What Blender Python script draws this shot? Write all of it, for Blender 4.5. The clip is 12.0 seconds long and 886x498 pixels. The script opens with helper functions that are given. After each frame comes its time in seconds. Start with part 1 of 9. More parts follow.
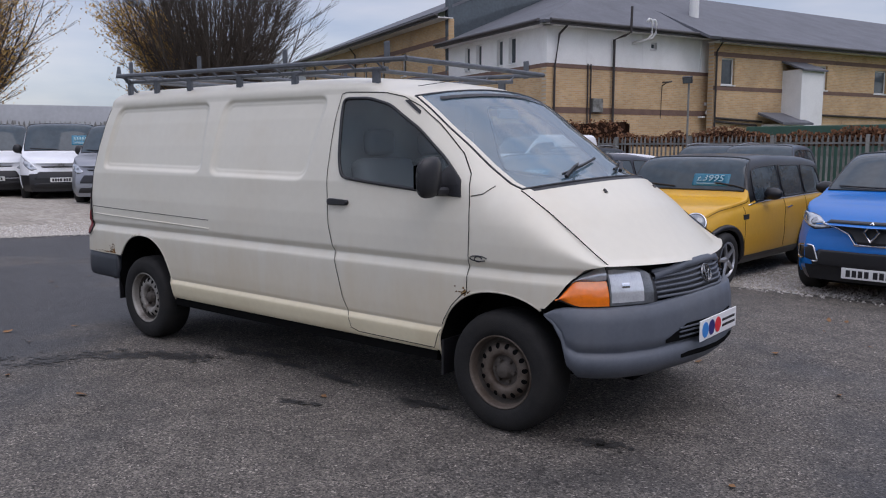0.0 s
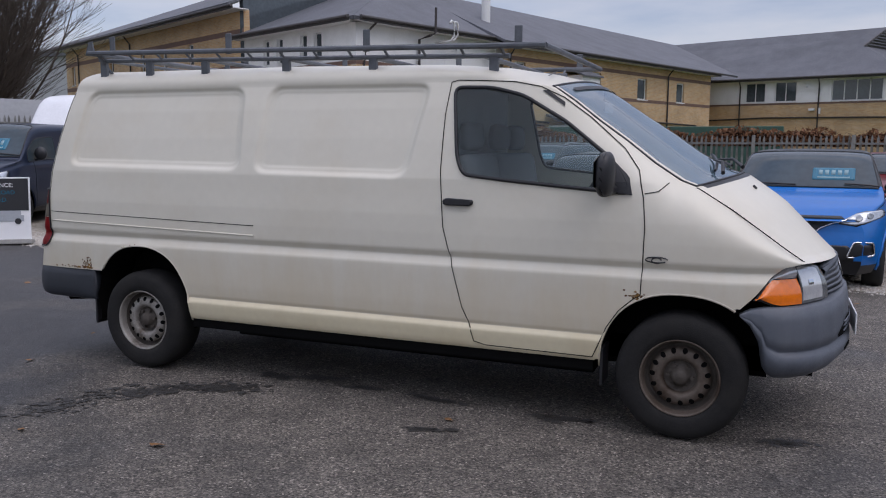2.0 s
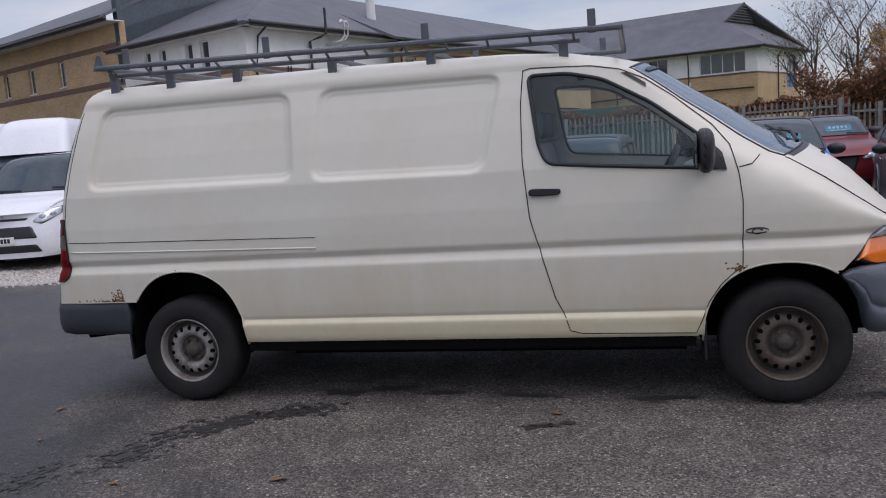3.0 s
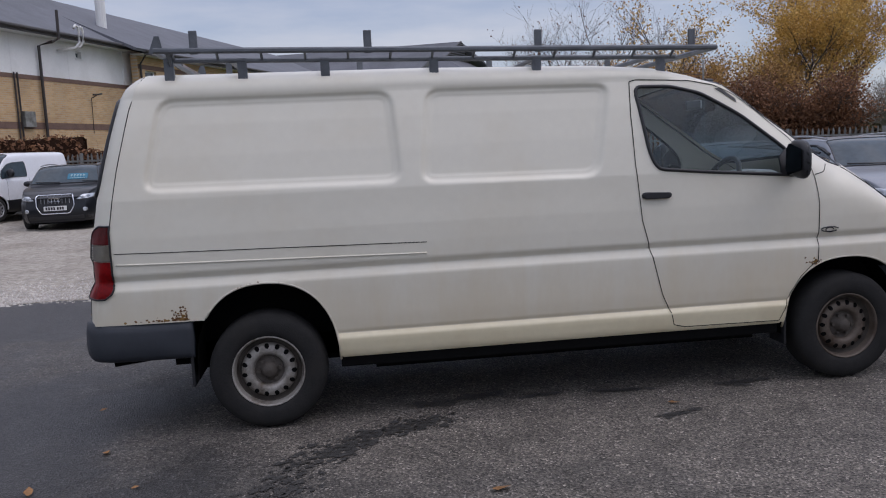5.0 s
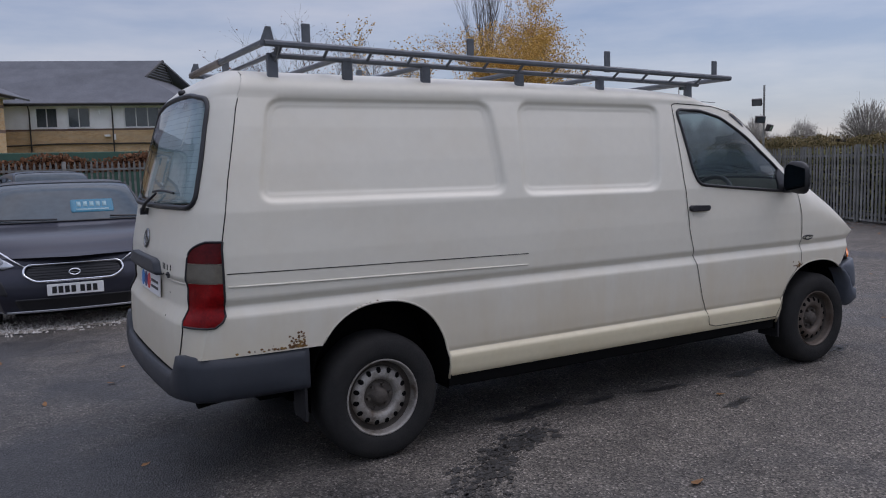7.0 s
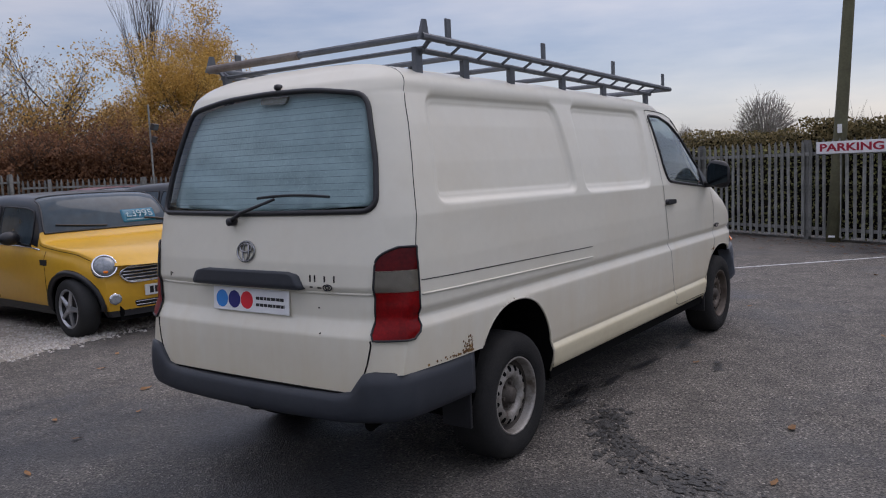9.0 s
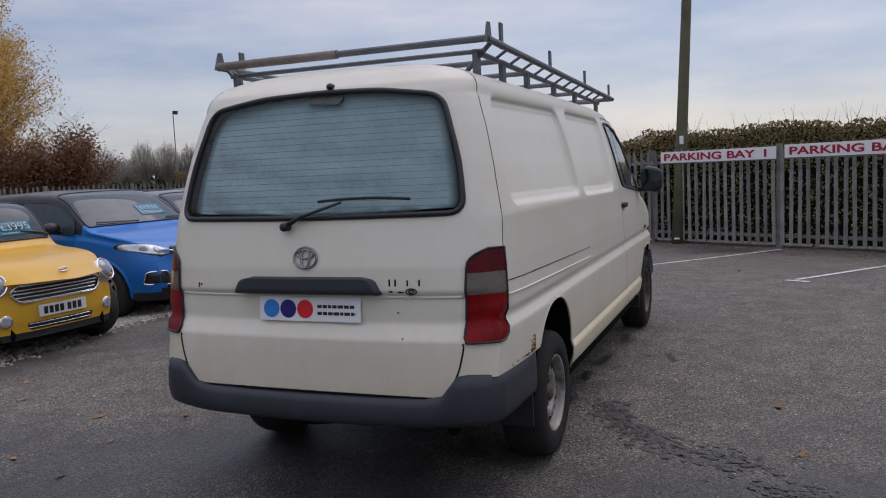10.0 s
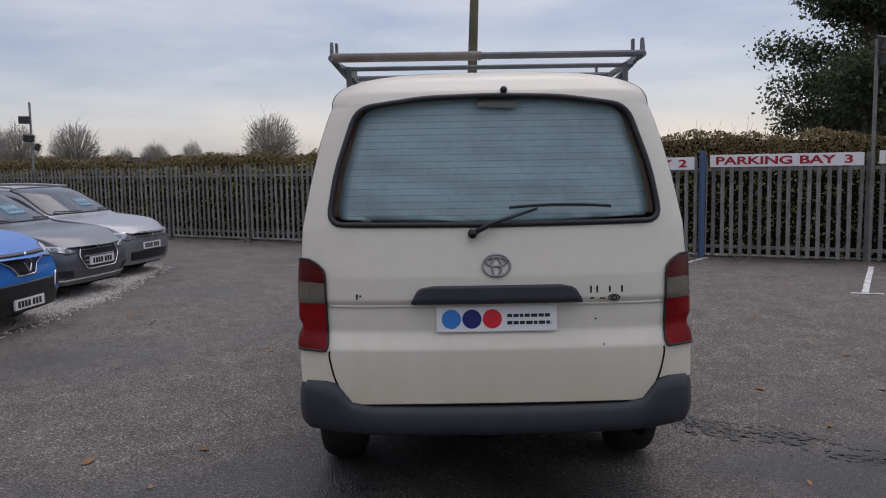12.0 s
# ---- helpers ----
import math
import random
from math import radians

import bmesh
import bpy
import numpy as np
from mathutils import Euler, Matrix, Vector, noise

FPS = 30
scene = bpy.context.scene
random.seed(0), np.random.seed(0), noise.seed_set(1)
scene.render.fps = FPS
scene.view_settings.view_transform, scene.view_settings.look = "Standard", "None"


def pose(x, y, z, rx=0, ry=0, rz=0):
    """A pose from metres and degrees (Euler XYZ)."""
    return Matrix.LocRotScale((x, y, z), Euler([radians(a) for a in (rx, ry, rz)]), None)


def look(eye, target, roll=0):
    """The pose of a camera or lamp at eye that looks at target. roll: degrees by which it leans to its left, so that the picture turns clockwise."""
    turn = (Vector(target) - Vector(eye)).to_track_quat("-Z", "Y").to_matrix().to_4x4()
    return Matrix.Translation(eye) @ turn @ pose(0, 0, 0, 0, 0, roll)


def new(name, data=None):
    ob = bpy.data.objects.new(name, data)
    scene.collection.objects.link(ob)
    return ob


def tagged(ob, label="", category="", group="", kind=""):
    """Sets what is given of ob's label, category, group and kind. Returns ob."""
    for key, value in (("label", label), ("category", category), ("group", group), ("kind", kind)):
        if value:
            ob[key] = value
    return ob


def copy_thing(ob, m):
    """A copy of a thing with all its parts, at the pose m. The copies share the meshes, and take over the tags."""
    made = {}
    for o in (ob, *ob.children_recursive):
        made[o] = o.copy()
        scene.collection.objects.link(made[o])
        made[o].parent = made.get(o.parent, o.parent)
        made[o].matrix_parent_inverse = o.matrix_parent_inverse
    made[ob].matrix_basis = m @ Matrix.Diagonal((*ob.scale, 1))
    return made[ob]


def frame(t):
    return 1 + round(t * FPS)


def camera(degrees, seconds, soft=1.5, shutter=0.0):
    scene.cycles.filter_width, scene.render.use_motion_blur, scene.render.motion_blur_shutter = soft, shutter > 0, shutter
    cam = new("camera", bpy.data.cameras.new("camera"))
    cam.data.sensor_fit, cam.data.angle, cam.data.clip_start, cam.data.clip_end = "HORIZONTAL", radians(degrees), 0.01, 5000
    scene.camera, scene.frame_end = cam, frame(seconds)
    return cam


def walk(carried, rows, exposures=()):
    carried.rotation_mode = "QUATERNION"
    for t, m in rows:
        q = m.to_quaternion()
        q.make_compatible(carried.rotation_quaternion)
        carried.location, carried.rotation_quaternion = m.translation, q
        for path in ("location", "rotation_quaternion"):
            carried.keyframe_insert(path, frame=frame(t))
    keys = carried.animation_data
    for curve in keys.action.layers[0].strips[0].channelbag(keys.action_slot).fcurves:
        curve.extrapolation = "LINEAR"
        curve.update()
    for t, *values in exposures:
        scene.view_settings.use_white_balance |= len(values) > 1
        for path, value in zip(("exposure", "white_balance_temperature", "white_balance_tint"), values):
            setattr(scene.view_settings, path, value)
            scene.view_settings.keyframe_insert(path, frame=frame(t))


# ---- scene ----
cam = camera(57.7, 12.0, soft=1.1)
METRES = 13.53
ROWS = [
    (0.0, 0.0, 0.0, 0.0, 0.14, -8.18, -1.0),
    (0.5, -0.0298, 0.0133, -0.0003, -2.94, -7.99, -1.08),
    (1.0, -0.0666, 0.0237, -0.0013, -6.77, -7.74, -0.62),
    (1.5, -0.1059, 0.0391, -0.0032, -10.16, -7.91, -0.5),
    (2.0, -0.147, 0.0525, -0.0056, -16.8, -7.9, -1.64),
    (2.5, -0.1837, 0.0703, -0.0056, -20.63, -7.93, 1.37),
    (4.5, -0.3254, 0.1589, -0.0096, -42.65, -8.0, 1.03),
    (5.0, -0.3553, 0.1906, -0.0101, -46.51, -7.05, 1.18),
    (5.5, -0.3831, 0.2213, -0.0114, -51.78, -7.03, 0.75),
    (6.0, -0.4037, 0.258, -0.0121, -56.69, -5.82, 0.38),
    (6.5, -0.4249, 0.2952, -0.0144, -62.75, -5.72, -0.19),
    (7.0, -0.4411, 0.3348, -0.0149, -68.78, -5.33, 0.18),
    (9.0, -0.4688, 0.5068, -0.0184, -93.58, -4.61, 1.64),
    (9.5, -0.4617, 0.5495, -0.0183, -99.58, -4.13, 1.24),
    (10.0, -0.4532, 0.5916, -0.0188, -107.17, -4.25, 2.07),
    (10.5, -0.4383, 0.6307, -0.0189, -111.54, -4.57, 2.0),
    (11.0, -0.421, 0.6666, -0.0182, -117.42, -4.66, 1.7),
    (11.5, -0.401, 0.7008, -0.0171, -123.35, -4.74, 1.48),
    (12.0, -0.374, 0.7306, -0.0148, -129.3, -4.36, 0.95),
]
BASE = pose(5.768, -4.252, 0.044) @ pose(0, 0, 0, 0, 1.5, 0) @ pose(0, 0, 1.461, 0, 0, 39.05)
walk(cam, [(t, BASE @ pose(METRES * x, METRES * y, METRES * z, 90 + pitch, roll, yaw)) for t, x, y, z, yaw, pitch, roll in ROWS],
     [(0.0, 0.12, 6550, 18), (2.5, 0.1, 6600, 18), (4.5, 0.1, 6600, 18), (5.5, -0.05, 6450, 18), (7.0, -0.1, 6400, 18), (9.0, 0.0, 6650, 18), (12.0, -0.04, 6900, 18)])

# ---- world and light: bright overcast November day ----
world = bpy.data.worlds.new("overcast_sky")
scene.world = world
world.use_nodes = True
wn, wl = world.node_tree.nodes, world.node_tree.links
wn.clear()
sky = wn.new("ShaderNodeTexSky")
sky.sky_type = "NISHITA"
sky.sun_disc = False
sky.sun_elevation, sky.sun_rotation = radians(56), radians(106)
sky.air_density, sky.dust_density, sky.ozone_density = 1.0, 1.0, 2.0
coord = wn.new("ShaderNodeTexCoord")
maps = wn.new("ShaderNodeMapping")
maps.inputs["Scale"].default_value = (1.0, 1.0, 5.0)
cloud = wn.new("ShaderNodeTexNoise")
cloud.inputs["Scale"].default_value, cloud.inputs["Detail"].default_value, cloud.inputs["Roughness"].default_value = 2.6, 7.0, 0.55
ramp = wn.new("ShaderNodeValToRGB")
ramp.color_ramp.elements[0].position, ramp.color_ramp.elements[0].color = 0.33, (0.33, 0.41, 0.57, 1)
ramp.color_ramp.elements[1].position, ramp.color_ramp.elements[1].color = 0.70, (0.82, 0.80, 0.81, 1)
mid = ramp.color_ramp.elements.new(0.50)
mid.color = (0.57, 0.61, 0.70, 1)
skybg = wn.new("ShaderNodeBackground")
skybg.inputs["Strength"].default_value = 0.05
cloudbg = wn.new("ShaderNodeBackground")
cloudbg.inputs["Strength"].default_value = 0.51
both = wn.new("ShaderNodeAddShader")
out = wn.new("ShaderNodeOutputWorld")
wl.new(coord.outputs["Generated"], maps.inputs["Vector"])
wl.new(maps.outputs["Vector"], cloud.inputs["Vector"])
wl.new(cloud.outputs["Fac"], ramp.inputs["Fac"])
# an overcast sky grows brighter towards the zenith
rise = wn.new("ShaderNodeSeparateXYZ")
wl.new(coord.outputs["Generated"], rise.inputs["Vector"])
gain = wn.new("ShaderNodeMapRange")
gain.inputs["From Min"].default_value, gain.inputs["From Max"].default_value = 0.25, 0.9
gain.inputs["To Min"].default_value, gain.inputs["To Max"].default_value = 1.0, 3.1
wl.new(rise.outputs["Z"], gain.inputs["Value"])
bright = wn.new("ShaderNodeVectorMath")
bright.operation = "SCALE"
wl.new(ramp.outputs["Color"], bright.inputs[0])
wl.new(gain.outputs["Result"], bright.inputs["Scale"])
wl.new(bright.outputs["Vector"], cloudbg.inputs["Color"])
wl.new(sky.outputs["Color"], skybg.inputs["Color"])
wl.new(skybg.outputs["Background"], both.inputs[0])
wl.new(cloudbg.outputs["Background"], both.inputs[1])
wl.new(both.outputs["Shader"], out.inputs["Surface"])

sun = new("sun", bpy.data.lights.new("sun", "SUN"))
sun.data.energy, sun.data.angle, sun.data.color = 0.65, radians(45), (1.0, 0.965, 0.93)
sun.matrix_world = look((14, -4, 22), (0, 0, 0))

# ---- materials ----
def mat(name, base, rough=0.6, metal=0.0, vary=0.12, scale=6.0, bump=0.0, bump_scale=80.0, coat=0.0, dark=None, spot=0.0,
        spot_scale=2.0, spec=0.5, island=False, obj=False):
    """A surface with colour variation at two scales, optional stains of a second colour and fine relief."""
    m = bpy.data.materials.new(name)
    m.use_nodes = True
    n, l = m.node_tree.nodes, m.node_tree.links
    b = n["Principled BSDF"]
    b.inputs["Roughness"].default_value, b.inputs["Metallic"].default_value = rough, metal
    b.inputs["Coat Weight"].default_value, b.inputs["Coat Roughness"].default_value = coat, 0.06
    b.inputs["Specular IOR Level"].default_value = spec
    tc = n.new("ShaderNodeTexCoord")
    a = n.new("ShaderNodeTexNoise")
    a.inputs["Scale"].default_value, a.inputs["Detail"].default_value = scale, 6.0
    l.new(tc.outputs["Object"], a.inputs["Vector"])
    f = n.new("ShaderNodeTexNoise")
    f.inputs["Scale"].default_value, f.inputs["Detail"].default_value = scale * 9.0, 3.0
    l.new(tc.outputs["Object"], f.inputs["Vector"])
    mixf = n.new("ShaderNodeMath")
    mixf.operation = "ADD"
    l.new(a.outputs["Fac"], mixf.inputs[0])
    l.new(f.outputs["Fac"], mixf.inputs[1])
    last = mixf.outputs[0]
    lo, hi = 0.6, 1.4
    if island or obj:
        g = n.new("ShaderNodeNewGeometry" if island else "ShaderNodeObjectInfo")
        add = n.new("ShaderNodeMath")
        add.operation = "MULTIPLY_ADD"
        add.inputs[1].default_value = 0.8
        l.new(g.outputs["Random Per Island" if island else "Random"], add.inputs[0])
        l.new(last, add.inputs[2])
        last, hi = add.outputs[0], 2.1
    rng = n.new("ShaderNodeMapRange")
    rng.inputs["From Min"].default_value, rng.inputs["From Max"].default_value = lo, hi
    rng.inputs["To Min"].default_value, rng.inputs["To Max"].default_value = 1 - vary, 1 + vary
    l.new(last, rng.inputs["Value"])
    mul = n.new("ShaderNodeVectorMath")
    mul.operation = "SCALE"
    mul.inputs[0].default_value = base
    l.new(rng.outputs["Result"], mul.inputs["Scale"])
    colour = mul.outputs["Vector"]
    if dark is not None:
        s = n.new("ShaderNodeTexNoise")
        s.inputs["Scale"].default_value, s.inputs["Detail"].default_value, s.inputs["Roughness"].default_value = spot_scale, 8.0, 0.65
        l.new(tc.outputs["Object"], s.inputs["Vector"])
        r = n.new("ShaderNodeMapRange")
        r.inputs["From Min"].default_value, r.inputs["From Max"].default_value = 0.48, 0.68
        r.inputs["To Max"].default_value = spot
        l.new(s.outputs["Fac"], r.inputs["Value"])
        mx = n.new("ShaderNodeMix")
        mx.data_type = "RGBA"
        l.new(r.outputs["Result"], mx.inputs["Factor"])
        l.new(colour, mx.inputs["A"])
        mx.inputs["B"].default_value = (*dark, 1)
        colour = mx.outputs["Result"]
    l.new(colour, b.inputs["Base Color"])
    if bump:
        bn = n.new("ShaderNodeTexNoise")
        bn.inputs["Scale"].default_value, bn.inputs["Detail"].default_value = bump_scale, 4.0
        l.new(tc.outputs["Object"], bn.inputs["Vector"])
        bp = n.new("ShaderNodeBump")
        bp.inputs["Strength"].default_value, bp.inputs["Distance"].default_value = bump, 0.02
        l.new(bn.outputs["Fac"], bp.inputs["Height"])
        l.new(bp.outputs["Normal"], b.inputs["Normal"])
    return m


def glass_mat(name, tint, mixing, rough=0.02, veil=0.0, veil_colour=(0.5, 0.58, 0.64)):
    """Thin tinted glass: a clear pane with a mirror gloss on it and, where wanted, a diffuse veil."""
    m = bpy.data.materials.new(name)
    m.use_nodes = True
    n, l = m.node_tree.nodes, m.node_tree.links
    n.clear()
    o = n.new("ShaderNodeOutputMaterial")
    t = n.new("ShaderNodeBsdfTransparent")
    t.inputs["Color"].default_value = (*tint, 1)
    g = n.new("ShaderNodeBsdfGlossy")
    g.inputs["Roughness"].default_value = rough
    lw_ = n.new("ShaderNodeLayerWeight")
    lw_.inputs["Blend"].default_value = 0.5
    pw = n.new("ShaderNodeMath")
    pw.operation = "POWER"
    pw.inputs[1].default_value = 4.0
    l.new(lw_.outputs["Facing"], pw.inputs[0])
    f0 = ((mixing - 1) / (mixing + 1)) ** 2
    fr = n.new("ShaderNodeMath")
    fr.operation = "MULTIPLY_ADD"
    fr.inputs[1].default_value, fr.inputs[2].default_value = 1 - f0, f0
    l.new(pw.outputs[0], fr.inputs[0])
    mx = n.new("ShaderNodeMixShader")
    l.new(fr.outputs[0], mx.inputs["Fac"])
    clear = t.outputs["BSDF"]
    if veil:
        df = n.new("ShaderNodeBsdfDiffuse")
        df.inputs["Color"].default_value = (*veil_colour, 1)
        nz = n.new("ShaderNodeTexNoise")
        nz.inputs["Scale"].default_value, nz.inputs["Detail"].default_value = 2.5, 5
        tc = n.new("ShaderNodeTexCoord")
        l.new(tc.outputs["Object"], nz.inputs["Vector"])
        mr = n.new("ShaderNodeMapRange")
        mr.inputs["From Min"].default_value, mr.inputs["From Max"].default_value = 0.3, 0.7
        mr.inputs["To Min"].default_value, mr.inputs["To Max"].default_value = veil * 0.88, min(1.0, veil * 1.12)
        l.new(nz.outputs["Fac"], mr.inputs["Value"])
        mm = n.new("ShaderNodeMixShader")
        l.new(mr.outputs["Result"], mm.inputs["Fac"])
        l.new(clear, mm.inputs[1])
        l.new(df.outputs["BSDF"], mm.inputs[2])
        clear = mm.outputs["Shader"]
    l.new(clear, mx.inputs[1])
    l.new(g.outputs["BSDF"], mx.inputs[2])
    l.new(mx.outputs["Shader"], o.inputs["Surface"])
    return m


M = {}
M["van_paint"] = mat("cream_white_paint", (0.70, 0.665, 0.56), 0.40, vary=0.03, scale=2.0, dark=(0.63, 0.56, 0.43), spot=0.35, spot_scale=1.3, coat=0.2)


def lower_tint(m, colour, low, high, strength):
    """Adds a streaky second colour to a paint, strongest at the sills and thinning out in runs further up."""
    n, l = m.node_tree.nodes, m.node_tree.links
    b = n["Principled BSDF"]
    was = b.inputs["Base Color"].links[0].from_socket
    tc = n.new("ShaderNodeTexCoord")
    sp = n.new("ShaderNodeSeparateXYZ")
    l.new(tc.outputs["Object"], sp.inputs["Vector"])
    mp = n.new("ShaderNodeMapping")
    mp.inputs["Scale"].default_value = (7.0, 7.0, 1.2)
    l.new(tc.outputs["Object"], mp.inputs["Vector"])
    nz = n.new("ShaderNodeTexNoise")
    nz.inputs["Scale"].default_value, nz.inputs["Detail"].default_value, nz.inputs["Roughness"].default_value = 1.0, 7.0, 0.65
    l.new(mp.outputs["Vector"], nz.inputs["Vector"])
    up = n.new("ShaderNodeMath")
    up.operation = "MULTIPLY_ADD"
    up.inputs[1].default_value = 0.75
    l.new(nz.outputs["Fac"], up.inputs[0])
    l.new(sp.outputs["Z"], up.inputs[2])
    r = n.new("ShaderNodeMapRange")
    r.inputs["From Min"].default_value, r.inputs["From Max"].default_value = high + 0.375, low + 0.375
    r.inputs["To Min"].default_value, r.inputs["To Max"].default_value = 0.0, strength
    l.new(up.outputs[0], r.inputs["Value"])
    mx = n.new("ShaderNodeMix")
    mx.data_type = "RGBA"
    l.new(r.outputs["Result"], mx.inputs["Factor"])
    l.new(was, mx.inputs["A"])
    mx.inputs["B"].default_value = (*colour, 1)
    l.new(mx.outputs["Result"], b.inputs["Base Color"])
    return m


# the van's paint turns yellower towards the sills
lower_tint(M["van_paint"], (0.58, 0.46, 0.27), 0.30, 0.90, 0.55)
M["sill_paint"] = mat("yellowed_cream_sill_paint", (0.74, 0.66, 0.46), 0.4, vary=0.05, scale=3.0, dark=(0.62, 0.52, 0.33), spot=0.45, spot_scale=2.2, coat=0.2)
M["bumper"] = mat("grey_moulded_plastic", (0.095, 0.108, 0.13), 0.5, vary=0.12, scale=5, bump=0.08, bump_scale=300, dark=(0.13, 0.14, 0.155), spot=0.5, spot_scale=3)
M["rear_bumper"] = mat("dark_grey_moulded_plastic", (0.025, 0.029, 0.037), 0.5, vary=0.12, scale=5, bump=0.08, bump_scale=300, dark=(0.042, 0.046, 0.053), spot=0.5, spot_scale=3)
M["black"] = mat("black_plastic", (0.012, 0.012, 0.014), 0.45, vary=0.2, bump=0.05, bump_scale=250)
M["rubber"] = mat("tyre_rubber", (0.022, 0.0215, 0.021), 0.85, spec=0.2, vary=0.25, scale=12, bump=0.2, bump_scale=160, dark=(0.028, 0.026, 0.023), spot=0.5, spot_scale=6)
M["gap"] = mat("panel_gap_dark", (0.012, 0.011, 0.010), 0.9, vary=0.1, spec=0.1)
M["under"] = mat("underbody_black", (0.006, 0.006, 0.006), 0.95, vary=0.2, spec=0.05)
M["steel"] = mat("worn_steel_rim", (0.33, 0.31, 0.28), 0.55, 0.4, vary=0.25, scale=14, dark=(0.07, 0.045, 0.025), spot=0.85, spot_scale=9, bump=0.1)
M["rusty_steel"] = mat("rusty_steel_rim", (0.125, 0.10, 0.08), 0.6, 0.3, vary=0.3, scale=14, dark=(0.05, 0.03, 0.018), spot=0.9, spot_scale=8, bump=0.1)
M["dish"] = mat("brown_stained_wheel_disc", (0.085, 0.072, 0.06), 0.7, 0.2, vary=0.35, scale=16, dark=(0.035, 0.028, 0.022), spot=0.7, spot_scale=10, bump=0.15)
M["rack"] = mat("galvanised_rack_steel", (0.13, 0.14, 0.155), 0.55, 0.4, vary=0.2, scale=20, dark=(0.07, 0.075, 0.08), spot=0.6, spot_scale=6)
M["chrome"] = mat("chrome", (0.75, 0.76, 0.78), 0.12, 1.0, vary=0.03)
M["worn_chrome"] = mat("worn_chrome", (0.30, 0.30, 0.30), 0.25, 1.0, vary=0.3, scale=30)
M["red_lens"] = mat("red_lamp_lens", (0.19, 0.002, 0.003), 0.35, vary=0.5, scale=9, coat=0.08, spec=0.15)
M["dark_red_lens"] = mat("dark_red_lamp_lens", (0.085, 0.002, 0.003), 0.35, vary=0.45, scale=9, coat=0.08, spec=0.15)
M["clear_lens"] = mat("smoked_clear_lens", (0.13, 0.115, 0.09), 0.25, vary=0.2, scale=30, coat=0.15, spec=0.3)
M["orange_lens"] = mat("orange_indicator_lens", (0.85, 0.19, 0.01), 0.15, vary=0.15, scale=40, coat=0.6)
M["lamp_housing"] = mat("headlamp_housing", (0.13, 0.14, 0.15), 0.15, 0.2, vary=0.4, scale=20, coat=0.8)
M["lamp_glass"] = mat("headlamp_lens", (0.66, 0.68, 0.70), 0.12, 0.4, vary=0.22, scale=16, coat=0.8)
M["glass"] = glass_mat("tinted_window_glass", (0.86, 0.93, 0.93), 1.40, veil=0.05, veil_colour=(0.45, 0.54, 0.57))
# the windscreen's blue-grey diffuse layer paints in the reflected sky
M["screen"] = glass_mat("windscreen_glass", (0.52, 0.64, 0.68), 2.0, veil=0.40, veil_colour=(0.22, 0.34, 0.43))
M["rear_glass"] = glass_mat("rear_window_glass", (0.88, 0.95, 0.96), 1.16)
M["mirror"] = mat("mirror_glass", (0.035, 0.045, 0.055), 0.06, 1.0, vary=0.05)
M["trim"] = mat("grey_interior_trim", (0.40, 0.415, 0.42), 0.7, vary=0.15, bump=0.1)
M["seat"] = mat("grey_seat_cloth", (0.17, 0.18, 0.19), 0.9, vary=0.2, scale=20, bump=0.2)
M["rust"] = mat("rust", (0.12, 0.055, 0.018), 0.9, vary=0.5, scale=30, bump=0.5, dark=(0.42, 0.25, 0.07), spot=0.9, spot_scale=18)
M["white"] = mat("white_plastic", (0.80, 0.80, 0.80), 0.4, vary=0.03)
M["asphalt"] = None
M["concrete"] = mat("concrete", (0.34, 0.33, 0.31), 0.9, vary=0.2, bump=0.3)
M["render"] = mat("white_render", (0.80, 0.80, 0.78), 0.85, vary=0.05, scale=1.5, bump=0.1, dark=(0.55, 0.54, 0.50), spot=0.35, spot_scale=0.6)
M["brown_band"] = mat("brown_brick_band", (0.17, 0.105, 0.08), 0.85, vary=0.25, scale=3)
M["slate"] = mat("grey_slate", (0.13, 0.135, 0.15), 0.7, vary=0.2, scale=1.2, bump=0.25, bump_scale=12, dark=(0.09, 0.095, 0.105), spot=0.6, spot_scale=0.5, spec=0.3)
M["eave"] = mat("brown_eave_board", (0.07, 0.065, 0.065), 0.6, vary=0.15)
M["pipe"] = mat("brown_plastic_pipe", (0.035, 0.028, 0.026), 0.5)
M["galv"] = mat("galvanised_palisade_steel", (0.245, 0.245, 0.23), 0.65, 0.3, vary=0.45, scale=4, dark=(0.07, 0.068, 0.052), spot=0.8, spot_scale=2.5, obj=True)
M["darkpane"] = mat("dark_window_pane", (0.06, 0.075, 0.085), 0.06, vary=0.3, scale=0.8, coat=0.5)
M["frame_white"] = mat("white_window_frame", (0.72, 0.72, 0.70), 0.5, vary=0.05)
M["bark"] = mat("grey_brown_bark", (0.075, 0.06, 0.048), 0.9, vary=0.3, scale=8, bump=0.5)
M["twig"] = mat("bare_twig", (0.10, 0.075, 0.06), 0.9, vary=0.3, island=True)


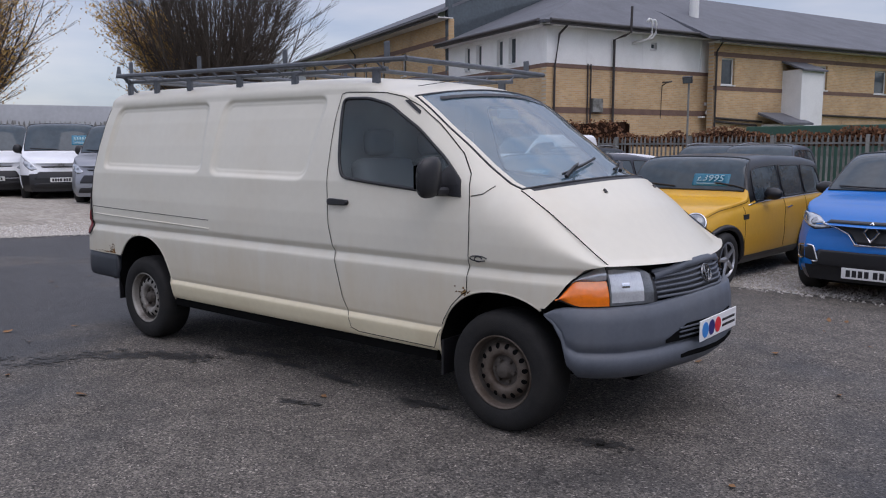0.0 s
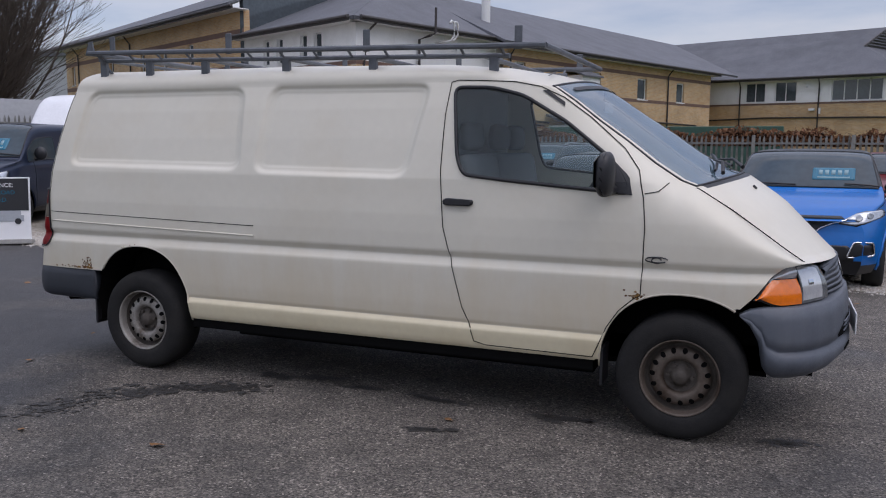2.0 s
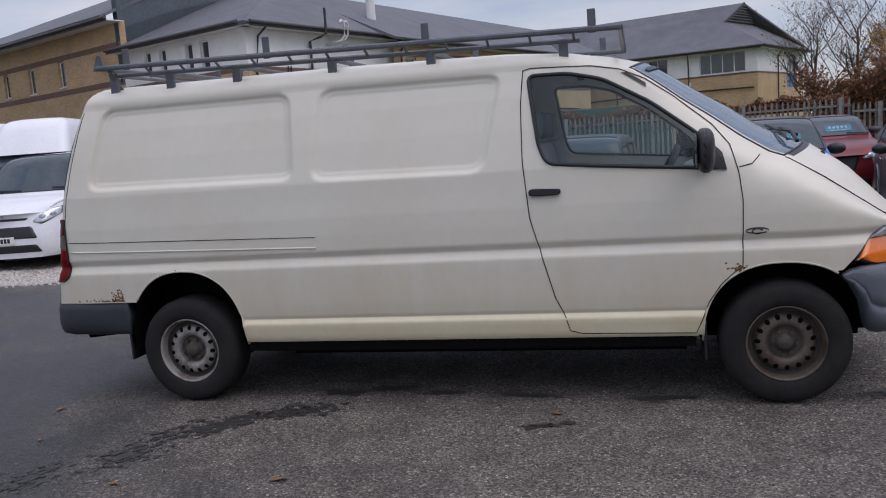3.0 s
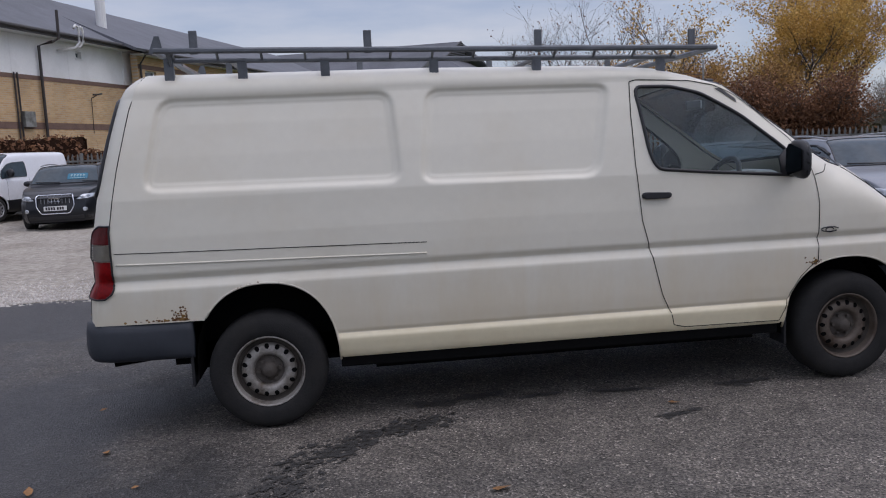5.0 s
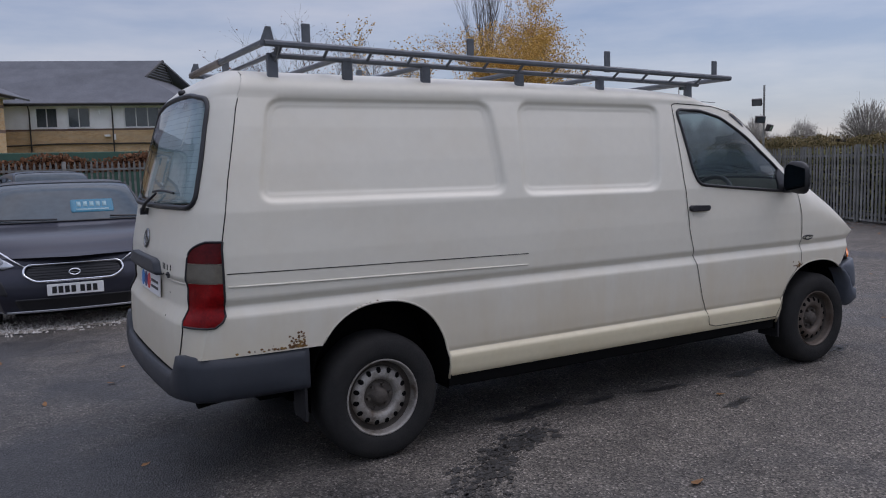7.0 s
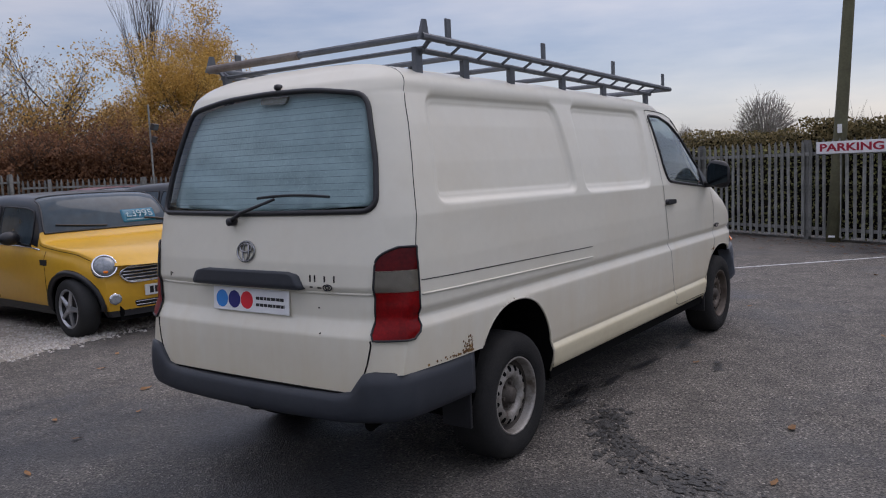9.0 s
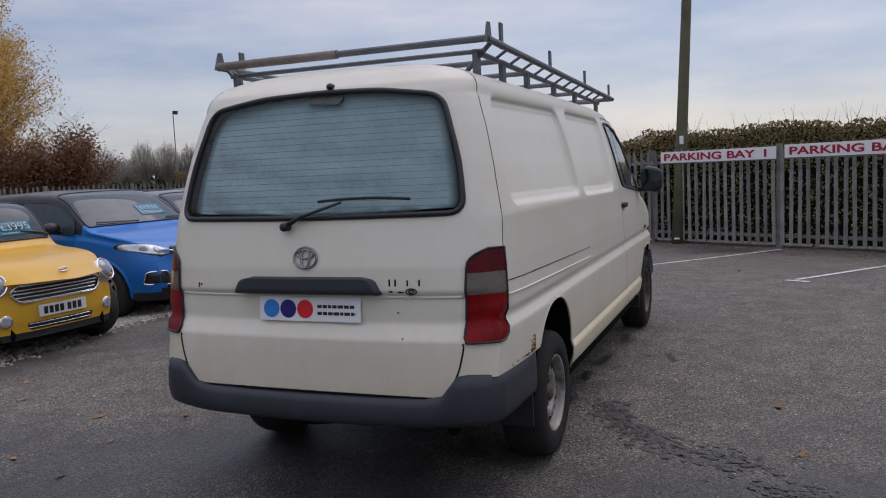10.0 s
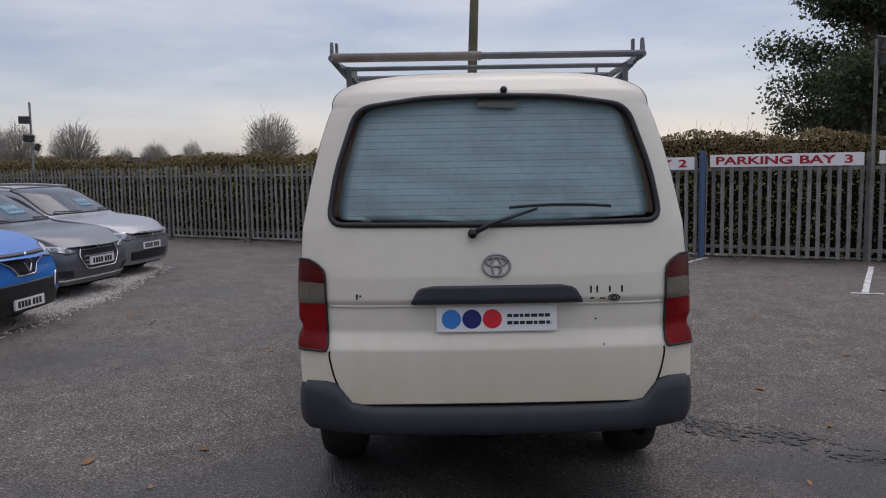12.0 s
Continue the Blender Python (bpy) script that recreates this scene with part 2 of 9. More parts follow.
def leaf_mat(name, a, b):
    """Leaves whose colour goes from a to b, leaf by leaf, a little translucent."""
    m = bpy.data.materials.new(name)
    m.use_nodes = True
    n, l = m.node_tree.nodes, m.node_tree.links
    p = n["Principled BSDF"]
    p.inputs["Roughness"].default_value = 0.7
    p.inputs["Specular IOR Level"].default_value = 0.25
    g = n.new("ShaderNodeNewGeometry")
    r = n.new("ShaderNodeValToRGB")
    r.color_ramp.elements[0].color, r.color_ramp.elements[1].color = (*a, 1), (*b, 1)
    l.new(g.outputs["Random Per Island"], r.inputs["Fac"])
    l.new(r.outputs["Color"], p.inputs["Base Color"])
    tr = n.new("ShaderNodeBsdfTranslucent")
    l.new(r.outputs["Color"], tr.inputs["Color"])
    mx = n.new("ShaderNodeMixShader")
    mx.inputs["Fac"].default_value = 0.3
    l.new(p.outputs["BSDF"], mx.inputs[1])
    l.new(tr.outputs["BSDF"], mx.inputs[2])
    l.new(mx.outputs["Shader"], n["Material Output"].inputs["Surface"])
    return m


M["leaf_gold"] = leaf_mat("golden_leaves", (0.42, 0.23, 0.05), (0.70, 0.46, 0.14))
M["leaf_rust"] = leaf_mat("russet_leaves", (0.11, 0.052, 0.030), (0.29, 0.145, 0.075))
M["leaf_hedge"] = leaf_mat("hedge_leaves", (0.065, 0.060, 0.028), (0.33, 0.255, 0.12))
M["leaf_ivy"] = leaf_mat("ivy_leaves", (0.10, 0.12, 0.04), (0.48, 0.46, 0.20))
M["leaf_pine"] = leaf_mat("pine_needles", (0.035, 0.048, 0.028), (0.11, 0.135, 0.07))
M["leaf_amber"] = leaf_mat("amber_leaves", (0.20, 0.105, 0.04), (0.50, 0.30, 0.10))
M["leaf_far"] = leaf_mat("distant_foliage", (0.10, 0.085, 0.055), (0.20, 0.17, 0.10))


# ---- mesh tools ----
def mesh_of(name, verts, faces, mats, smooth=False, idx=None):
    me = bpy.data.meshes.new(name)
    me.from_pydata([tuple(v) for v in verts], [], faces)
    for m in (mats if isinstance(mats, (list, tuple)) else [mats]):
        me.materials.append(m)
    if idx is not None:
        me.polygons.foreach_set("material_index", idx)
    if smooth:
        me.polygons.foreach_set("use_smooth", [True] * len(me.polygons))
    me.update()
    return me


def part(name, data, material=None, parent=None, label="", smooth=False):
    """One mesh object under a thing or a part, from a bmesh or a (verts, faces) pair or a mesh."""
    if isinstance(data, bmesh.types.BMesh):
        me = bpy.data.meshes.new(name)
        data.to_mesh(me)
        data.free()
        me.materials.append(material)
        if smooth:
            me.polygons.foreach_set("use_smooth", [True] * len(me.polygons))
    elif isinstance(data, tuple):
        me = mesh_of(name, data[0], data[1], material, smooth)
    else:
        me = data
    ob = new(name, me)
    if parent is not None:
        ob.parent = parent
    if label:
        ob["label"] = label
    return ob


def thing(name, label, category, group="", kind="", m=None):
    ob = new(name)
    ob.empty_display_size = 0.2
    if m is not None:
        ob.matrix_basis = m
    return tagged(ob, label, category, group, kind)


def box(x0, x1, y0, y1, z0, z1, bevel=0.0, bm=None):
    """A bevelled box added to bm (or to a new bmesh)."""
    bm = bm or bmesh.new()
    vs = [bm.verts.new((x, y, z)) for x in (x0, x1) for y in (y0, y1) for z in (z0, z1)]
    fs = [(0, 1, 3, 2), (4, 6, 7, 5), (0, 4, 5, 1), (2, 3, 7, 6), (0, 2, 6, 4), (1, 5, 7, 3)]
    made = [bm.faces.new([vs[i] for i in f]) for f in fs]
    if bevel:
        es = {e for f in made for e in f.edges}
        bmesh.ops.bevel(bm, geom=list(es), offset=bevel, segments=2, affect="EDGES", profile=0.5)
    return bm


def tube(points, radius, sides=8, flat=1.0, closed=False, cap=True, up=(0, 0, 1)):
    """(verts, faces) of a round or flattened bar along points. flat: its height to its width. radius: one number or one a point."""
    pts = [Vector(p) for p in points]
    n = len(pts)
    verts, faces = [], []
    for i, p in enumerate(pts):
        a = pts[(i - 1) % n] if closed or i > 0 else pts[i]
        b = pts[(i + 1) % n] if closed or i < n - 1 else pts[i]
        d = (b - a).normalized()
        u = Vector(up)
        if abs(d.dot(u)) > 0.97:
            u = Vector((1, 0, 0))
        s = d.cross(u).normalized()
        v = s.cross(d).normalized()
        r = radius[i] if isinstance(radius, (list, tuple)) else radius
        for k in range(sides):
            th = 2 * math.pi * (k + 0.5) / sides
            verts.append(p + s * (r * math.cos(th)) + v * (r * flat * math.sin(th)))
    rings = n if closed else n - 1
    for i in range(rings):
        for k in range(sides):
            a, b = i * sides + k, i * sides + (k + 1) % sides
            c, d2 = ((i + 1) % n) * sides + (k + 1) % sides, ((i + 1) % n) * sides + k
            faces.append((a, b, c, d2))
    if cap and not closed:
        faces.append(tuple(range(sides))[::-1])
        faces.append(tuple(range((n - 1) * sides, n * sides)))
    return verts, faces


def join(*pairs):
    verts, faces = [], []
    for v, f in pairs:
        k = len(verts)
        verts += list(v)
        faces += [tuple(i + k for i in q) for q in f]
    return verts, faces


def boxes(rows):
    """(verts, faces) of plain boxes, each (x0, x1, y0, y1, z0, z1)."""
    verts, faces = [], []
    for x0, x1, y0, y1, z0, z1 in rows:
        k = len(verts)
        verts += [(x, y, z) for x in (x0, x1) for y in (y0, y1) for z in (z0, z1)]
        faces += [tuple(k + i for i in f) for f in ((0, 1, 3, 2), (4, 6, 7, 5), (0, 4, 5, 1), (2, 3, 7, 6), (0, 2, 6, 4), (1, 5, 7, 3))]
    return verts, faces


def spin(profile, sides=40, axis="y"):
    """(verts, faces) of a profile of (radius, depth) spun round the y axis."""
    verts, faces = [], []
    for r, d in profile:
        for k in range(sides):
            th = 2 * math.pi * k / sides
            verts.append((r * math.cos(th), d, r * math.sin(th)))
    for i in range(len(profile) - 1):
        for k in range(sides):
            faces.append((i * sides + k, i * sides + (k + 1) % sides, (i + 1) * sides + (k + 1) % sides, (i + 1) * sides + k))
    return verts, faces


def lerp_table(table, x):
    """Straight-line look-up in rows of (key, value)."""
    if x <= table[0][0]:
        return table[0][1]
    for (a, va), (b, vb) in zip(table, table[1:]):
        if x <= b:
            return va + (vb - va) * (x - a) / (b - a)
    return table[-1][1]


def inside(poly, x, z):
    hit, j = False, len(poly) - 1
    for i in range(len(poly)):
        (xi, zi), (xj, zj) = poly[i], poly[j]
        if (zi > z) != (zj > z) and x < (xj - xi) * (z - zi) / (zj - zi) + xi:
            hit = not hit
        j = i
    return hit


def edge_distance(poly, x, z):
    """Distance from (x, z) to the outline of poly."""
    best = 9.0
    for i in range(len(poly)):
        (ax, az), (bx, bz) = poly[i - 1], poly[i]
        dx, dz = bx - ax, bz - az
        t = max(0.0, min(1.0, ((x - ax) * dx + (z - az) * dz) / (dx * dx + dz * dz + 1e-9)))
        best = min(best, math.hypot(x - ax - t * dx, z - az - t * dz))
    return best


def rounded(poly, r, steps=5):
    """poly with its corners rounded off by arcs of about radius r."""
    out_ = []
    n = len(poly)
    for i in range(n):
        p, a, b = Vector(poly[i]), Vector(poly[i - 1]), Vector(poly[(i + 1) % n])
        ra = min(r, (a - p).length * 0.45)
        rb = min(r, (b - p).length * 0.45)
        s, e = p + (a - p).normalized() * ra, p + (b - p).normalized() * rb
        for k in range(steps + 1):
            t = k / steps
            q = s * (1 - t) ** 2 + p * 2 * t * (1 - t) + e * t * t
            out_.append((q.x, q.y))
    return out_


def resample(points, step):
    """Points along a line, about step apart."""
    pts = [Vector(p) for p in points]
    out_ = [pts[0]]
    for a, b in zip(pts, pts[1:]):
        n = max(1, round((b - a).length / step))
        out_ += [a.lerp(b, (i + 1) / n) for i in range(n)]
    return out_


def smoothstep(t):
    t = max(0.0, min(1.0, t))
    return t * t * (3 - 2 * t)

# ---- ground ----
def ground_material():
    m = bpy.data.materials.new("tarmac_and_gravel")
    m.use_nodes = True
    n, l = m.node_tree.nodes, m.node_tree.links
    p = n["Principled BSDF"]
    tc = n.new("ShaderNodeTexCoord")
    big = n.new("ShaderNodeTexNoise")
    big.inputs["Scale"].default_value, big.inputs["Detail"].default_value, big.inputs["Roughness"].default_value = 0.45, 8, 0.6
    l.new(tc.outputs["Object"], big.inputs["Vector"])
    # damp tarmac lies behind the van; the rest has dried
    place_ = n.new("ShaderNodeSeparateXYZ")
    l.new(tc.outputs["Object"], place_.inputs["Vector"])
    slope_ = n.new("ShaderNodeMath")
    slope_.operation = "MULTIPLY_ADD"
    slope_.inputs[1].default_value = 0.35
    l.new(place_.outputs["Y"], slope_.inputs[0])
    l.new(place_.outputs["X"], slope_.inputs[2])
    wet = n.new("ShaderNodeMapRange")
    wet.inputs["From Min"].default_value, wet.inputs["From Max"].default_value = -1.6, 0.9
    wet.inputs["To Min"].default_value, wet.inputs["To Max"].default_value = -0.15, 0.07
    l.new(slope_.outputs[0], wet.inputs["Value"])
    dry = n.new("ShaderNodeMath")
    dry.operation = "ADD"
    l.new(big.outputs["Fac"], dry.inputs[0])
    l.new(wet.outputs["Result"], dry.inputs[1])
    damp = n.new("ShaderNodeMapRange")
    damp.inputs["From Min"].default_value, damp.inputs["From Max"].default_value = 0.40, 0.56
    l.new(dry.outputs[0], damp.inputs["Value"])
    grain = n.new("ShaderNodeTexVoronoi")
    grain.inputs["Scale"].default_value = 100
    l.new(tc.outputs["Object"], grain.inputs["Vector"])
    fine = n.new("ShaderNodeTexNoise")
    fine.inputs["Scale"].default_value, fine.inputs["Detail"].default_value = 85, 6
    l.new(tc.outputs["Object"], fine.inputs["Vector"])
    ramp_ = n.new("ShaderNodeValToRGB")
    ramp_.color_ramp.elements[0].position, ramp_.color_ramp.elements[0].color = 0.34, (0.047, 0.044, 0.040, 1)
    ramp_.color_ramp.elements[1].position, ramp_.color_ramp.elements[1].color = 0.70, (0.158, 0.147, 0.133, 1)
    l.new(fine.outputs["Fac"], ramp_.inputs["Fac"])
    dk = n.new("ShaderNodeMix")
    dk.data_type, dk.blend_type = "RGBA", "MULTIPLY"
    dk.inputs["Factor"].default_value = 1.0
    l.new(ramp_.outputs["Color"], dk.inputs["A"])
    tint = n.new("ShaderNodeValToRGB")
    tint.color_ramp.elements[0].color, tint.color_ramp.elements[1].color = (0.40, 0.41, 0.44, 1), (1.22, 1.16, 1.09, 1)
    l.new(damp.outputs["Result"], tint.inputs["Fac"])
    # mottling at hand's breadth and a few dark worn streaks
    mott = n.new("ShaderNodeTexNoise")
    mott.inputs["Scale"].default_value, mott.inputs["Detail"].default_value, mott.inputs["Roughness"].default_value = 3.2, 7, 0.7
    l.new(tc.outputs["Object"], mott.inputs["Vector"])
    mrange = n.new("ShaderNodeMapRange")
    mrange.inputs["From Min"].default_value, mrange.inputs["From Max"].default_value = 0.33, 0.62
    mrange.inputs["To Min"].default_value, mrange.inputs["To Max"].default_value = 0.66, 1.12
    l.new(mott.outputs["Fac"], mrange.inputs["Value"])
    crack = n.new("ShaderNodeTexVoronoi")
    crack.feature = "DISTANCE_TO_EDGE"
    crack.inputs["Scale"].default_value = 0.42
    warp = n.new("ShaderNodeVectorMath")
    warp.operation = "MULTIPLY_ADD"
    warp.inputs[1].default_value = (0.9, 0.9, 0.9)
    l.new(mott.outputs["Color"], warp.inputs[0])
    l.new(tc.outputs["Object"], warp.inputs[2])
    l.new(warp.outputs["Vector"], crack.inputs["Vector"])
    cr = n.new("ShaderNodeMapRange")
    cr.inputs["From Min"].default_value, cr.inputs["From Max"].default_value = 0.0, 0.007
    cr.inputs["To Min"].default_value, cr.inputs["To Max"].default_value = 0.45, 1.0
    l.new(crack.outputs["Distance"], cr.inputs["Value"])
    worn = n.new("ShaderNodeMath")
    worn.operation = "MULTIPLY"
    l.new(mrange.outputs["Result"], worn.inputs[0])
    l.new(cr.outputs["Result"], worn.inputs[1])
    tinted = n.new("ShaderNodeVectorMath")
    tinted.operation = "SCALE"
    l.new(tint.outputs["Color"], tinted.inputs[0])
    l.new(worn.outputs[0], tinted.inputs["Scale"])
    l.new(tinted.outputs["Vector"], dk.inputs["B"])
    chips = n.new("ShaderNodeTexVoronoi")
    chips.inputs["Scale"].default_value = 100
    l.new(tc.outputs["Object"], chips.inputs["Vector"])
    sep = n.new("ShaderNodeSeparateColor")
    l.new(chips.outputs["Color"], sep.inputs["Color"])
    amt = n.new("ShaderNodeMapRange")
    amt.inputs["To Min"].default_value, amt.inputs["To Max"].default_value = 0.30, 1.62
    l.new(sep.outputs["Red"], amt.inputs["Value"])
    # one stone in a dozen is a pale chip
    pale_ = n.new("ShaderNodeMapRange")
    pale_.inputs["From Min"].default_value, pale_.inputs["From Max"].default_value = 0.90, 1.0
    pale_.inputs["To Min"].default_value, pale_.inputs["To Max"].default_value = 0.0, 2.2
    l.new(sep.outputs["Green"], pale_.inputs["Value"])
    chip = n.new("ShaderNodeMath")
    chip.operation = "ADD"
    l.new(amt.outputs["Result"], chip.inputs[0])
    l.new(pale_.outputs["Result"], chip.inputs[1])
    spk = n.new("ShaderNodeVectorMath")
    spk.operation = "SCALE"
    l.new(dk.outputs["Result"], spk.inputs[0])
    l.new(chip.outputs[0], spk.inputs["Scale"])
    l.new(spk.outputs["Vector"], p.inputs["Base Color"])
    rough = n.new("ShaderNodeMapRange")
    rough.inputs["To Min"].default_value, rough.inputs["To Max"].default_value = 0.46, 0.80
    l.new(damp.outputs["Result"], rough.inputs["Value"])
    l.new(rough.outputs["Result"], p.inputs["Roughness"])
    bp = n.new("ShaderNodeBump")
    bp.inputs["Strength"].default_value, bp.inputs["Distance"].default_value = 0.8, 0.008
    l.new(grain.outputs["Distance"], bp.inputs["Height"])
    l.new(bp.outputs["Normal"], p.inputs["Normal"])
    return m


M["asphalt"] = ground_material()
M["gravel"] = mat("pale_limestone_gravel", (0.36, 0.325, 0.275), 0.9, vary=0.6, scale=9, bump=0.8, bump_scale=60, dark=(0.20, 0.17, 0.13), spot=0.6, spot_scale=0.7)
M["stone"] = mat("gravel_stone", (0.47, 0.44, 0.40), 0.9, vary=0.45, island=True, scale=20)
M["grass"] = mat("rough_grass", (0.07, 0.10, 0.03), 0.9, vary=0.4, scale=3, bump=0.6)

def gz(x, y):
    """Height of the yard: flat round the van, falling gently to the parked cars and the fence."""
    return -0.11 * max(smoothstep((y - 1.2) / 5.5), smoothstep((x - 4.6) / 6.5)) - 0.30 * smoothstep((x - 7) / 8) * smoothstep((y - 11) / 7) + 0.32 * smoothstep((-5.5 - x) / 8)


ground = part("ground", boxes([(-900, 900, -900, 900, -0.9, -0.45)]), M["grass"])
tagged(ground, "rough grassland that runs to the horizon", "ground", kind="structure")
gv = [(-60, 0.8), (-30, 0.95), (-20, 1.0), (-16, 1.05), (-13.5, 1.08), (-12, 1.1), (-10.5, 1.12), (-9.2, 1.14), (-7.9, 1.15), (-7.5, 2.6), (-6.9, 3.85), (-3, 4.4), (0, 4.42), (1.7, 4.68), (3, 4.85), (4.8, 4.75), (5.9, 4.6), (8.9, 4.95), (9.6, 5.1), (10.6, 6.6), (14.5, 9.5), (26, 26), (-60, 26)]


def sheet(name, keep, material, lift, x0, x1, y0, y1, step, bump=0.0):
    """A ground sheet on the yard's surface over the cells that keep() wants."""
    nx_, ny_ = int((x1 - x0) / step), int((y1 - y0) / step)
    index, verts, faces = {}, [], []
    for a in range(nx_):
        for b in range(ny_):
            if not keep(x0 + (a + 0.5) * step, y0 + (b + 0.5) * step):
                continue
            ids = []
            for q in ((a, b), (a + 1, b), (a + 1, b + 1), (a, b + 1)):
                if q not in index:
                    index[q] = len(verts)
                    x, y = x0 + q[0] * step, y0 + q[1] * step
                    verts.append((x, y, gz(x, y) + lift + bump * noise.noise((x * 3, y * 3, 1))))
                ids.append(index[q])
            faces.append(tuple(ids))
    return part(name, (verts, faces), material, smooth=True)


tarmac = sheet("tarmac_yard", lambda x, y: True, M["asphalt"], 0.0, -45, 30, -40, 30, 0.75)
tagged(tarmac, "worn dark grey tarmac yard with damp patches", "tarmac", kind="structure")


# the gravel strip, a ragged sheet laid over the tarmac
def gravel_edge():
    fine_ = []
    for a, b in zip(gv, gv[1:] + gv[:1]):
        n_ = max(1, int(math.dist(a, b) / 0.12)) if max(abs(a[0]), abs(b[0])) < 12 and min(a[1], b[1]) < 7 else 1
        for i in range(n_):
            x, y = a[0] + (b[0] - a[0]) * i / n_, a[1] + (b[1] - a[1]) * i / n_
            k = 0.10 if n_ > 1 else 0.0
            fine_.append((x + k * noise.noise((x * 1.7, y * 1.7, 3)), y + k * noise.noise((x * 1.9, y * 1.9, 9)) + 0.5 * k * noise.noise((x * 8, y * 8, 5))))
    return fine_


def gravel_sheet():
    """The gravel's ragged near edge drawn as a strip, with a coarse sheet behind it."""
    edge = [p for p in gravel_edge()]
    lo = [p for p in edge if p[1] < 9.6 and -61 < p[0] < 20]
    verts, faces = [], []
    for k, (x, y) in enumerate(lo):
        for d in (0.0, 0.05, 0.5, 1.0, 1.6, 2.5, 4.0, 20.0):
            yy = min(26.0, y + d)
            verts.append((x, yy, gz(x, yy) + (0.001 if d == 0 else 0.014)))
    for k in range(len(lo) - 1):
        for c in range(7):
            q = k * 8 + c
            faces.append((q, q + 8, q + 9, q + 1))
    return part("gravel_strip", (verts, faces), M["gravel"])


gravel = gravel_sheet()
tagged(gravel, "pale crushed stone parking strip edging the tarmac", "gravel", kind="structure")


def loose_stones():
    """Broken limestone lying along the strip, dense at its edge and thinning on to the tarmac."""
    rnd = random.Random(19)
    edge = [p for p in gravel_edge() if -9 < p[0] < 12 and p[1] < 7]
    verts, faces = [], []
    for k in range(26000):
        ex, ey = rnd.choice(edge)
        d = abs(rnd.gauss(0, 1.0)) if rnd.random() < 0.965 else -abs(rnd.gauss(0, 0.09))
        x, y = ex + rnd.uniform(-0.15, 0.15), ey + d
        r = rnd.uniform(0.008, 0.024)
        z = gz(x, y) + (0.014 if d > 0 else 0.002)
        q = len(verts)
        a = rnd.uniform(0, 6.28)
        for b in range(4):
            t = a + b * 1.5708 + rnd.uniform(-0.4, 0.4)
            verts.append((x + r * rnd.uniform(0.7, 1.3) * math.cos(t), y + r * rnd.uniform(0.7, 1.3) * math.sin(t), z - 0.002))
        verts.append((x + rnd.uniform(-0.3, 0.3) * r, y + rnd.uniform(-0.3, 0.3) * r, z + r * rnd.uniform(0.6, 1.1)))
        faces += [(q, q + 1, q + 4), (q + 1, q + 2, q + 4), (q + 2, q + 3, q + 4), (q + 3, q, q + 4)]
    return part("loose_stones", (verts, faces), M["stone"])


tagged(loose_stones(), "loose pale limestone chippings along the gravel edge", "gravel", kind="stuff")

# ---- the van ----
van = thing("panel_van", "cream-white panel van with grey bumpers, rust and a roof rack", "van")

SIDE_W = [(0.30, 0.835), (0.372, 0.862), (0.388, 0.874), (0.47, 0.889), (0.485, 0.889), (0.510, 0.871), (0.514, 0.870), (0.528, 0.877), (0.60, 0.884), (0.80, 0.891), (0.825, 0.891), (0.868, 0.866),
          (0.874, 0.865), (0.906, 0.884), (1.0, 0.885), (1.1, 0.882), (1.2, 0.874), (1.3, 0.868), (1.52, 0.822), (1.69, 0.778), (1.81, 0.738), (1.84, 0.727), (2.1, 0.60)]
EDGE_Z = [(-1, 1.835), (2.1, 1.835), (2.38, 1.832), (2.55, 1.825), (2.71, 1.79), (2.82, 1.715), (2.96, 1.605), (3.10, 1.505), (3.24, 1.395), (3.376, 1.305), (3.475, 1.268), (3.64, 1.165), (3.80, 1.05), (3.90, 0.978), (3.98, 0.925)]
EDGE_W = [(-1, 0.727), (2.4, 0.727), (2.71, 0.722), (3.0, 0.725), (3.376, 0.735), (3.475, 0.735), (3.8, 0.735), (3.98, 0.74)]
CROWN = [(-1, 0.165), (1.0, 0.155), (2.0, 0.13), (2.38, 0.10), (2.6, 0.07), (2.8, 0.055), (3.2, 0.05), (3.475, 0.055), (3.7, 0.05), (3.98, -0.02)]
BOW = [(-1, 0), (2.2, 0), (2.45, 0.02), (2.6, 0.08), (3.0, 0.15), (3.376, 0.20), (3.475, 0.215), (3.98, 0.180)]
REAR_X = [(0.30, -0.90), (0.64, -0.885), (1.12, -0.78), (1.454, -0.72), (1.78, -0.645), (1.945, -0.585), (2.05, -0.56)]
GATE_X = [(0.30, -0.968), (0.55, -0.97), (0.72, -0.974), (0.79, -0.973), (0.835, -0.944), (0.86, -0.93), (0.97, -0.932), (1.0, -0.955), (1.1, -0.95), (1.33, -0.905), (1.6, -0.835), (1.85, -0.755), (1.90, -0.725), (1.96, -0.65), (2.0, -0.57)]
PANELS = [rounded([(-0.50, 1.842), (0.775, 1.842), (0.805, 1.315), (-0.60, 1.33)], 0.10), rounded([(0.945, 1.845), (2.035, 1.835), (1.92, 1.29), (0.885, 1.305)], 0.10)]
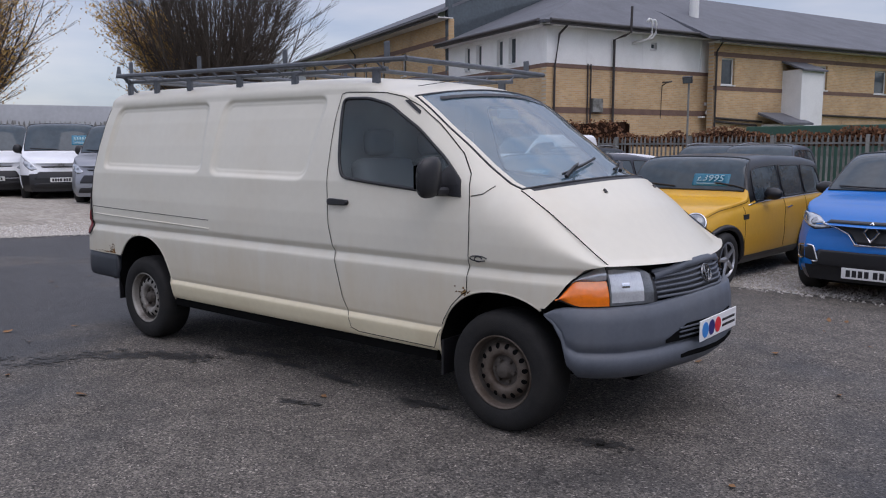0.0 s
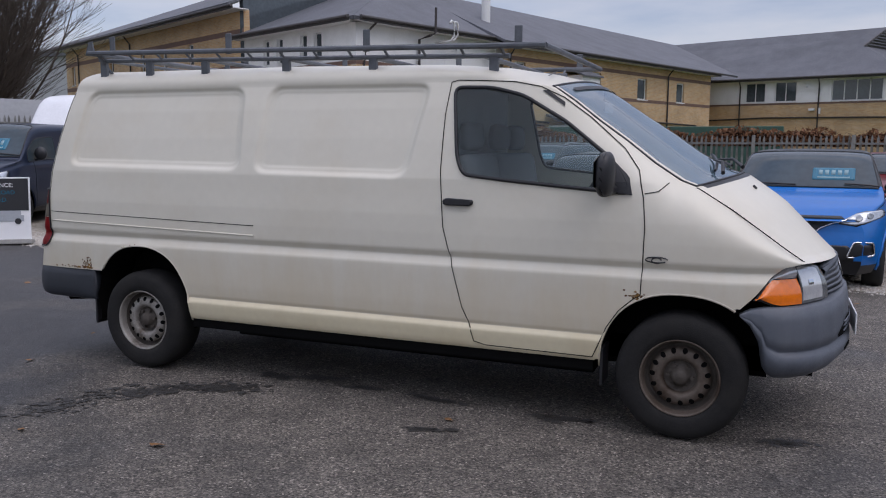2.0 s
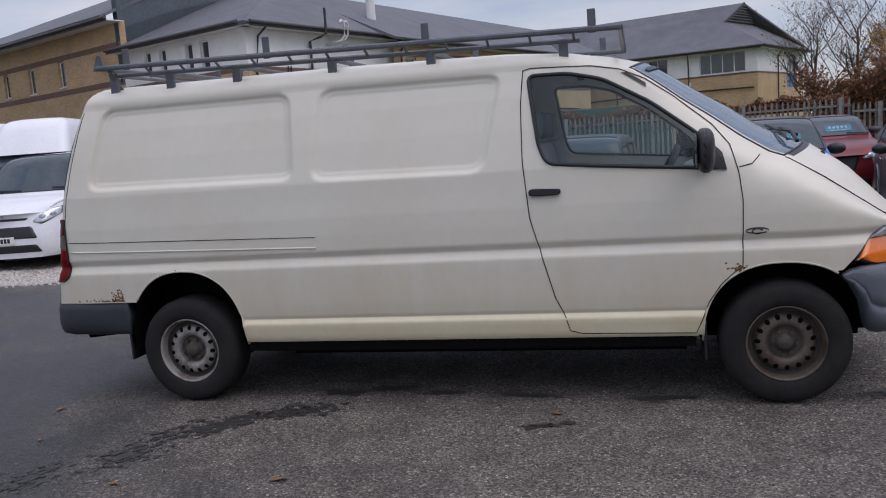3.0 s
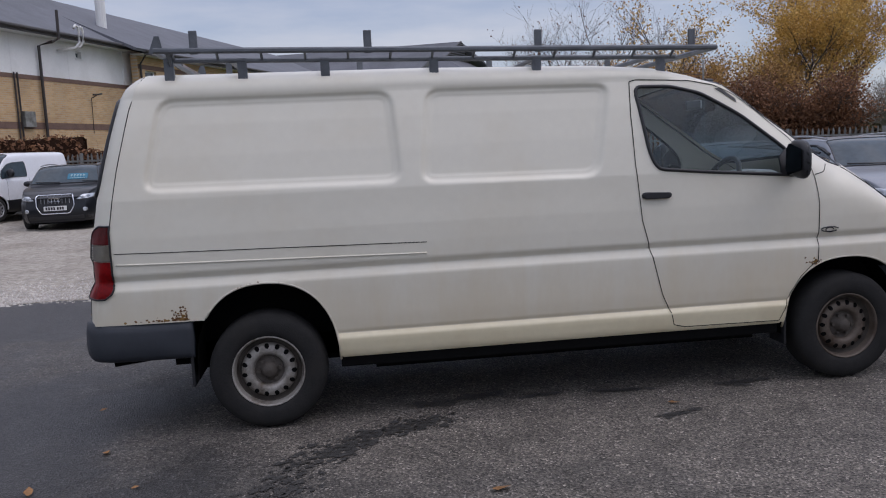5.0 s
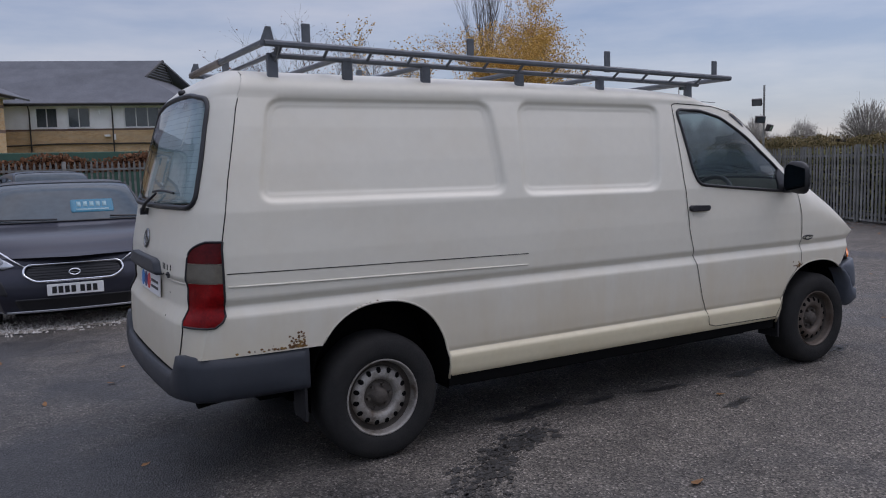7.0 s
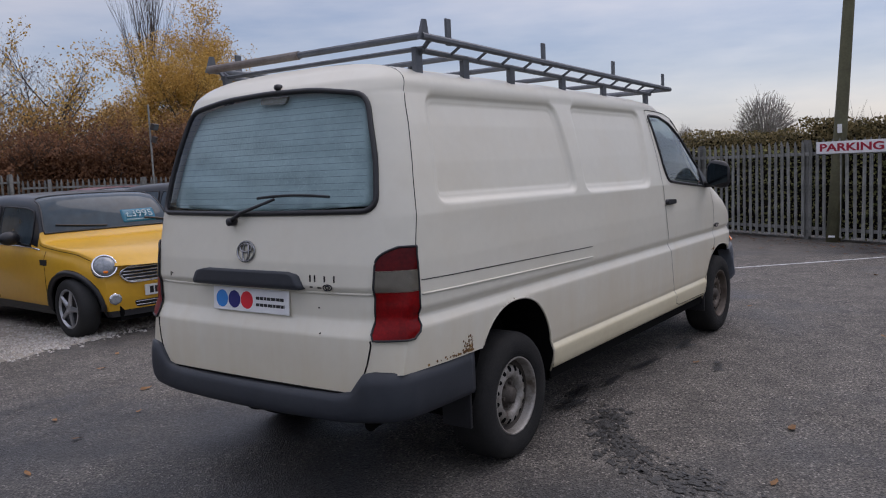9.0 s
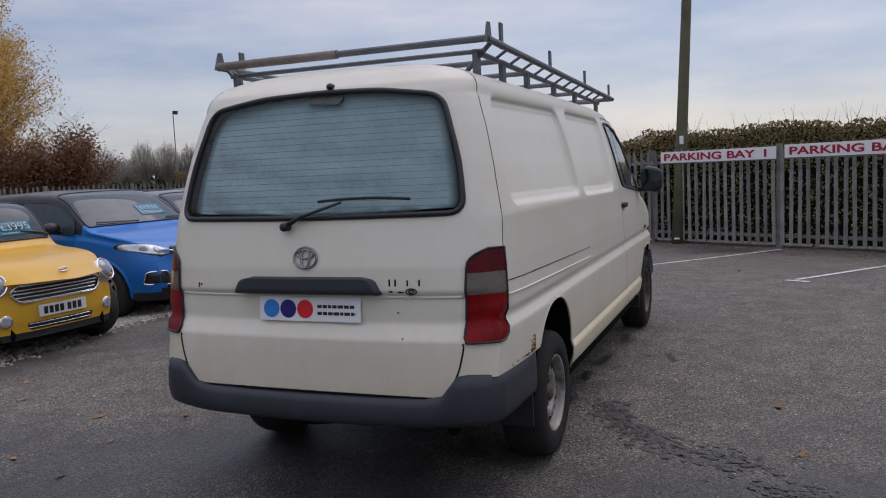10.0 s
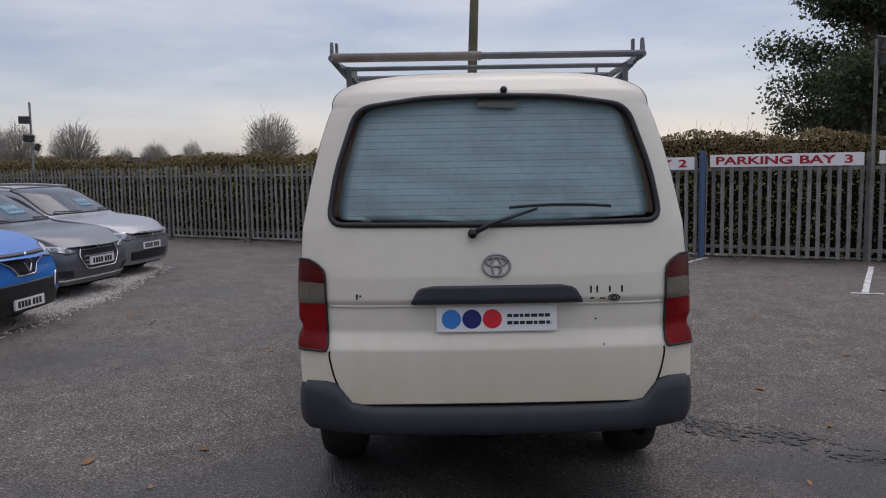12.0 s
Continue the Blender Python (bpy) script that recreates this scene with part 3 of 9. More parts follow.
DOOR = [(2.14, 1.83), (2.125, 1.65), (2.125, 1.35), (2.15, 1.04), (2.2, 0.85), (2.265, 0.60), (2.315, 0.492), (2.335, 0.415), (2.40, 0.398), (2.99, 0.392), (3.02, 0.46), (3.06, 0.56), (3.12, 0.65),
        (3.19, 0.715), (3.226, 0.735), (3.232, 0.9), (3.236, 1.08), (3.222, 1.22), (3.187, 1.363), (3.107, 1.47), (2.917, 1.635), (2.778, 1.735), (2.65, 1.795), (2.5, 1.825), (2.3, 1.835), (2.18, 1.84)]
SIDE_WIN = rounded([(2.165, 1.80), (2.38, 1.795), (2.56, 1.75), (2.80, 1.61), (3.03, 1.43), (3.12, 1.335), (3.155, 1.245), (2.95, 1.262), (2.5, 1.30), (2.255, 1.325), (2.215, 1.42)], 0.045)
ARCHES = [(3.425, 0.345, 0.402, 0.41), (0.012, 0.36, 0.388, 0.463)]     # centre x, z, half width, height


def in_arch(x, z, grow=0.0):
    for cx, cz, rx, rz in ARCHES:
        dz = max(0.0, z - cz)
        if (abs(x - cx) / (rx + grow)) ** 2.3 + (dz / (rz + grow)) ** 2.3 < 1:
            return True
    return False


def arch_curve(cx, cz, rx, rz, n=30):
    pts = []
    for i in range(n + 1):
        th = math.pi * i / n
        c, s = math.cos(th), math.sin(th)
        pts.append((cx - rx * math.copysign(abs(c) ** (2 / 2.3), c), cz + rz * abs(s) ** (2 / 2.3)))
    return pts


def side_y(x, z, relief=True):
    """Half width of the van's side at (x, z)."""
    e, we = lerp_table(EDGE_Z, x), lerp_table(EDGE_W, x)
    w = lerp_table(SIDE_W, z)
    if z > 0.92 and x > 2.4:
        t = max(0.0, min(1.0, (z - 0.92) / max(0.02, e - 0.92)))
        w -= (lerp_table(SIDE_W, e) - we) * t ** 4
    if x > 3.5:
        w *= 1 - 0.12 * ((x - 3.5) / 0.45) ** 2.2
    if x < -0.45:
        w -= 0.032 * ((-0.45 - x) / 0.45) ** 2
    if relief:
        for p in PANELS:
            if 1.25 < z < 1.9 and inside(p, x, z):
                d = edge_distance(p, x, z)
                w -= 0.022 * smoothstep(d / 0.034) + 0.006 * smoothstep((d - 0.042) / 0.012)
    return w


def rear_x(y, z):
    """x of the van's back at (y, z)."""
    w = max(0.05, back_w(z))
    r = min(1.0, abs(y) / w)
    c, b = lerp_table(GATE_X, z), lerp_table(REAR_X, z)
    return c + (b - c) * (0.25 * r ** 2 + 0.75 * r ** 9)


def back_w(z):
    if z <= 1.835:
        return side_y(lerp_table(REAR_X, z), z, False)
    t = min(1.0, (z - 1.835) / 0.165)
    return 0.72 * (1 - t ** 3) ** (1 / 3)


def build_van_shell():
    zs = [0.30, 0.33, 0.355, 0.372, 0.380, 0.388, 0.42, 0.45, 0.47, 0.478, 0.485, 0.494, 0.502, 0.510, 0.514, 0.521, 0.528, 0.54]
    zs += list(np.arange(0.56, 0.80, 0.02)) + [0.80, 0.8125, 0.825, 0.833, 0.841, 0.85, 0.859, 0.868, 0.871, 0.874, 0.882, 0.89, 0.898, 0.906, 0.92]
    upper = list(np.linspace(0, 1, 112))[1:]
    top_n = 26
    nx = 440
    xs = np.linspace(-0.9, 3.98, nx)
    rows = len(zs) + len(upper)
    grid = np.zeros((nx, rows + top_n, 3))
    nominal = np.zeros((nx, rows + top_n, 2))
    for i, xn in enumerate(xs):
        e = lerp_table(EDGE_Z, xn)
        zrow = zs + [0.92 + (e - 0.92) * u for u in upper]
        for j, z in enumerate(zrow):
            x = xn
            if xn < -0.3:
                b = lerp_table(REAR_X, z)
                x = -0.3 + (xn + 0.3) * (b + 0.3) / (-0.6)
            if xn > 3.5 and z < 0.925:
                b = lerp_table([(0.70, 3.70), (0.766, 3.765), (0.856, 3.83), (0.905, 3.89), (0.925, 3.98)], z)
                x = 3.5 + (xn - 3.5) * (b - 3.5) / 0.48
            grid[i, j] = (x, -side_y(x, z), z)
            nominal[i, j] = (x, z)
        we, ze = -grid[i, rows - 1, 1], grid[i, rows - 1, 2]
        xe = grid[i, rows - 1, 0]
        crown, bow = lerp_table(CROWN, xn), lerp_table(BOW, xn)
        mixing = smoothstep((xn - 2.3) / 0.4)
        for k in range(1, top_n + 1):
            th = 0.5 * math.pi * k / top_n
            ry, rz = max(0.0, math.cos(th)) ** (2 / 3), math.sin(th) ** (2 / 3)
            fy = 1 - k / top_n
            wy, wz = fy, 1 - fy * fy
            y = we * (ry * (1 - mixing) + wy * mixing)
            z = ze + crown * (rz * (1 - mixing) + wz * mixing)
            r = y / we
            x = xe + bow * (1 - r * r)
            if xn < -0.3:
                b = lerp_table(REAR_X, z)
                x = -0.3 + (xn + 0.3) * (b + 0.3) / (-0.6)
            grid[i, rows + k - 1] = (x, -y, z)
            nominal[i, rows + k - 1] = (xn, 9)
    # the wheel openings: move the nearest points on to the arch line
    for i in range(nx):
        for j in range(len(zs) + 3):
            x, z = nominal[i, j]
            for cx, cz, rx, rz in ARCHES:
                u, v = (x - cx) / rx, max(0.0, z - cz) / rz
                d = (abs(u) ** 2.3 + v ** 2.3) ** (1 / 2.3)
                if 0.95 < d < 1.0 or (d >= 1.0 and d < 1.03):
                    nx_, nz_ = cx + (x - cx) / d, cz + (z - cz) / d if z > cz else z
                    grid[i, j] = (nx_, -side_y(nx_, nz_), nz_)
    return grid, nominal, rows, xs


VG, VN, VROWS, VXS = build_van_shell()
CELLS = ((VG[:-1, :-1] + VG[1:, :-1] + VG[1:, 1:] + VG[:-1, 1:]) / 4).tolist()


def shell_part(name, keep, material, parent, label="", sign=1, smooth=True):
    """The faces of the shell's grid for which keep(i, j, x, z) holds, on one side (sign 1: right, -1: left)."""
    index, verts, faces = {}, [], []
    nx, ny = VG.shape[:2]
    for i in range(nx - 1):
        for j in range(ny - 1):
            cx_, cy_, cz_ = CELLS[i][j]
            if not keep(i, j, cx_, cz_, cy_):
                continue
            quad = [(i, j), (i + 1, j), (i + 1, j + 1), (i, j + 1)]
            ids = []
            for q in quad:
                if q not in index:
                    index[q] = len(verts)
                    p = VG[q]
                    verts.append((p[0], p[1] * sign, p[2]))
                ids.append(index[q])
            faces.append(tuple(ids) if sign > 0 else tuple(ids[::-1]))
    return part(name, (verts, faces), material, parent, label, smooth)


def is_screen(i, j, x, z, y):
    if j < VROWS:
        return False
    xn = VXS[i]
    return 2.70 < xn < 3.445 and j >= VROWS + 1


def is_cowl(i, j):
    return j >= VROWS + 1 and 3.445 <= VXS[i] < 3.475


def is_bonnet(i, j):
    return j >= VROWS - 1 and 3.475 <= VXS[i] < 3.972


def is_side_window(i, j, x, z):
    return j < VROWS and 2.1 < x < 3.2 and 1.2 < z < 1.85 and inside(SIDE_WIN, x, z)


def is_door(i, j, x, z):
    return j < VROWS and 2.1 < x < 3.26 and inside(DOOR, x, z) and not is_side_window(i, j, x, z)


def is_sill(i, j, x, z):
    return j < VROWS and z < 0.511 and 0.3 < x < 3.1


def cut_away(i, j, x, z):
    if j < VROWS and (in_arch(x, z) or z < 0.376):
        return True
    if j < VROWS and x > 3.42 and z < 0.70 and x > 3.55 + (0.70 - z):
        return True
    return j < VROWS and x < -0.3 and z < 0.642


for sgn, side_name in ((1, "right"), (-1, "left")):
    body_keep = lambda i, j, x, z, y: not (is_screen(i, j, x, z, y) or is_cowl(i, j) or (j >= VROWS - 1 and VXS[i] >= 3.475) or is_side_window(i, j, x, z) or is_door(i, j, x, z) or is_sill(i, j, x, z) or cut_away(i, j, x, z))
    shell_part("sill_panel", lambda i, j, x, z, y: is_sill(i, j, x, z) and not is_door(i, j, x, z) and not cut_away(i, j, x, z), M["sill_paint"], van, "yellowed cream sill", sgn)
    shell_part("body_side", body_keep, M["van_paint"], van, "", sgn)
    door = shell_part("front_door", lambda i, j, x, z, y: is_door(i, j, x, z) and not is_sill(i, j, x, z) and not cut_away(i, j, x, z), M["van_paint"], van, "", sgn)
    shell_part("door_sill", lambda i, j, x, z, y: is_door(i, j, x, z) and is_sill(i, j, x, z) and not cut_away(i, j, x, z), M["sill_paint"], door, "yellowed cream lower edge", sgn)
    pane = shell_part("door_window", lambda i, j, x, z, y: is_side_window(i, j, x, z), M["glass"], door, "tinted door glass", sgn)
    pane.visible_shadow = False
    ring = [(x, -sgn * (side_y(x, z) + 0.002), z) for x, z in (tuple(p) for p in resample([Vector((a, b, 0)) for a, b in SIDE_WIN + SIDE_WIN[:1]], 0.04) for p in [(p[0], p[1])])]
    part("window_seal", tube(ring[:-1], 0.0105, 6, closed=True), M["black"], door, "black rubber seal", True)

screen_l = shell_part("windscreen", is_screen, M["screen"], van, "large raked windscreen", 1)
screen_r = shell_part("windscreen", is_screen, M["screen"], van, "large raked windscreen", -1)
screen_l.visible_shadow = screen_r.visible_shadow = False
for sgn in (1, -1):
    shell_part("cowl", lambda i, j, x, z, y: is_cowl(i, j), M["black"], van, "black plastic cowl", sgn)
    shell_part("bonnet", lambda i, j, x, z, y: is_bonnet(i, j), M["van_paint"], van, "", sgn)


def seam(points, width=0.006, parent=van, name="panel_gap", material=None, sign=1, lift=0.0028):
    """A thin dark joint that follows the van's side."""
    pts = resample([Vector((a, b, 0)) for a, b in points], 0.03)
    verts, faces = [], []
    for k, p in enumerate(pts):
        a, b = pts[max(0, k - 1)], pts[min(len(pts) - 1, k + 1)]
        d = (b - a).normalized()
        nrm = Vector((-d.y, d.x, 0)) * (width / 2)
        for q in (p + nrm, p - nrm):
            verts.append((q.x, -sign * (side_y(q.x, q.y) + lift), q.y))
    for k in range(len(pts) - 1):
        faces.append((2 * k, 2 * k + 1, 2 * k + 3, 2 * k + 2))
    return part(name, (verts, faces), material or M["gap"], parent)


for sgn in (1, -1):
    seam(DOOR + DOOR[:1], 0.005, sign=sgn)
    seam([(3.225, 1.245), (3.29, 1.258), (3.335, 1.30)], 0.005, sign=sgn)
    seam([(-0.755, 1.025), (0.906, 0.992)], 0.0042, sign=sgn)
    seam([(0.71, 0.37), (0.715, 0.60)], 0.002, sign=sgn, material=M["sill_paint"])
    for arch in ARCHES:
        lip = [(x, -sgn * (side_y(x, z) - 0.004), z) for x, z in arch_curve(*arch) if not (x > 3.7 and z < 0.69) and not (x < -0.3 and z < 0.64)]
        part("arch_lip", tube(lip, 0.0065, 6), M["van_paint"], van, "", True)
    low = [(x, -sgn * (side_y(x, z) + 0.002), z) for x, z in [(-0.75 + 1.655 * k / 30, 0.965 - 0.034 * k / 30) for k in range(31)]]
    part("rubbing_crease", tube(low, 0.0045, 6), M["van_paint"], van, "", True)

# the back: corner panels and the tailgate
def rear_patch(name, keep, material, parent, label="", lift=0.0, smooth=True, nz=90, ny=110, z0=0.50, z1=1.999):
    verts, faces, index = [], [], {}
    for a in range(nz):
        for b in range(ny):
            za, zb = z0 + (z1 - z0) * a / nz, z0 + (z1 - z0) * (a + 1) / nz
            ya, yb = -1 + 2 * b / ny, -1 + 2 * (b + 1) / ny
            zc, yc = (za + zb) / 2, (ya + yb) / 2 * back_w((za + zb) / 2)
            if not keep(yc, zc):
                continue
            ids = []
            for zz, yy, key in ((za, ya, (a, b)), (za, yb, (a, b + 1)), (zb, yb, (a + 1, b + 1)), (zb, ya, (a + 1, b))):
                if key not in index:
                    index[key] = len(verts)
                    y = yy * back_w(zz)
                    verts.append((rear_x(y, zz) - lift, y, zz))
                ids.append(index[key])
            faces.append(tuple(ids[::-1]))
    return part(name, (verts, faces), material, parent, label, smooth)



GATE_WIN = rounded([(0.725, 1.325), (0.69, 1.55), (0.60, 1.83), (0.30, 1.872), (0.0, 1.88), (-0.30, 1.872), (-0.60, 1.83), (-0.69, 1.55), (-0.725, 1.325), (0, 1.318)], 0.07)
GATE_EDGE = rounded([(-0.735, 0.86), (-0.705, 0.66), (-0.645, 0.545), (0.645, 0.545), (0.705, 0.66), (0.735, 0.86), (0.80, 1.30), (0.72, 2.2), (-0.72, 2.2), (-0.80, 1.30)], 0.05)
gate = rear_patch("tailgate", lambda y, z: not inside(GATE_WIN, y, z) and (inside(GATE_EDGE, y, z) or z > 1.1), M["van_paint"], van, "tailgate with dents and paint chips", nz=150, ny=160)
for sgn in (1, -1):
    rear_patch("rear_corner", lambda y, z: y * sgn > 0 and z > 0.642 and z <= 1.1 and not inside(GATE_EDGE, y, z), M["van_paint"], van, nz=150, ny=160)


def on_back(points, lift=0.002, step=0.03, closed=False):
    pts = resample([Vector((a, b, 0)) for a, b in (points + points[:1] if closed else points)], step)
    pts = pts[:-1] if closed else pts
    return [(rear_x(p.x, p.y) - lift, p.x, p.y) for p in pts]


def span_grid(poly, nu=14, nv=12):
    """Rows of points that fill an outline which each level line crosses once: the corners of a grid, (a, b)."""
    zs_ = [p[1] for p in poly]
    lo, hi = min(zs_), max(zs_)
    rows_ = []
    for r in range(nv + 1):
        z = lo + (hi - lo) * (0.002 + 0.996 * r / nv)
        cut = []
        for k in range(len(poly)):
            (ax, az), (bx, bz) = poly[k - 1], poly[k]
            if (az > z) != (bz > z):
                cut.append(ax + (bx - ax) * (z - az) / (bz - az))
        a, b = min(cut), max(cut)
        rows_.append([(a + (b - a) * c / nu, z) for c in range(nu + 1)])
    return rows_


def skin(poly, place, thick=0.01, nu=14, nv=12):
    """(verts, faces) of a plate of the given outline; place(a, b, h) puts a point h above the surface it lies on."""
    rows_ = span_grid(poly, nu, nv)
    w_ = nu + 1
    verts = [place(a, b, thick) for r in rows_ for a, b in r]
    faces = [(r * w_ + c, r * w_ + c + 1, (r + 1) * w_ + c + 1, (r + 1) * w_ + c) for r in range(nv) for c in range(nu)]
    rim = [(0, c) for c in range(nu + 1)] + [(r, nu) for r in range(1, nv + 1)] + [(nv, c) for c in range(nu - 1, -1, -1)] + [(r, 0) for r in range(nv - 1, 0, -1)]
    k = len(verts)
    verts += [place(*rows_[r][c], -0.004) for r, c in rim]
    n_ = len(rim)
    for q in range(n_):
        r0, c0 = rim[q]
        r1, c1 = rim[(q + 1) % n_]
        faces.append((r0 * w_ + c0, k + q, k + (q + 1) % n_, r1 * w_ + c1))
    return verts, faces


back_place = lambda a, b, h: (rear_x(a, b) - h, a, b)
rear_glass = part("rear_window", skin(GATE_WIN, lambda a, b, h: (rear_x(a, b) - 0.004 + (0.0 if h > 0 else 0.004), a, b), 0.004, 24, 20), M["rear_glass"], gate, "heated rear window", True)
rear_glass.visible_shadow = False
part("window_seal", tube(on_back(GATE_WIN, 0.003, 0.03, True), 0.013, 8, closed=True, up=(1, 0, 0)), M["black"], gate, "black rubber seal", True)
M["sheet"] = mat("blue_grey_lining_sheet", (0.34, 0.42, 0.43), 0.55, vary=0.10, scale=4, dark=(0.19, 0.25, 0.27), spot=0.6, spot_scale=2.4, bump=0.6, bump_scale=5)
M["heater"] = mat("heater_element", (0.17, 0.20, 0.21), 0.6)
M["ply"] = mat("brown_board_edge", (0.30, 0.17, 0.11), 0.8)
part("lining_sheet", skin([(y * 0.955, 1.6 + (z - 1.6) * 0.985) for y, z in GATE_WIN], lambda a, b, h: (rear_x(a, b) + 0.045 + 0.010 * noise.noise((a * 3, b * 11, 0)) + 0.020 * noise.noise((a * 6, b * 8, 4)) * smoothstep((1.50 - b) / 0.14), a, b), 0.004, 30, 26), M["sheet"], gate, "crinkled blue-grey sheet behind the glass", True)
part("board_edge", skin([(y * 1.0, 1.6 + (z - 1.6) * 1.0) for y, z in GATE_WIN], lambda a, b, h: (rear_x(a, b) + 0.065, a, b), 0.004, 20, 16), M["ply"], gate)
for k in range(17):
    z = 1.36 + 0.029 * k
    half = 0.66 - max(0, z - 1.5) * 0.28
    part("heater_line", tube([(rear_x(half * q / 6, z) + 0.002, half * q / 6, z) for q in range(-6, 7)], 0.0011, 4), M["heater"], rear_glass)
part("brake_light", skin(rounded([(-0.12, 1.865), (0.07, 1.868), (0.06, 1.825), (-0.11, 1.822)], 0.02), lambda a, b, h: (rear_x(a, b) + 0.03 - h, a, b), 0.012, 8, 5), M["clear_lens"], gate, "high brake light behind the glass")
# joints of the tailgate
joint = [(-0.735, 0.80), (-0.705, 0.66), (-0.645, 0.548), (0.645, 0.548), (0.705, 0.66), (0.735, 0.80)]
part("panel_gap", tube(on_back(rounded(joint, 0.05)[3:-3], 0.000, 0.02), 0.0045, 5, up=(1, 0, 0)), M["gap"], van)
for sgn in (1, -1):
    edge_pts = []
    for k in range(40):
        z = 1.16 + 0.80 * k / 39
        edge_pts.append((lerp_table(REAR_X, z) + 0.004, -sgn * (back_w(z) - 0.0005), z))
    part("panel_gap", tube(edge_pts, 0.003, 5), M["gap"], van)
    # tail lamp: three stacked lenses that wrap round the corner
    lamp = thing("tail_lamp", "", "")
    ring_l, ring_r = [], []
    lamp.parent = van
    for name_, z0, z1, key in (("red_lens", 1.075, 1.172, "dark_red_lens"), ("clear_lens", 0.985, 1.073, "clear_lens"), ("red_lens", 0.785, 0.983, "red_lens")):
        verts, faces = [], []
        nz_, ny_ = 8, 16
        for a in range(nz_ + 1):
            z = z0 + (z1 - z0) * a / nz_
            inner = 0.742 - 0.012 * (1.172 - z) / 0.39
            if z < 0.805:
                inner += 0.012 * ((0.805 - z) / 0.02) ** 2
            if z > 1.10:
                inner += 0.075 * ((z - 1.10) / 0.072) ** 2.6
            for b in range(ny_ + 1):
                t = b / ny_
                wz = back_w(z)
                if t < 0.7:
                    y = inner + (wz - 0.004 - inner) * (t / 0.7)
                    x = rear_x(y, z) - 0.010
                    y += 0.006 * (t / 0.7) ** 4
                else:
                    reach = max(0.014, -0.772 - rear_x(wz, z) + 0.010)
                    if z < 0.84:
                        reach *= 1 - 0.55 * ((0.84 - z) / 0.055) ** 2
                    x = rear_x(wz, z) - 0.010 + (t - 0.7) / 0.3 * reach
                    y = max(wz, side_y(x, z, False)) + 0.006
                verts.append((x, -sgn * y, z))
        for a in range(nz_):
            for b in range(ny_):
                q = a * (ny_ + 1) + b
                faces.append((q, q + 1, q + ny_ + 2, q + ny_ + 1))
        part(name_, (verts, faces), M[key], lamp, "", True)
        ring_l += [verts[a * (ny_ + 1)] for a in range(nz_, -1, -1)]
        ring_r += [verts[a * (ny_ + 1) + ny_] for a in range(nz_, -1, -1)]
        if z1 > 1.1:
            top_row = verts[-(ny_ + 1):]
        if z0 < 0.8:
            low_row = verts[:ny_ + 1]
    part("lamp_seal", tube([Vector(p) for p in ring_l + low_row[1:] + ring_r[::-1][1:] + top_row[::-1][1:-1]], 0.0055, 5, closed=True), M["black"], lamp, "black rubber gasket", True)

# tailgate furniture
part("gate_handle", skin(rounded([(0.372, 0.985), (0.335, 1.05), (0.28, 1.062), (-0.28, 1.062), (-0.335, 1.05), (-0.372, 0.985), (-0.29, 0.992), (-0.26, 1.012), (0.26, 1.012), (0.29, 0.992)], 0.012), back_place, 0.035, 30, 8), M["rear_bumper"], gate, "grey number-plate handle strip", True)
part("gate_groove", tube([(rear_x(y, 0.974) + 0.004, y, 0.974) for y in np.linspace(-0.72, 0.72, 41)], 0.010, 6, 0.8), M["van_paint"], gate, "", True)


def emblem(parent, place, w=0.058, h=0.046):
    """A plain maker's mark: three crossing chrome rings."""
    rings = []
    for cx, cz, rx, rz in ((0, 0, w, h), (0, -0.004, w * 0.34, h * 0.9), (0, 0.016, w * 0.72, h * 0.42)):
        rings.append(tube([place(cx + rx * math.cos(t), cz + rz * math.sin(t)) for t in np.linspace(0, 2 * math.pi, 29)[:-1]], 0.0052, 6, closed=True, up=(1, 0, 0)))
    return part("emblem", join(*rings), M["worn_chrome"], parent, "worn chrome oval emblem", True)


emblem(gate, lambda a, b: (rear_x(a, 1.146 + b) - 0.006, -a, 1.146 + b))
for y, z, w_, h_ in ((-0.405, 1.037, 0.007, 0.03), (-0.432, 1.037, 0.007, 0.03), (-0.487, 1.036, 0.007, 0.026), (-0.540, 1.037, 0.007, 0.028), (-0.41, 0.999, 0.016, 0.006), (-0.455, 0.997, 0.024, 0.006), (0.60, 1.018, 0.008, 0.022), (0.585, 1.021, 0.008, 0.008), (-0.43, 0.905, 0.008, 0.006), (-0.46, 0.80, 0.006, 0.006)):
    part("paint_mark", skin([(y - w_ / 2, z - h_ / 2), (y + w_ / 2, z - h_ / 2), (y + w_ / 2, z + h_ / 2), (y - w_ / 2, z + h_ / 2)], back_place, 0.002, 2, 2), M["gap"], gate)
part("badge_mark", join(*[tube([(rear_x(-0.505 + 0.024 * math.cos(t) * q, 1.0) - 0.003, -0.505 + 0.024 * math.cos(t) * q, 1.0 + 0.013 * math.sin(t) * q) for t in np.linspace(0, 6.1, 14)], 0.003, 5, up=(1, 0, 0)) for q in (1.0, 0.5)]), M["black"], gate)
part("camera_bud", spin([(0.0, -0.025), (0.012, -0.022), (0.016, -0.01), (0.016, 0.01)], 14), M["black"], gate, "", True).matrix_basis = pose(rear_x(-0.05, 1.905) - 0.008, -0.055, 1.905, 0, 0, -90)

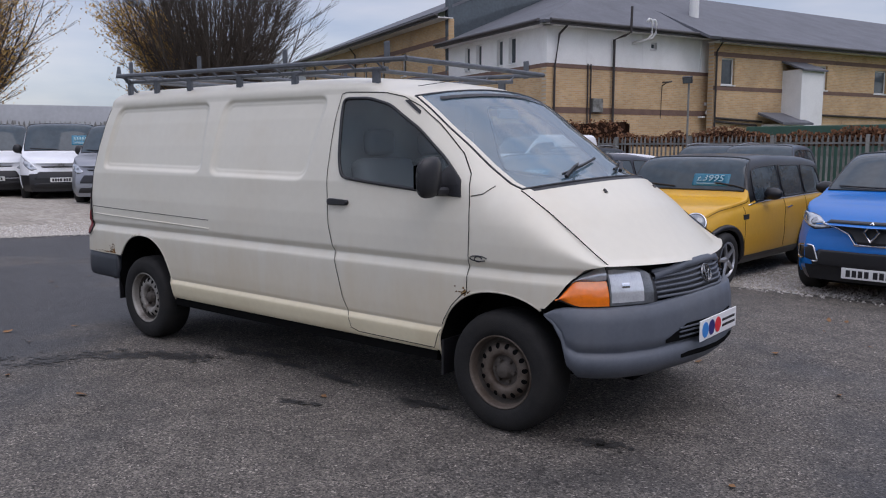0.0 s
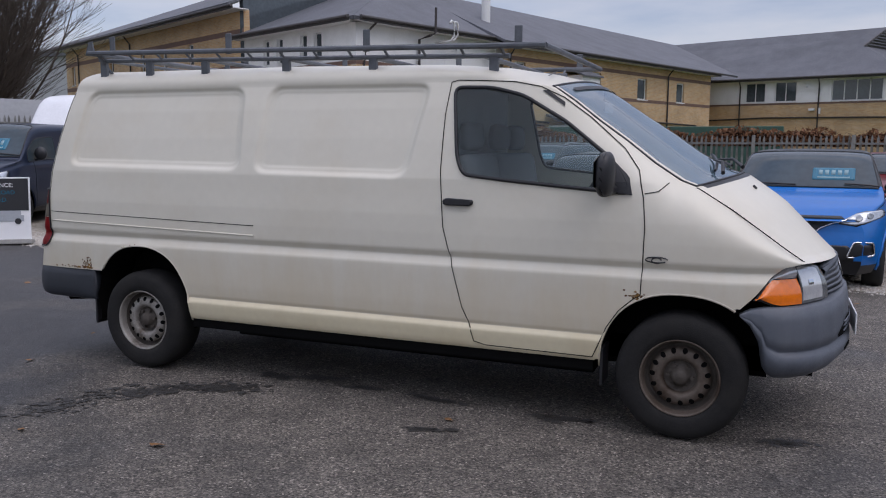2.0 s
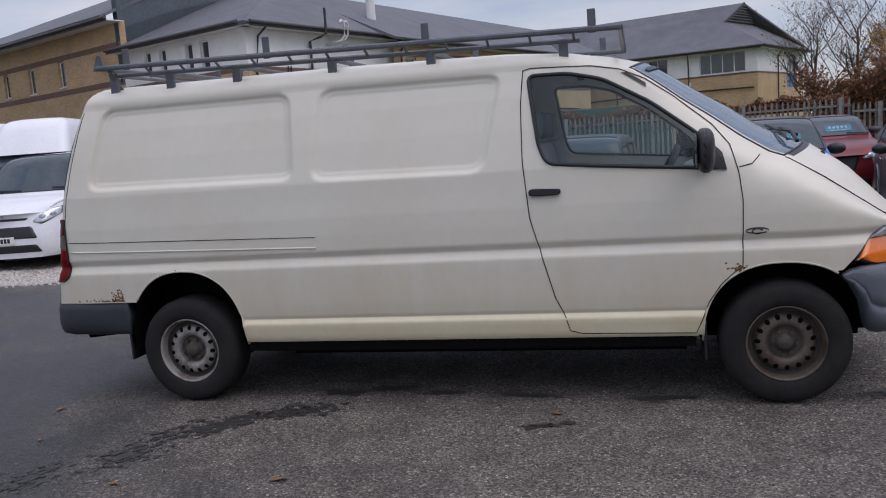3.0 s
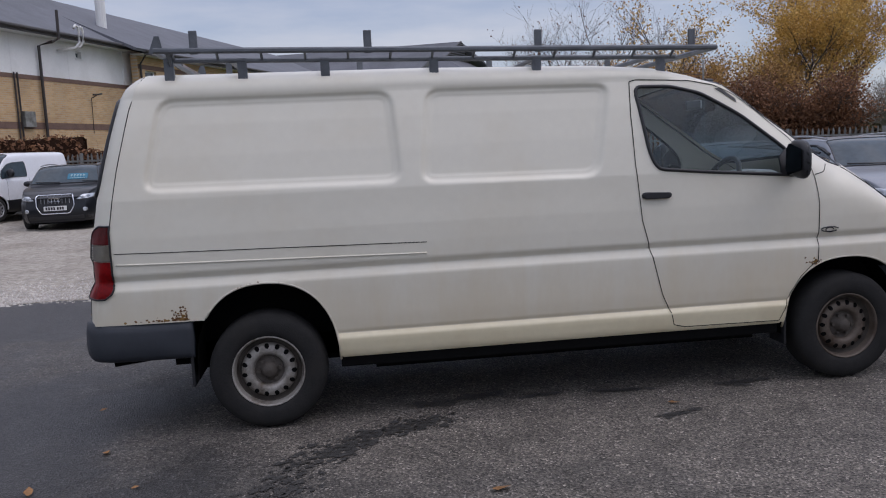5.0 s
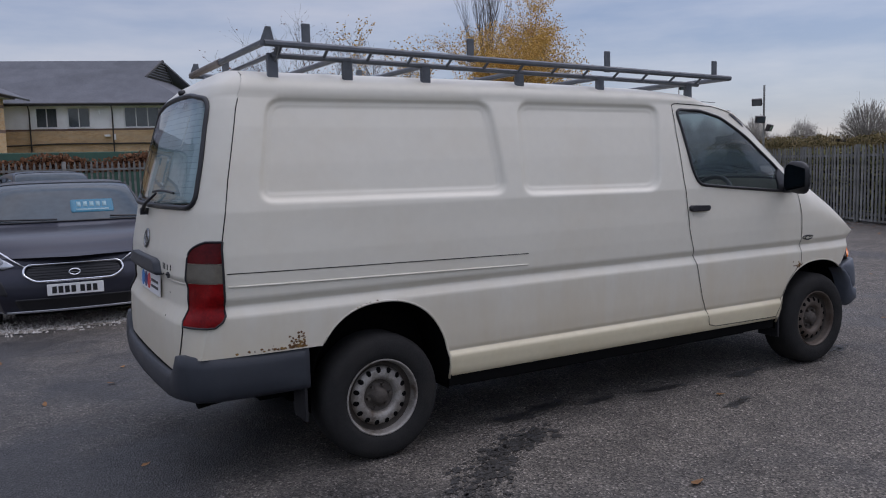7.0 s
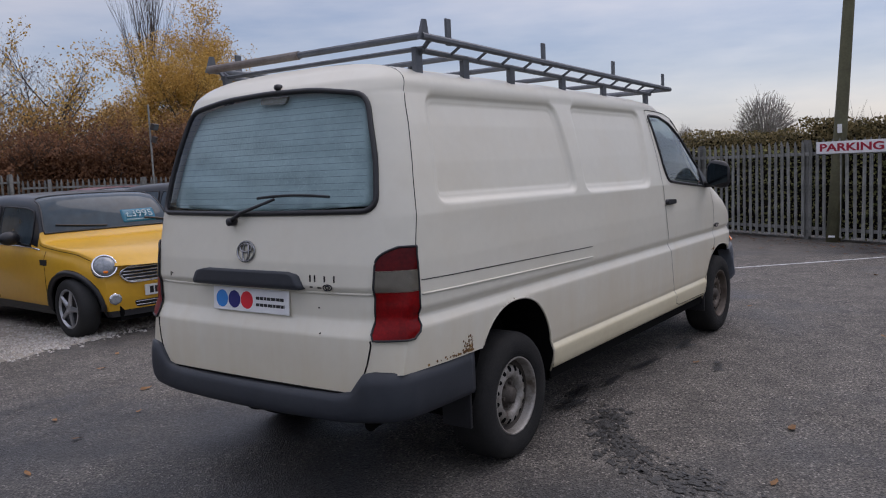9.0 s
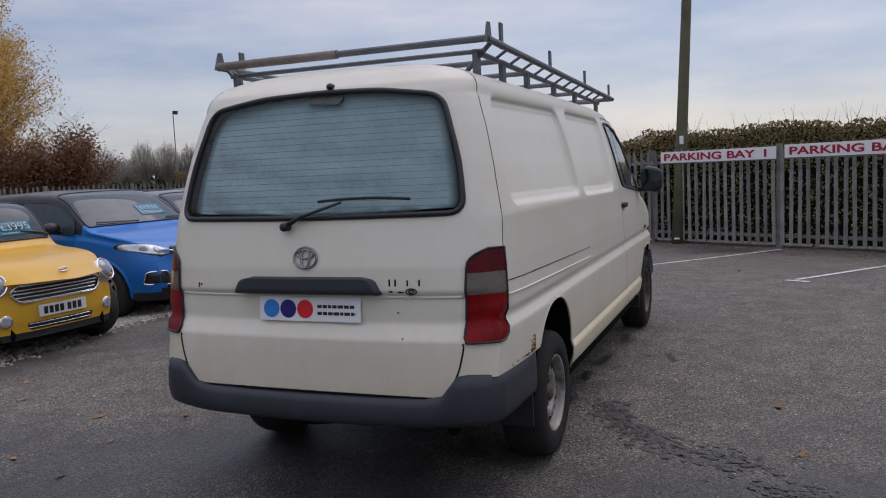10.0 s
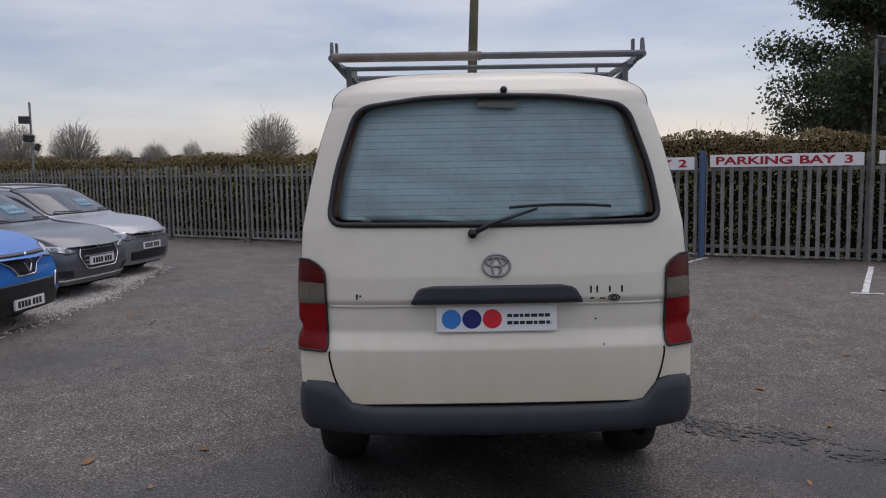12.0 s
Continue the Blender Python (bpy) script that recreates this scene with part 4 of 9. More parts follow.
# show plate: white board with three coloured discs and two lines of lettering drawn as bars
def dealer_plate(parent, m):
    pl = part("dealer_plate", box(-0.26, 0.26, -0.004, 0.004, -0.0555, 0.0555, 0.003), M["white"], parent, "white plate with three coloured discs")
    pl.matrix_basis = m
    for k, c in enumerate(((0.02, 0.22, 0.62), (0.012, 0.012, 0.16), (0.72, 0.015, 0.03))):
        d = part("disc", spin([(0.0, -0.0060), (0.041, -0.0060), (0.042, -0.003)], 28), mat("plate_disc", c, 0.4, vary=0.02), pl)
        d.matrix_basis = pose(-0.195 + 0.088 * k, 0, 0)
    for z, w_ in ((0.013, 0.185), (-0.018, 0.19)):
        x = 0.045
        while x < 0.045 + w_:
            g = random.choice((0.016, 0.022, 0.028))
            part("lettering_bar", boxes([(x, min(x + g, 0.045 + w_), -0.0058, -0.004, z - 0.007, z + 0.007)]), M["black"], pl)
            x += g + 0.005
    return pl


dealer_plate(gate, pose(rear_x(0, 0.91) - 0.010, 0, 0.915, -4, 0, -90))
# wiper
piv, tip = (rear_x(0.10, 1.285) - 0.03, 0.10, 1.283), (rear_x(-0.2, 1.38) - 0.028, -0.18, 1.385)
wip = part("rear_wiper", join(tube([piv, (piv[0], 0.02, 1.325), tip], [0.013, 0.009, 0.006], 8), tube([(piv[0] - 0.012, 0.10, 1.283), (piv[0] + 0.04, 0.10, 1.283)], 0.019, 12)), M["black"], gate, "", True)
part("wiper_blade", tube([(rear_x(y, 1.398 - 0.012 * ((y + 0.28) / 0.22) ** 2) - 0.02, y, 1.400 - 0.010 * ((y + 0.28) / 0.22) ** 2) for y in np.linspace(-0.06, -0.50, 12)], 0.0065, 6), M["black"], wip)

# bumpers
def bumper(name, path, tops, bottoms, label, extra=()):
    """A moulded bumper swept along its plan; tops and bottoms: heights along it; extra: (share of height, outward) rows."""
    pts = resample([(*p, 0) for p in path], 0.035)
    total = [0.0]
    for a, b in zip(pts, pts[1:]):
        total.append(total[-1] + (b - a).length)
    marks = [0.0]
    for a, b in zip(path, path[1:]):
        marks.append(marks[-1] + math.dist(a, b))
    rows_ = [(1.0, -0.05), (1.0, -0.012), (0.985, -0.002), *extra, (0.06, -0.006), (0.0, -0.035), (-0.01, -0.10)]
    verts, faces = [], []
    for k, p in enumerate(pts):
        a, b = pts[max(0, k - 2)], pts[min(len(pts) - 1, k + 2)]
        d = (b - a).normalized()
        nrm = Vector((d.y, -d.x, 0))
        zt = lerp_table(list(zip(marks, tops)), total[k])
        zb = lerp_table(list(zip(marks, bottoms)), total[k])
        ease = smoothstep(min(total[k], total[-1] - total[k]) / 0.22)
        for u, o in rows_:
            q = p + nrm * (o * ease if o > 0 else o)
            verts.append((q.x, q.y, zb + (zt - zb) * u))
    m_ = len(rows_)
    for k in range(len(pts) - 1):
        for r in range(m_ - 1):
            faces.append((k * m_ + r, k * m_ + r + 1, (k + 1) * m_ + r + 1, (k + 1) * m_ + r))
    for k in (0, len(pts) - 1):
        faces.append(tuple(k * m_ + r for r in range(m_)))
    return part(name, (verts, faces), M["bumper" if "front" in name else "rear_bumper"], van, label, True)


half = [(-0.385, -0.882), (-0.55, -0.878), (-0.72, -0.872), (-0.845, -0.862), (-0.922, -0.824), (-0.962, -0.755), (-0.974, -0.70), (-0.978, -0.63), (-0.986, -0.55), (-0.995, -0.3), (-1.0, 0)]
tops_h = [0.64, 0.642, 0.644, 0.648, 0.652, 0.654, 0.645, 0.56, 0.545, 0.541, 0.540]
bots_h = [0.43, 0.43, 0.43, 0.43, 0.43, 0.43, 0.425, 0.42, 0.415, 0.41, 0.408]
path = half + [(x, -y) for x, y in half[-2::-1]]
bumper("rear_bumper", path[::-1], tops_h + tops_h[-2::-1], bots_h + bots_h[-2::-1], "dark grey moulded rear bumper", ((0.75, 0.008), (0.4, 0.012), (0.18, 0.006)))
half = [(3.70, -0.876), (3.75, -0.873), (3.80, -0.868), (3.826, -0.864), (3.88, -0.848), (3.96, -0.795), (4.04, -0.70), (4.12, -0.54), (4.18, -0.34), (4.215, -0.15), (4.225, 0)]
tops_h = [0.674, 0.700, 0.712, 0.714, 0.715, 0.715, 0.715, 0.715, 0.728, 0.742, 0.745]
bots_h = [0.664, 0.616, 0.528, 0.41, 0.365, 0.36, 0.355, 0.355, 0.36, 0.36, 0.36]
path = half + [(x, -y) for x, y in half[-2::-1]]
fbump = bumper("front_bumper", path, tops_h + tops_h[-2::-1], bots_h + bots_h[-2::-1], "grey moulded front bumper", ((0.8, 0.012), (0.55, 0.018), (0.44, 0.018), (0.41, 0.006), (0.375, 0.006), (0.345, 0.028), (0.18, 0.028)))


# front end: bonnet lip, lamps and grille follow this plan line
FRONT = [(0.0, 4.20), (0.2, 4.185), (0.44, 4.105), (0.55, 4.055), (0.66, 3.995), (0.747, 3.935), (0.82, 3.85), (0.862, 3.78), (0.889, 3.70)]


def front_at(s):
    """Point of the plan line at s (0 middle, 1 outer tip)."""
    k = s * (len(FRONT) - 1)
    i = min(int(k), len(FRONT) - 2)
    f_ = k - i
    p = [Vector(FRONT[max(0, min(len(FRONT) - 1, i + q))]) for q in (-1, 0, 1, 2)]
    if i == 0:
        p[0] = Vector((-FRONT[1][0], FRONT[1][1]))
    c = 0.5 * (2 * p[1] + (p[2] - p[0]) * f_ + (2 * p[0] - 5 * p[1] + 4 * p[2] - p[3]) * f_ ** 2 + (3 * p[1] - p[0] - 3 * p[2] + p[3]) * f_ ** 3)
    return c.y, c.x


TOPZ = [(0.0, 0.905), (0.125, 0.90), (0.25, 0.855), (0.30, 0.885), (0.375, 0.905), (0.5, 0.918), (0.62, 0.913), (0.72, 0.875), (0.84, 0.795), (0.93, 0.73), (1.0, 0.715)]


def front_strip(s0, s1, lo, hi, lift, sgn, ns=18, nz_=8):
    verts, faces = [], []
    for a in range(ns + 1):
        s = s0 + (s1 - s0) * a / ns
        x, y = front_at(s)
        x1_, y1_ = front_at(max(0.0, s - 0.03))
        x2, y2 = front_at(min(1.0, s + 0.03))
        d = Vector((x2 - x1_, y2 - y1_)).normalized()
        nx_, ny_ = d.y, -d.x
        if nx_ < 0:
            nx_, ny_ = -nx_, -ny_
        zt, zb = hi(s), lo(s)
        for b in range(nz_ + 1):
            t = b / nz_
            z = zb + (zt - zb) * t
            slope = -0.06 * (z - 0.72) / 0.2
            o = lift + slope + 0.012 * math.sin(math.pi * t)
            verts.append((x + nx_ * o, -sgn * (y + ny_ * o), z))
    for a in range(ns):
        for b in range(nz_):
            q = a * (nz_ + 1) + b
            faces.append((q, q + 1, q + nz_ + 2, q + nz_ + 1) if sgn > 0 else (q, q + nz_ + 1, q + nz_ + 2, q + 1))
    return verts, faces


top_of = lambda s: lerp_table(TOPZ, s) - 0.008
for sgn in (1, -1):
    head = thing("headlamp", "", "")
    head.parent = van
    split = lambda s: min(top_of(s), 0.842)
    part("lens", front_strip(0.275, 0.555, lambda s: 0.722, top_of, 0.012, sgn), M["lamp_housing"], head, "clear headlamp lens over a grey housing", True)
    part("reflector", front_strip(0.345, 0.545, lambda s: 0.735, lambda s: top_of(s) - 0.014, 0.015, sgn), M["lamp_glass"], head, "bright fluted reflector", True)
    part("bulb", front_strip(0.43, 0.475, lambda s: 0.79, lambda s: 0.845, 0.018, sgn, 6, 5), M["chrome"], head, "", True)
    part("indicator", front_strip(0.562, 0.90, lambda s: 0.722 + 0.035 * smoothstep((s - 0.70) / 0.2), split, 0.012, sgn), M["orange_lens"], head, "orange indicator lens", True)
    part("side_lens", front_strip(0.562, 0.78, lambda s: split(s) + 0.004, lambda s: max(split(s) + 0.005, top_of(s)), 0.011, sgn), M["lamp_glass"], head, "", True)
    part("lamp_surround", front_strip(0.25, 0.905, lambda s: 0.712 + 0.033 * smoothstep((s - 0.70) / 0.2), lambda s: top_of(s) + 0.006, -0.002, sgn, 30, 6), M["black"], head, "", True)
grille = thing("grille", "", "")
grille.parent = van
for sgn in (1, -1):
    part("backing", front_strip(0.0, 0.25, lambda s: 0.735, lambda s: lerp_table(TOPZ, s) - 0.004, -0.012, sgn), M["black"], grille)
for k in range(6):
    z = 0.752 + 0.027 * k
    pts = []
    for a in range(-10, 11):
        s = abs(a) / 10 * 0.245
        x, y = front_at(s)
        pts.append((x + 0.004 - 0.06 * (z - 0.72) / 0.2, math.copysign(y, a), z + (0.012 if k == 5 else 0) - 0.03 * (s / 0.25) * (0.4 + k * 0.12)))
    part("slat", tube(pts, 0.0095 if k < 5 else 0.014, 6, 0.8), M["bumper"], grille, "", True)
for sgn in (1, -1):
    part("top_frame", front_strip(0.0, 0.25, lambda s: lerp_table(TOPZ, s) - 0.030, lambda s: lerp_table(TOPZ, s) + 0.012, 0.008, sgn, 14, 6), M["bumper"], grille, "", True)
emblem(grille, lambda a, b: (4.205 - 0.06 * (0.83 + b - 0.72) / 0.2 + 0.012, a, 0.825 + b))
# intake slots and front plate
slot = lambda y0, y1, z0, z1, o: part("intake", front_slot(y0, y1, z0, z1, o), M["under"], fbump)


def front_slot(y0, y1, z0, z1, o):
    verts, faces = [], []
    n_ = 24
    for a in range(n_ + 1):
        y = y0 + (y1 - y0) * a / n_
        x = lerp_table([(-0.54, 4.12), (-0.34, 4.18), (-0.15, 4.215), (0, 4.225), (0.15, 4.215), (0.34, 4.18), (0.54, 4.12)], y)
        pinch = 1 - max(0.0, (abs(y) - 0.30) / 0.2)
        for z in (z0, z0 + (z1 - z0) * max(0.1, min(1.0, pinch))):
            verts.append((x + o, y, z))
    for a in range(n_):
        faces.append((2 * a, 2 * a + 1, 2 * a + 3, 2 * a + 2))
    return verts, faces


slot(-0.46, 0.46, 0.515, 0.60, 0.0205)
slot(-0.36, 0.36, 0.425, 0.452, 0.0305)
for z in (0.535, 0.56, 0.58):
    part("intake_bar", tube([(lerp_table([(0, 4.225), (0.15, 4.215), (0.34, 4.18), (0.54, 4.12)], abs(y)) + 0.022, y, z) for y in np.linspace(-0.36, 0.36, 15)], 0.005, 5), M["bumper"], fbump)
dealer_plate(fbump, pose(4.262, 0, 0.552, 0, 0, 90))

# wheels
HOLE = spin([(0.0, 0.0), (0.0135, 0.0), (0.0145, 0.006)], 12)


def wheel(parent, x, sgn, spin_deg, rim_key, track=0.845):
    w = thing("wheel", "", "")
    w.parent = parent
    w.matrix_basis = pose(x, -sgn * track, 0.325, 0, spin_deg, 0 if sgn > 0 else 180)
    tyre = spin([(0.195, -0.02), (0.205, -0.032), (0.235, -0.040), (0.275, -0.038), (0.300, -0.030), (0.316, -0.012), (0.324, 0.012), (0.326, 0.08), (0.324, 0.15), (0.312, 0.175), (0.27, 0.19), (0.2, 0.18)], 56)
    t = part("tyre", tyre, M["rubber"], w, "worn black tyre", True)
    lip_ = spin([(0.200, -0.022), (0.197, -0.030), (0.190, -0.027), (0.186, -0.008), (0.180, 0.020)], 56)
    well = spin([(0.180, 0.020), (0.172, 0.046), (0.160, 0.050), (0.152, 0.030)], 56)
    face = spin([(0.152, 0.030), (0.146, 0.014), (0.134, 0.006), (0.112, 0.002), (0.098, 0.004), (0.088, 0.014), (0.082, 0.030)], 56)
    dish = spin([(0.082, 0.030), (0.070, 0.034), (0.046, 0.030), (0.038, 0.000), (0.030, -0.008), (0.0, -0.008)], 40)
    r = part("rim", join(lip_, face), M[rim_key], w, "dull steel rim with rust stains", True)
    part("rim_well", well, M["dish"], w, "brown-stained rim well", True)
    part("hub_disc", dish, M["dish"], w, "brown-stained hub", True)
    for k in range(15):
        a = 2 * math.pi * k / 15
        h = part("vent_hole", HOLE, M["under"], r)
        h.matrix_basis = Matrix.Translation((0.1375 * math.cos(a), 0.0070, 0.1375 * math.sin(a))) @ Matrix.Rotation(-a, 4, "Y") @ Matrix.Rotation(radians(26), 4, "Z") @ Matrix.Diagonal((1.15, 1, 0.95, 1))
    for k in range(6):
        a = 2 * math.pi * k / 6 + 0.2
        part("wheel_nut", tube([(0.060 * math.cos(a), 0.034, 0.060 * math.sin(a)), (0.060 * math.cos(a), 0.010, 0.060 * math.sin(a))], 0.010, 6), M["dish"], r)
    return w


for x, a in ((0.0, 4), (3.43, 15)):
    for sgn in (1, -1):
        wheel(van, x, sgn, a, "steel" if x < 1 else "rusty_steel")
        flap_x = x - 0.39 if x > 1 else -0.40
        part("mud_flap", box(flap_x - 0.012, flap_x + 0.004, min(-sgn * 0.70, -sgn * 0.865), max(-sgn * 0.70, -sgn * 0.865), 0.24 if x > 1 else 0.27, 0.44, 0.004), M["black"], van)

# underside and wheel wells; two lowest boxes added to block light under the van
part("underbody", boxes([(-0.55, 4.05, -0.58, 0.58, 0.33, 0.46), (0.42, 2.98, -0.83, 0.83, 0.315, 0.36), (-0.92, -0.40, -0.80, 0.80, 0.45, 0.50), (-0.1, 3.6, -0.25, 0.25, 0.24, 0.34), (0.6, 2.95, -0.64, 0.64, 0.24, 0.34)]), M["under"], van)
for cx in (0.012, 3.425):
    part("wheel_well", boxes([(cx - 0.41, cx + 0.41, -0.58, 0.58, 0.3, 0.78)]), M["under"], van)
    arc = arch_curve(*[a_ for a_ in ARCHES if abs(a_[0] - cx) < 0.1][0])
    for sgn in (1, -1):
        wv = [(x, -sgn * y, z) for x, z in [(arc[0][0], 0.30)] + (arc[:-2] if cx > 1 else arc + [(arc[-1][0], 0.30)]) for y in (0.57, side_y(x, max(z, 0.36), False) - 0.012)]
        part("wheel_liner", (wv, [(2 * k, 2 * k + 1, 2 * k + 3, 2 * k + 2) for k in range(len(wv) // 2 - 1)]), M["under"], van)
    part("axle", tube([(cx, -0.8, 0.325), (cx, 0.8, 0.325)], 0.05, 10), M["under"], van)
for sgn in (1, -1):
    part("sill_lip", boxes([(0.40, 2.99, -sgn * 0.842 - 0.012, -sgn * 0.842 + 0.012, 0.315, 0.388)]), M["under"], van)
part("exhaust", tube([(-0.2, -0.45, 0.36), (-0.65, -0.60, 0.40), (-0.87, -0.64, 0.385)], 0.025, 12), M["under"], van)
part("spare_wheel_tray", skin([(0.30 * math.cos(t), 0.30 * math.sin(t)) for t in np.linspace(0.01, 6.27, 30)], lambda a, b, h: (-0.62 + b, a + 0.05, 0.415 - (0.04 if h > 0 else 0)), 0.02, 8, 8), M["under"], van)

# door furniture
for sgn in (1, -1):
    hx = [(2.16, 1.197), (2.315, 1.194), (2.325, 1.178), (2.315, 1.158), (2.16, 1.158), (2.15, 1.178)]
    side_place = lambda a, b, h, s_=sgn: (a, -s_ * (side_y(a, b, False) + h), b)
    part("door_handle", skin(rounded(hx, 0.012), side_place, 0.022, 10, 6), M["black"], van, "black pull handle", True)
    part("handle_recess", skin(rounded([(2.165, 1.16), (2.31, 1.16), (2.28, 1.125), (2.19, 1.125)], 0.02), side_place, 0.0015, 8, 5), M["van_paint"], van)
    part("mirror_sail", skin([(3.005, 1.252), (3.165, 1.238), (3.145, 1.33), (3.06, 1.41), (3.0, 1.36)], side_place, 0.012, 8, 8), M["black"], van)
    bm = bmesh.new()
    bmesh.ops.create_uvsphere(bm, u_segments=20, v_segments=14, radius=1.0)
    for v in bm.verts:
        x, y, z = v.co
        q = (abs(x) ** 3 + abs(y) ** 3 + abs(z) ** 3) ** (1 / 3)
        x, y, z = x / q, y / q, z / q
        v.co = (3.055 + 0.046 * x - 0.02 * abs(y) * (1 if x > 0 else 0), -sgn * (0.985 + 0.092 * y), 1.345 + 0.108 * z - 0.012 * y)
    mh = part("door_mirror", bm, M["black"], van, "black plastic mirror housing", True)
    part("mirror_glass", skin(rounded([(-0.08, -0.09), (0.08, -0.085), (0.08, 0.085), (-0.075, 0.09)], 0.03), lambda a, b, h, s_=sgn: (3.010 - (0.003 if h > 0 else 0), -s_ * (0.985 + a), 1.345 + b), 0.003, 6, 6), M["mirror"], mh)
    part("mirror_arm", tube([(3.075, -sgn * 0.82, 1.262), (3.06, -sgn * 0.95, 1.268)], 0.026, 8), M["black"], mh)
    part("pillar_vent", skin([(2.66, 1.775), (2.69, 1.775), (2.80, 1.70), (2.785, 1.69)], side_place, 0.006, 4, 4), M["black"], van)
    # model badge on the wing
    part("wing_badge", join(*[tube([(3.30 + 0.055 * math.cos(t) * a_, -sgn * (side_y(3.3, 0.915) + 0.004), 0.915 + 0.014 * math.sin(t) + 0.006 * a_) for t in np.linspace(0.2, 5.6, 14)], 0.0035, 5) for a_ in (1.0, 0.45)]), M["black"], van, "small worn script badge")
    # rust at the wheel openings
    # rust blisters at the wheel openings
    rr = random.Random(11)
    spots = [(-0.40 - abs(rr.gauss(0, 0.10)), 0.650 + abs(rr.gauss(0, 0.006)), rr.uniform(0.002, 0.007)) for _ in range(70)]
    spots += [(-0.405 - abs(rr.gauss(0, 0.035)), 0.680 + rr.gauss(0, 0.020), rr.uniform(0.002, 0.006)) for _ in range(70)]
    spots += [(3.205 + rr.gauss(0, 0.018), 0.732 + rr.gauss(0, 0.010), rr.uniform(0.002, 0.007)) for _ in range(30)]
    spots += [(0.0 + 0.40 * math.cos(q), 0.36 + 0.47 * math.sin(q), rr.uniform(0.002, 0.005)) for q in [rr.uniform(0.3, 2.9) for _ in range(26)]]
    rv, rf = [], []
    for k, (x, z, r) in enumerate(spots):
        if in_arch(x, z) or z < 0.648:
            continue
        n_ = 9
        k0 = len(rv)
        rv.append((x, -sgn * (side_y(x, z) + 0.0035), z))
        for q in range(n_):
            t = 2 * math.pi * q / n_
            rad = r * rr.uniform(0.55, 1.25)
            a, b = x + rad * 1.3 * math.cos(t), z + rad * math.sin(t)
            rv.append((a, -sgn * (side_y(a, b) + 0.0008), b))
        rf += [(k0, k0 + 1 + q, k0 + 1 + (q + 1) % n_) for q in range(n_)]
    o = part("rust_patch", (rv, rf), M["rust"], van, "brown rust blisters", False)
    tagged(o, "brown rust blisters", kind="stuff")

# windscreen edge, wipers, washer jets
def top_point(xn, r):
    """Point on windscreen or bonnet: station xn, r from 0 (middle) to 1 (edge, right)."""
    e, we = lerp_table(EDGE_Z, xn), lerp_table(EDGE_W, xn)
    return Vector((xn + lerp_table(BOW, xn) * (1 - r * r), -we * r, e + lerp_table(CROWN, xn) * (1 - r * r)))


loop_ = [top_point(x, 0.97) for x in np.linspace(2.70, 3.445, 24)] + [top_point(3.445, r) for r in np.linspace(0.97, -0.97, 40)] + [top_point(x, -0.97) for x in np.linspace(3.445, 2.70, 24)] + [top_point(2.70, r) for r in np.linspace(-0.97, 0.97, 40)]
part("screen_seal", tube(loop_, 0.007, 6, closed=True), M["black"], van, "black windscreen seal", True)
verts, faces = [], []
for k, r in enumerate(np.linspace(-0.80, 0.80, 40)):
    for x in (2.742, 2.764):
        p = top_point(x, r)
        verts.append((p.x + 0.004, p.y, p.z + 0.006))
faces = [(2 * k, 2 * k + 1, 2 * k + 3, 2 * k + 2) for k in range(39)]
part("sun_strip", (verts, faces), M["black"], van, "dark sun strip along the top of the glass")
for r0, r1, r2 in ((0.62, 0.30, 0.02), (-0.02, -0.38, -0.66)):
    p0, p1 = top_point(3.44, r0), top_point(3.33, r1)
    arm = part("front_wiper", tube([p0 + Vector((0, 0, 0.03)), (p0 + p1) / 2 + Vector((0.02, 0, 0.05)), p1 + Vector((0, 0, 0.025))], [0.012, 0.009, 0.006], 6), M["black"], van)
    part("wiper_blade", tube([top_point(3.385 - 0.10 * q, r0 - 0.05 + (r2 - r0) * q) + Vector((0.005, 0, 0.018)) for q in np.linspace(0, 1, 10)], 0.008, 5), M["black"], arm)
for r in (0.42, -0.42):
    p = top_point(3.56, r)
    part("washer_jet", tube([p + Vector((0, 0, -0.002)), p + Vector((-0.012, 0, 0.018))], [0.012, 0.006], 8), M["black"], van)
for sgn in (1, -1):      # joint between bonnet and wing
    part("panel_gap", tube([top_point(x, 0.995 * sgn) + Vector((0, 0, 0.0015)) for x in np.linspace(3.46, 3.975, 30)], 0.0032, 5), M["gap"], van)
part("aerial", tube([(2.42, 0.20, 1.945), (2.60, -0.2, 1.92), (2.66, -0.62, 1.86)], 0.0025, 4), M["black"], van)

# cabin
part("cabin_floor", boxes([(2.0, 2.98, -0.80, 0.80, 0.47, 0.50), (2.98, 3.6, -0.56, 0.56, 0.47, 0.95)]), M["trim"], van)
part("bulkhead", boxes([(1.98, 2.02, -0.78, 0.78, 0.5, 1.30), (1.98, 2.02, -0.66, 0.66, 1.30, 1.85)]), M["trim"], van)
bm = box(3.0, 3.45, -0.78, 0.78, 0.95, 1.19, 0.06)
part("dashboard", bm, M["trim"], van, "", True)
part("binnacle", box(2.98, 3.2, -0.55, -0.18, 1.12, 1.27, 0.05), M["trim"], van, "", True)
part("steering_wheel", join(tube([(2.86 + 0.09 * math.sin(t), -0.38 + 0.20 * math.cos(t), 1.18 + 0.17 * math.sin(t)) for t in np.linspace(0, 2 * math.pi, 33)[:-1]], 0.017, 8, closed=True), tube([(2.85, -0.56, 1.19), (2.90, -0.38, 1.14), (2.85, -0.20, 1.19)], 0.02, 6), tube([(2.89, -0.38, 1.15), (3.08, -0.38, 1.05)], 0.04, 8)), M["black"], van, "", True)
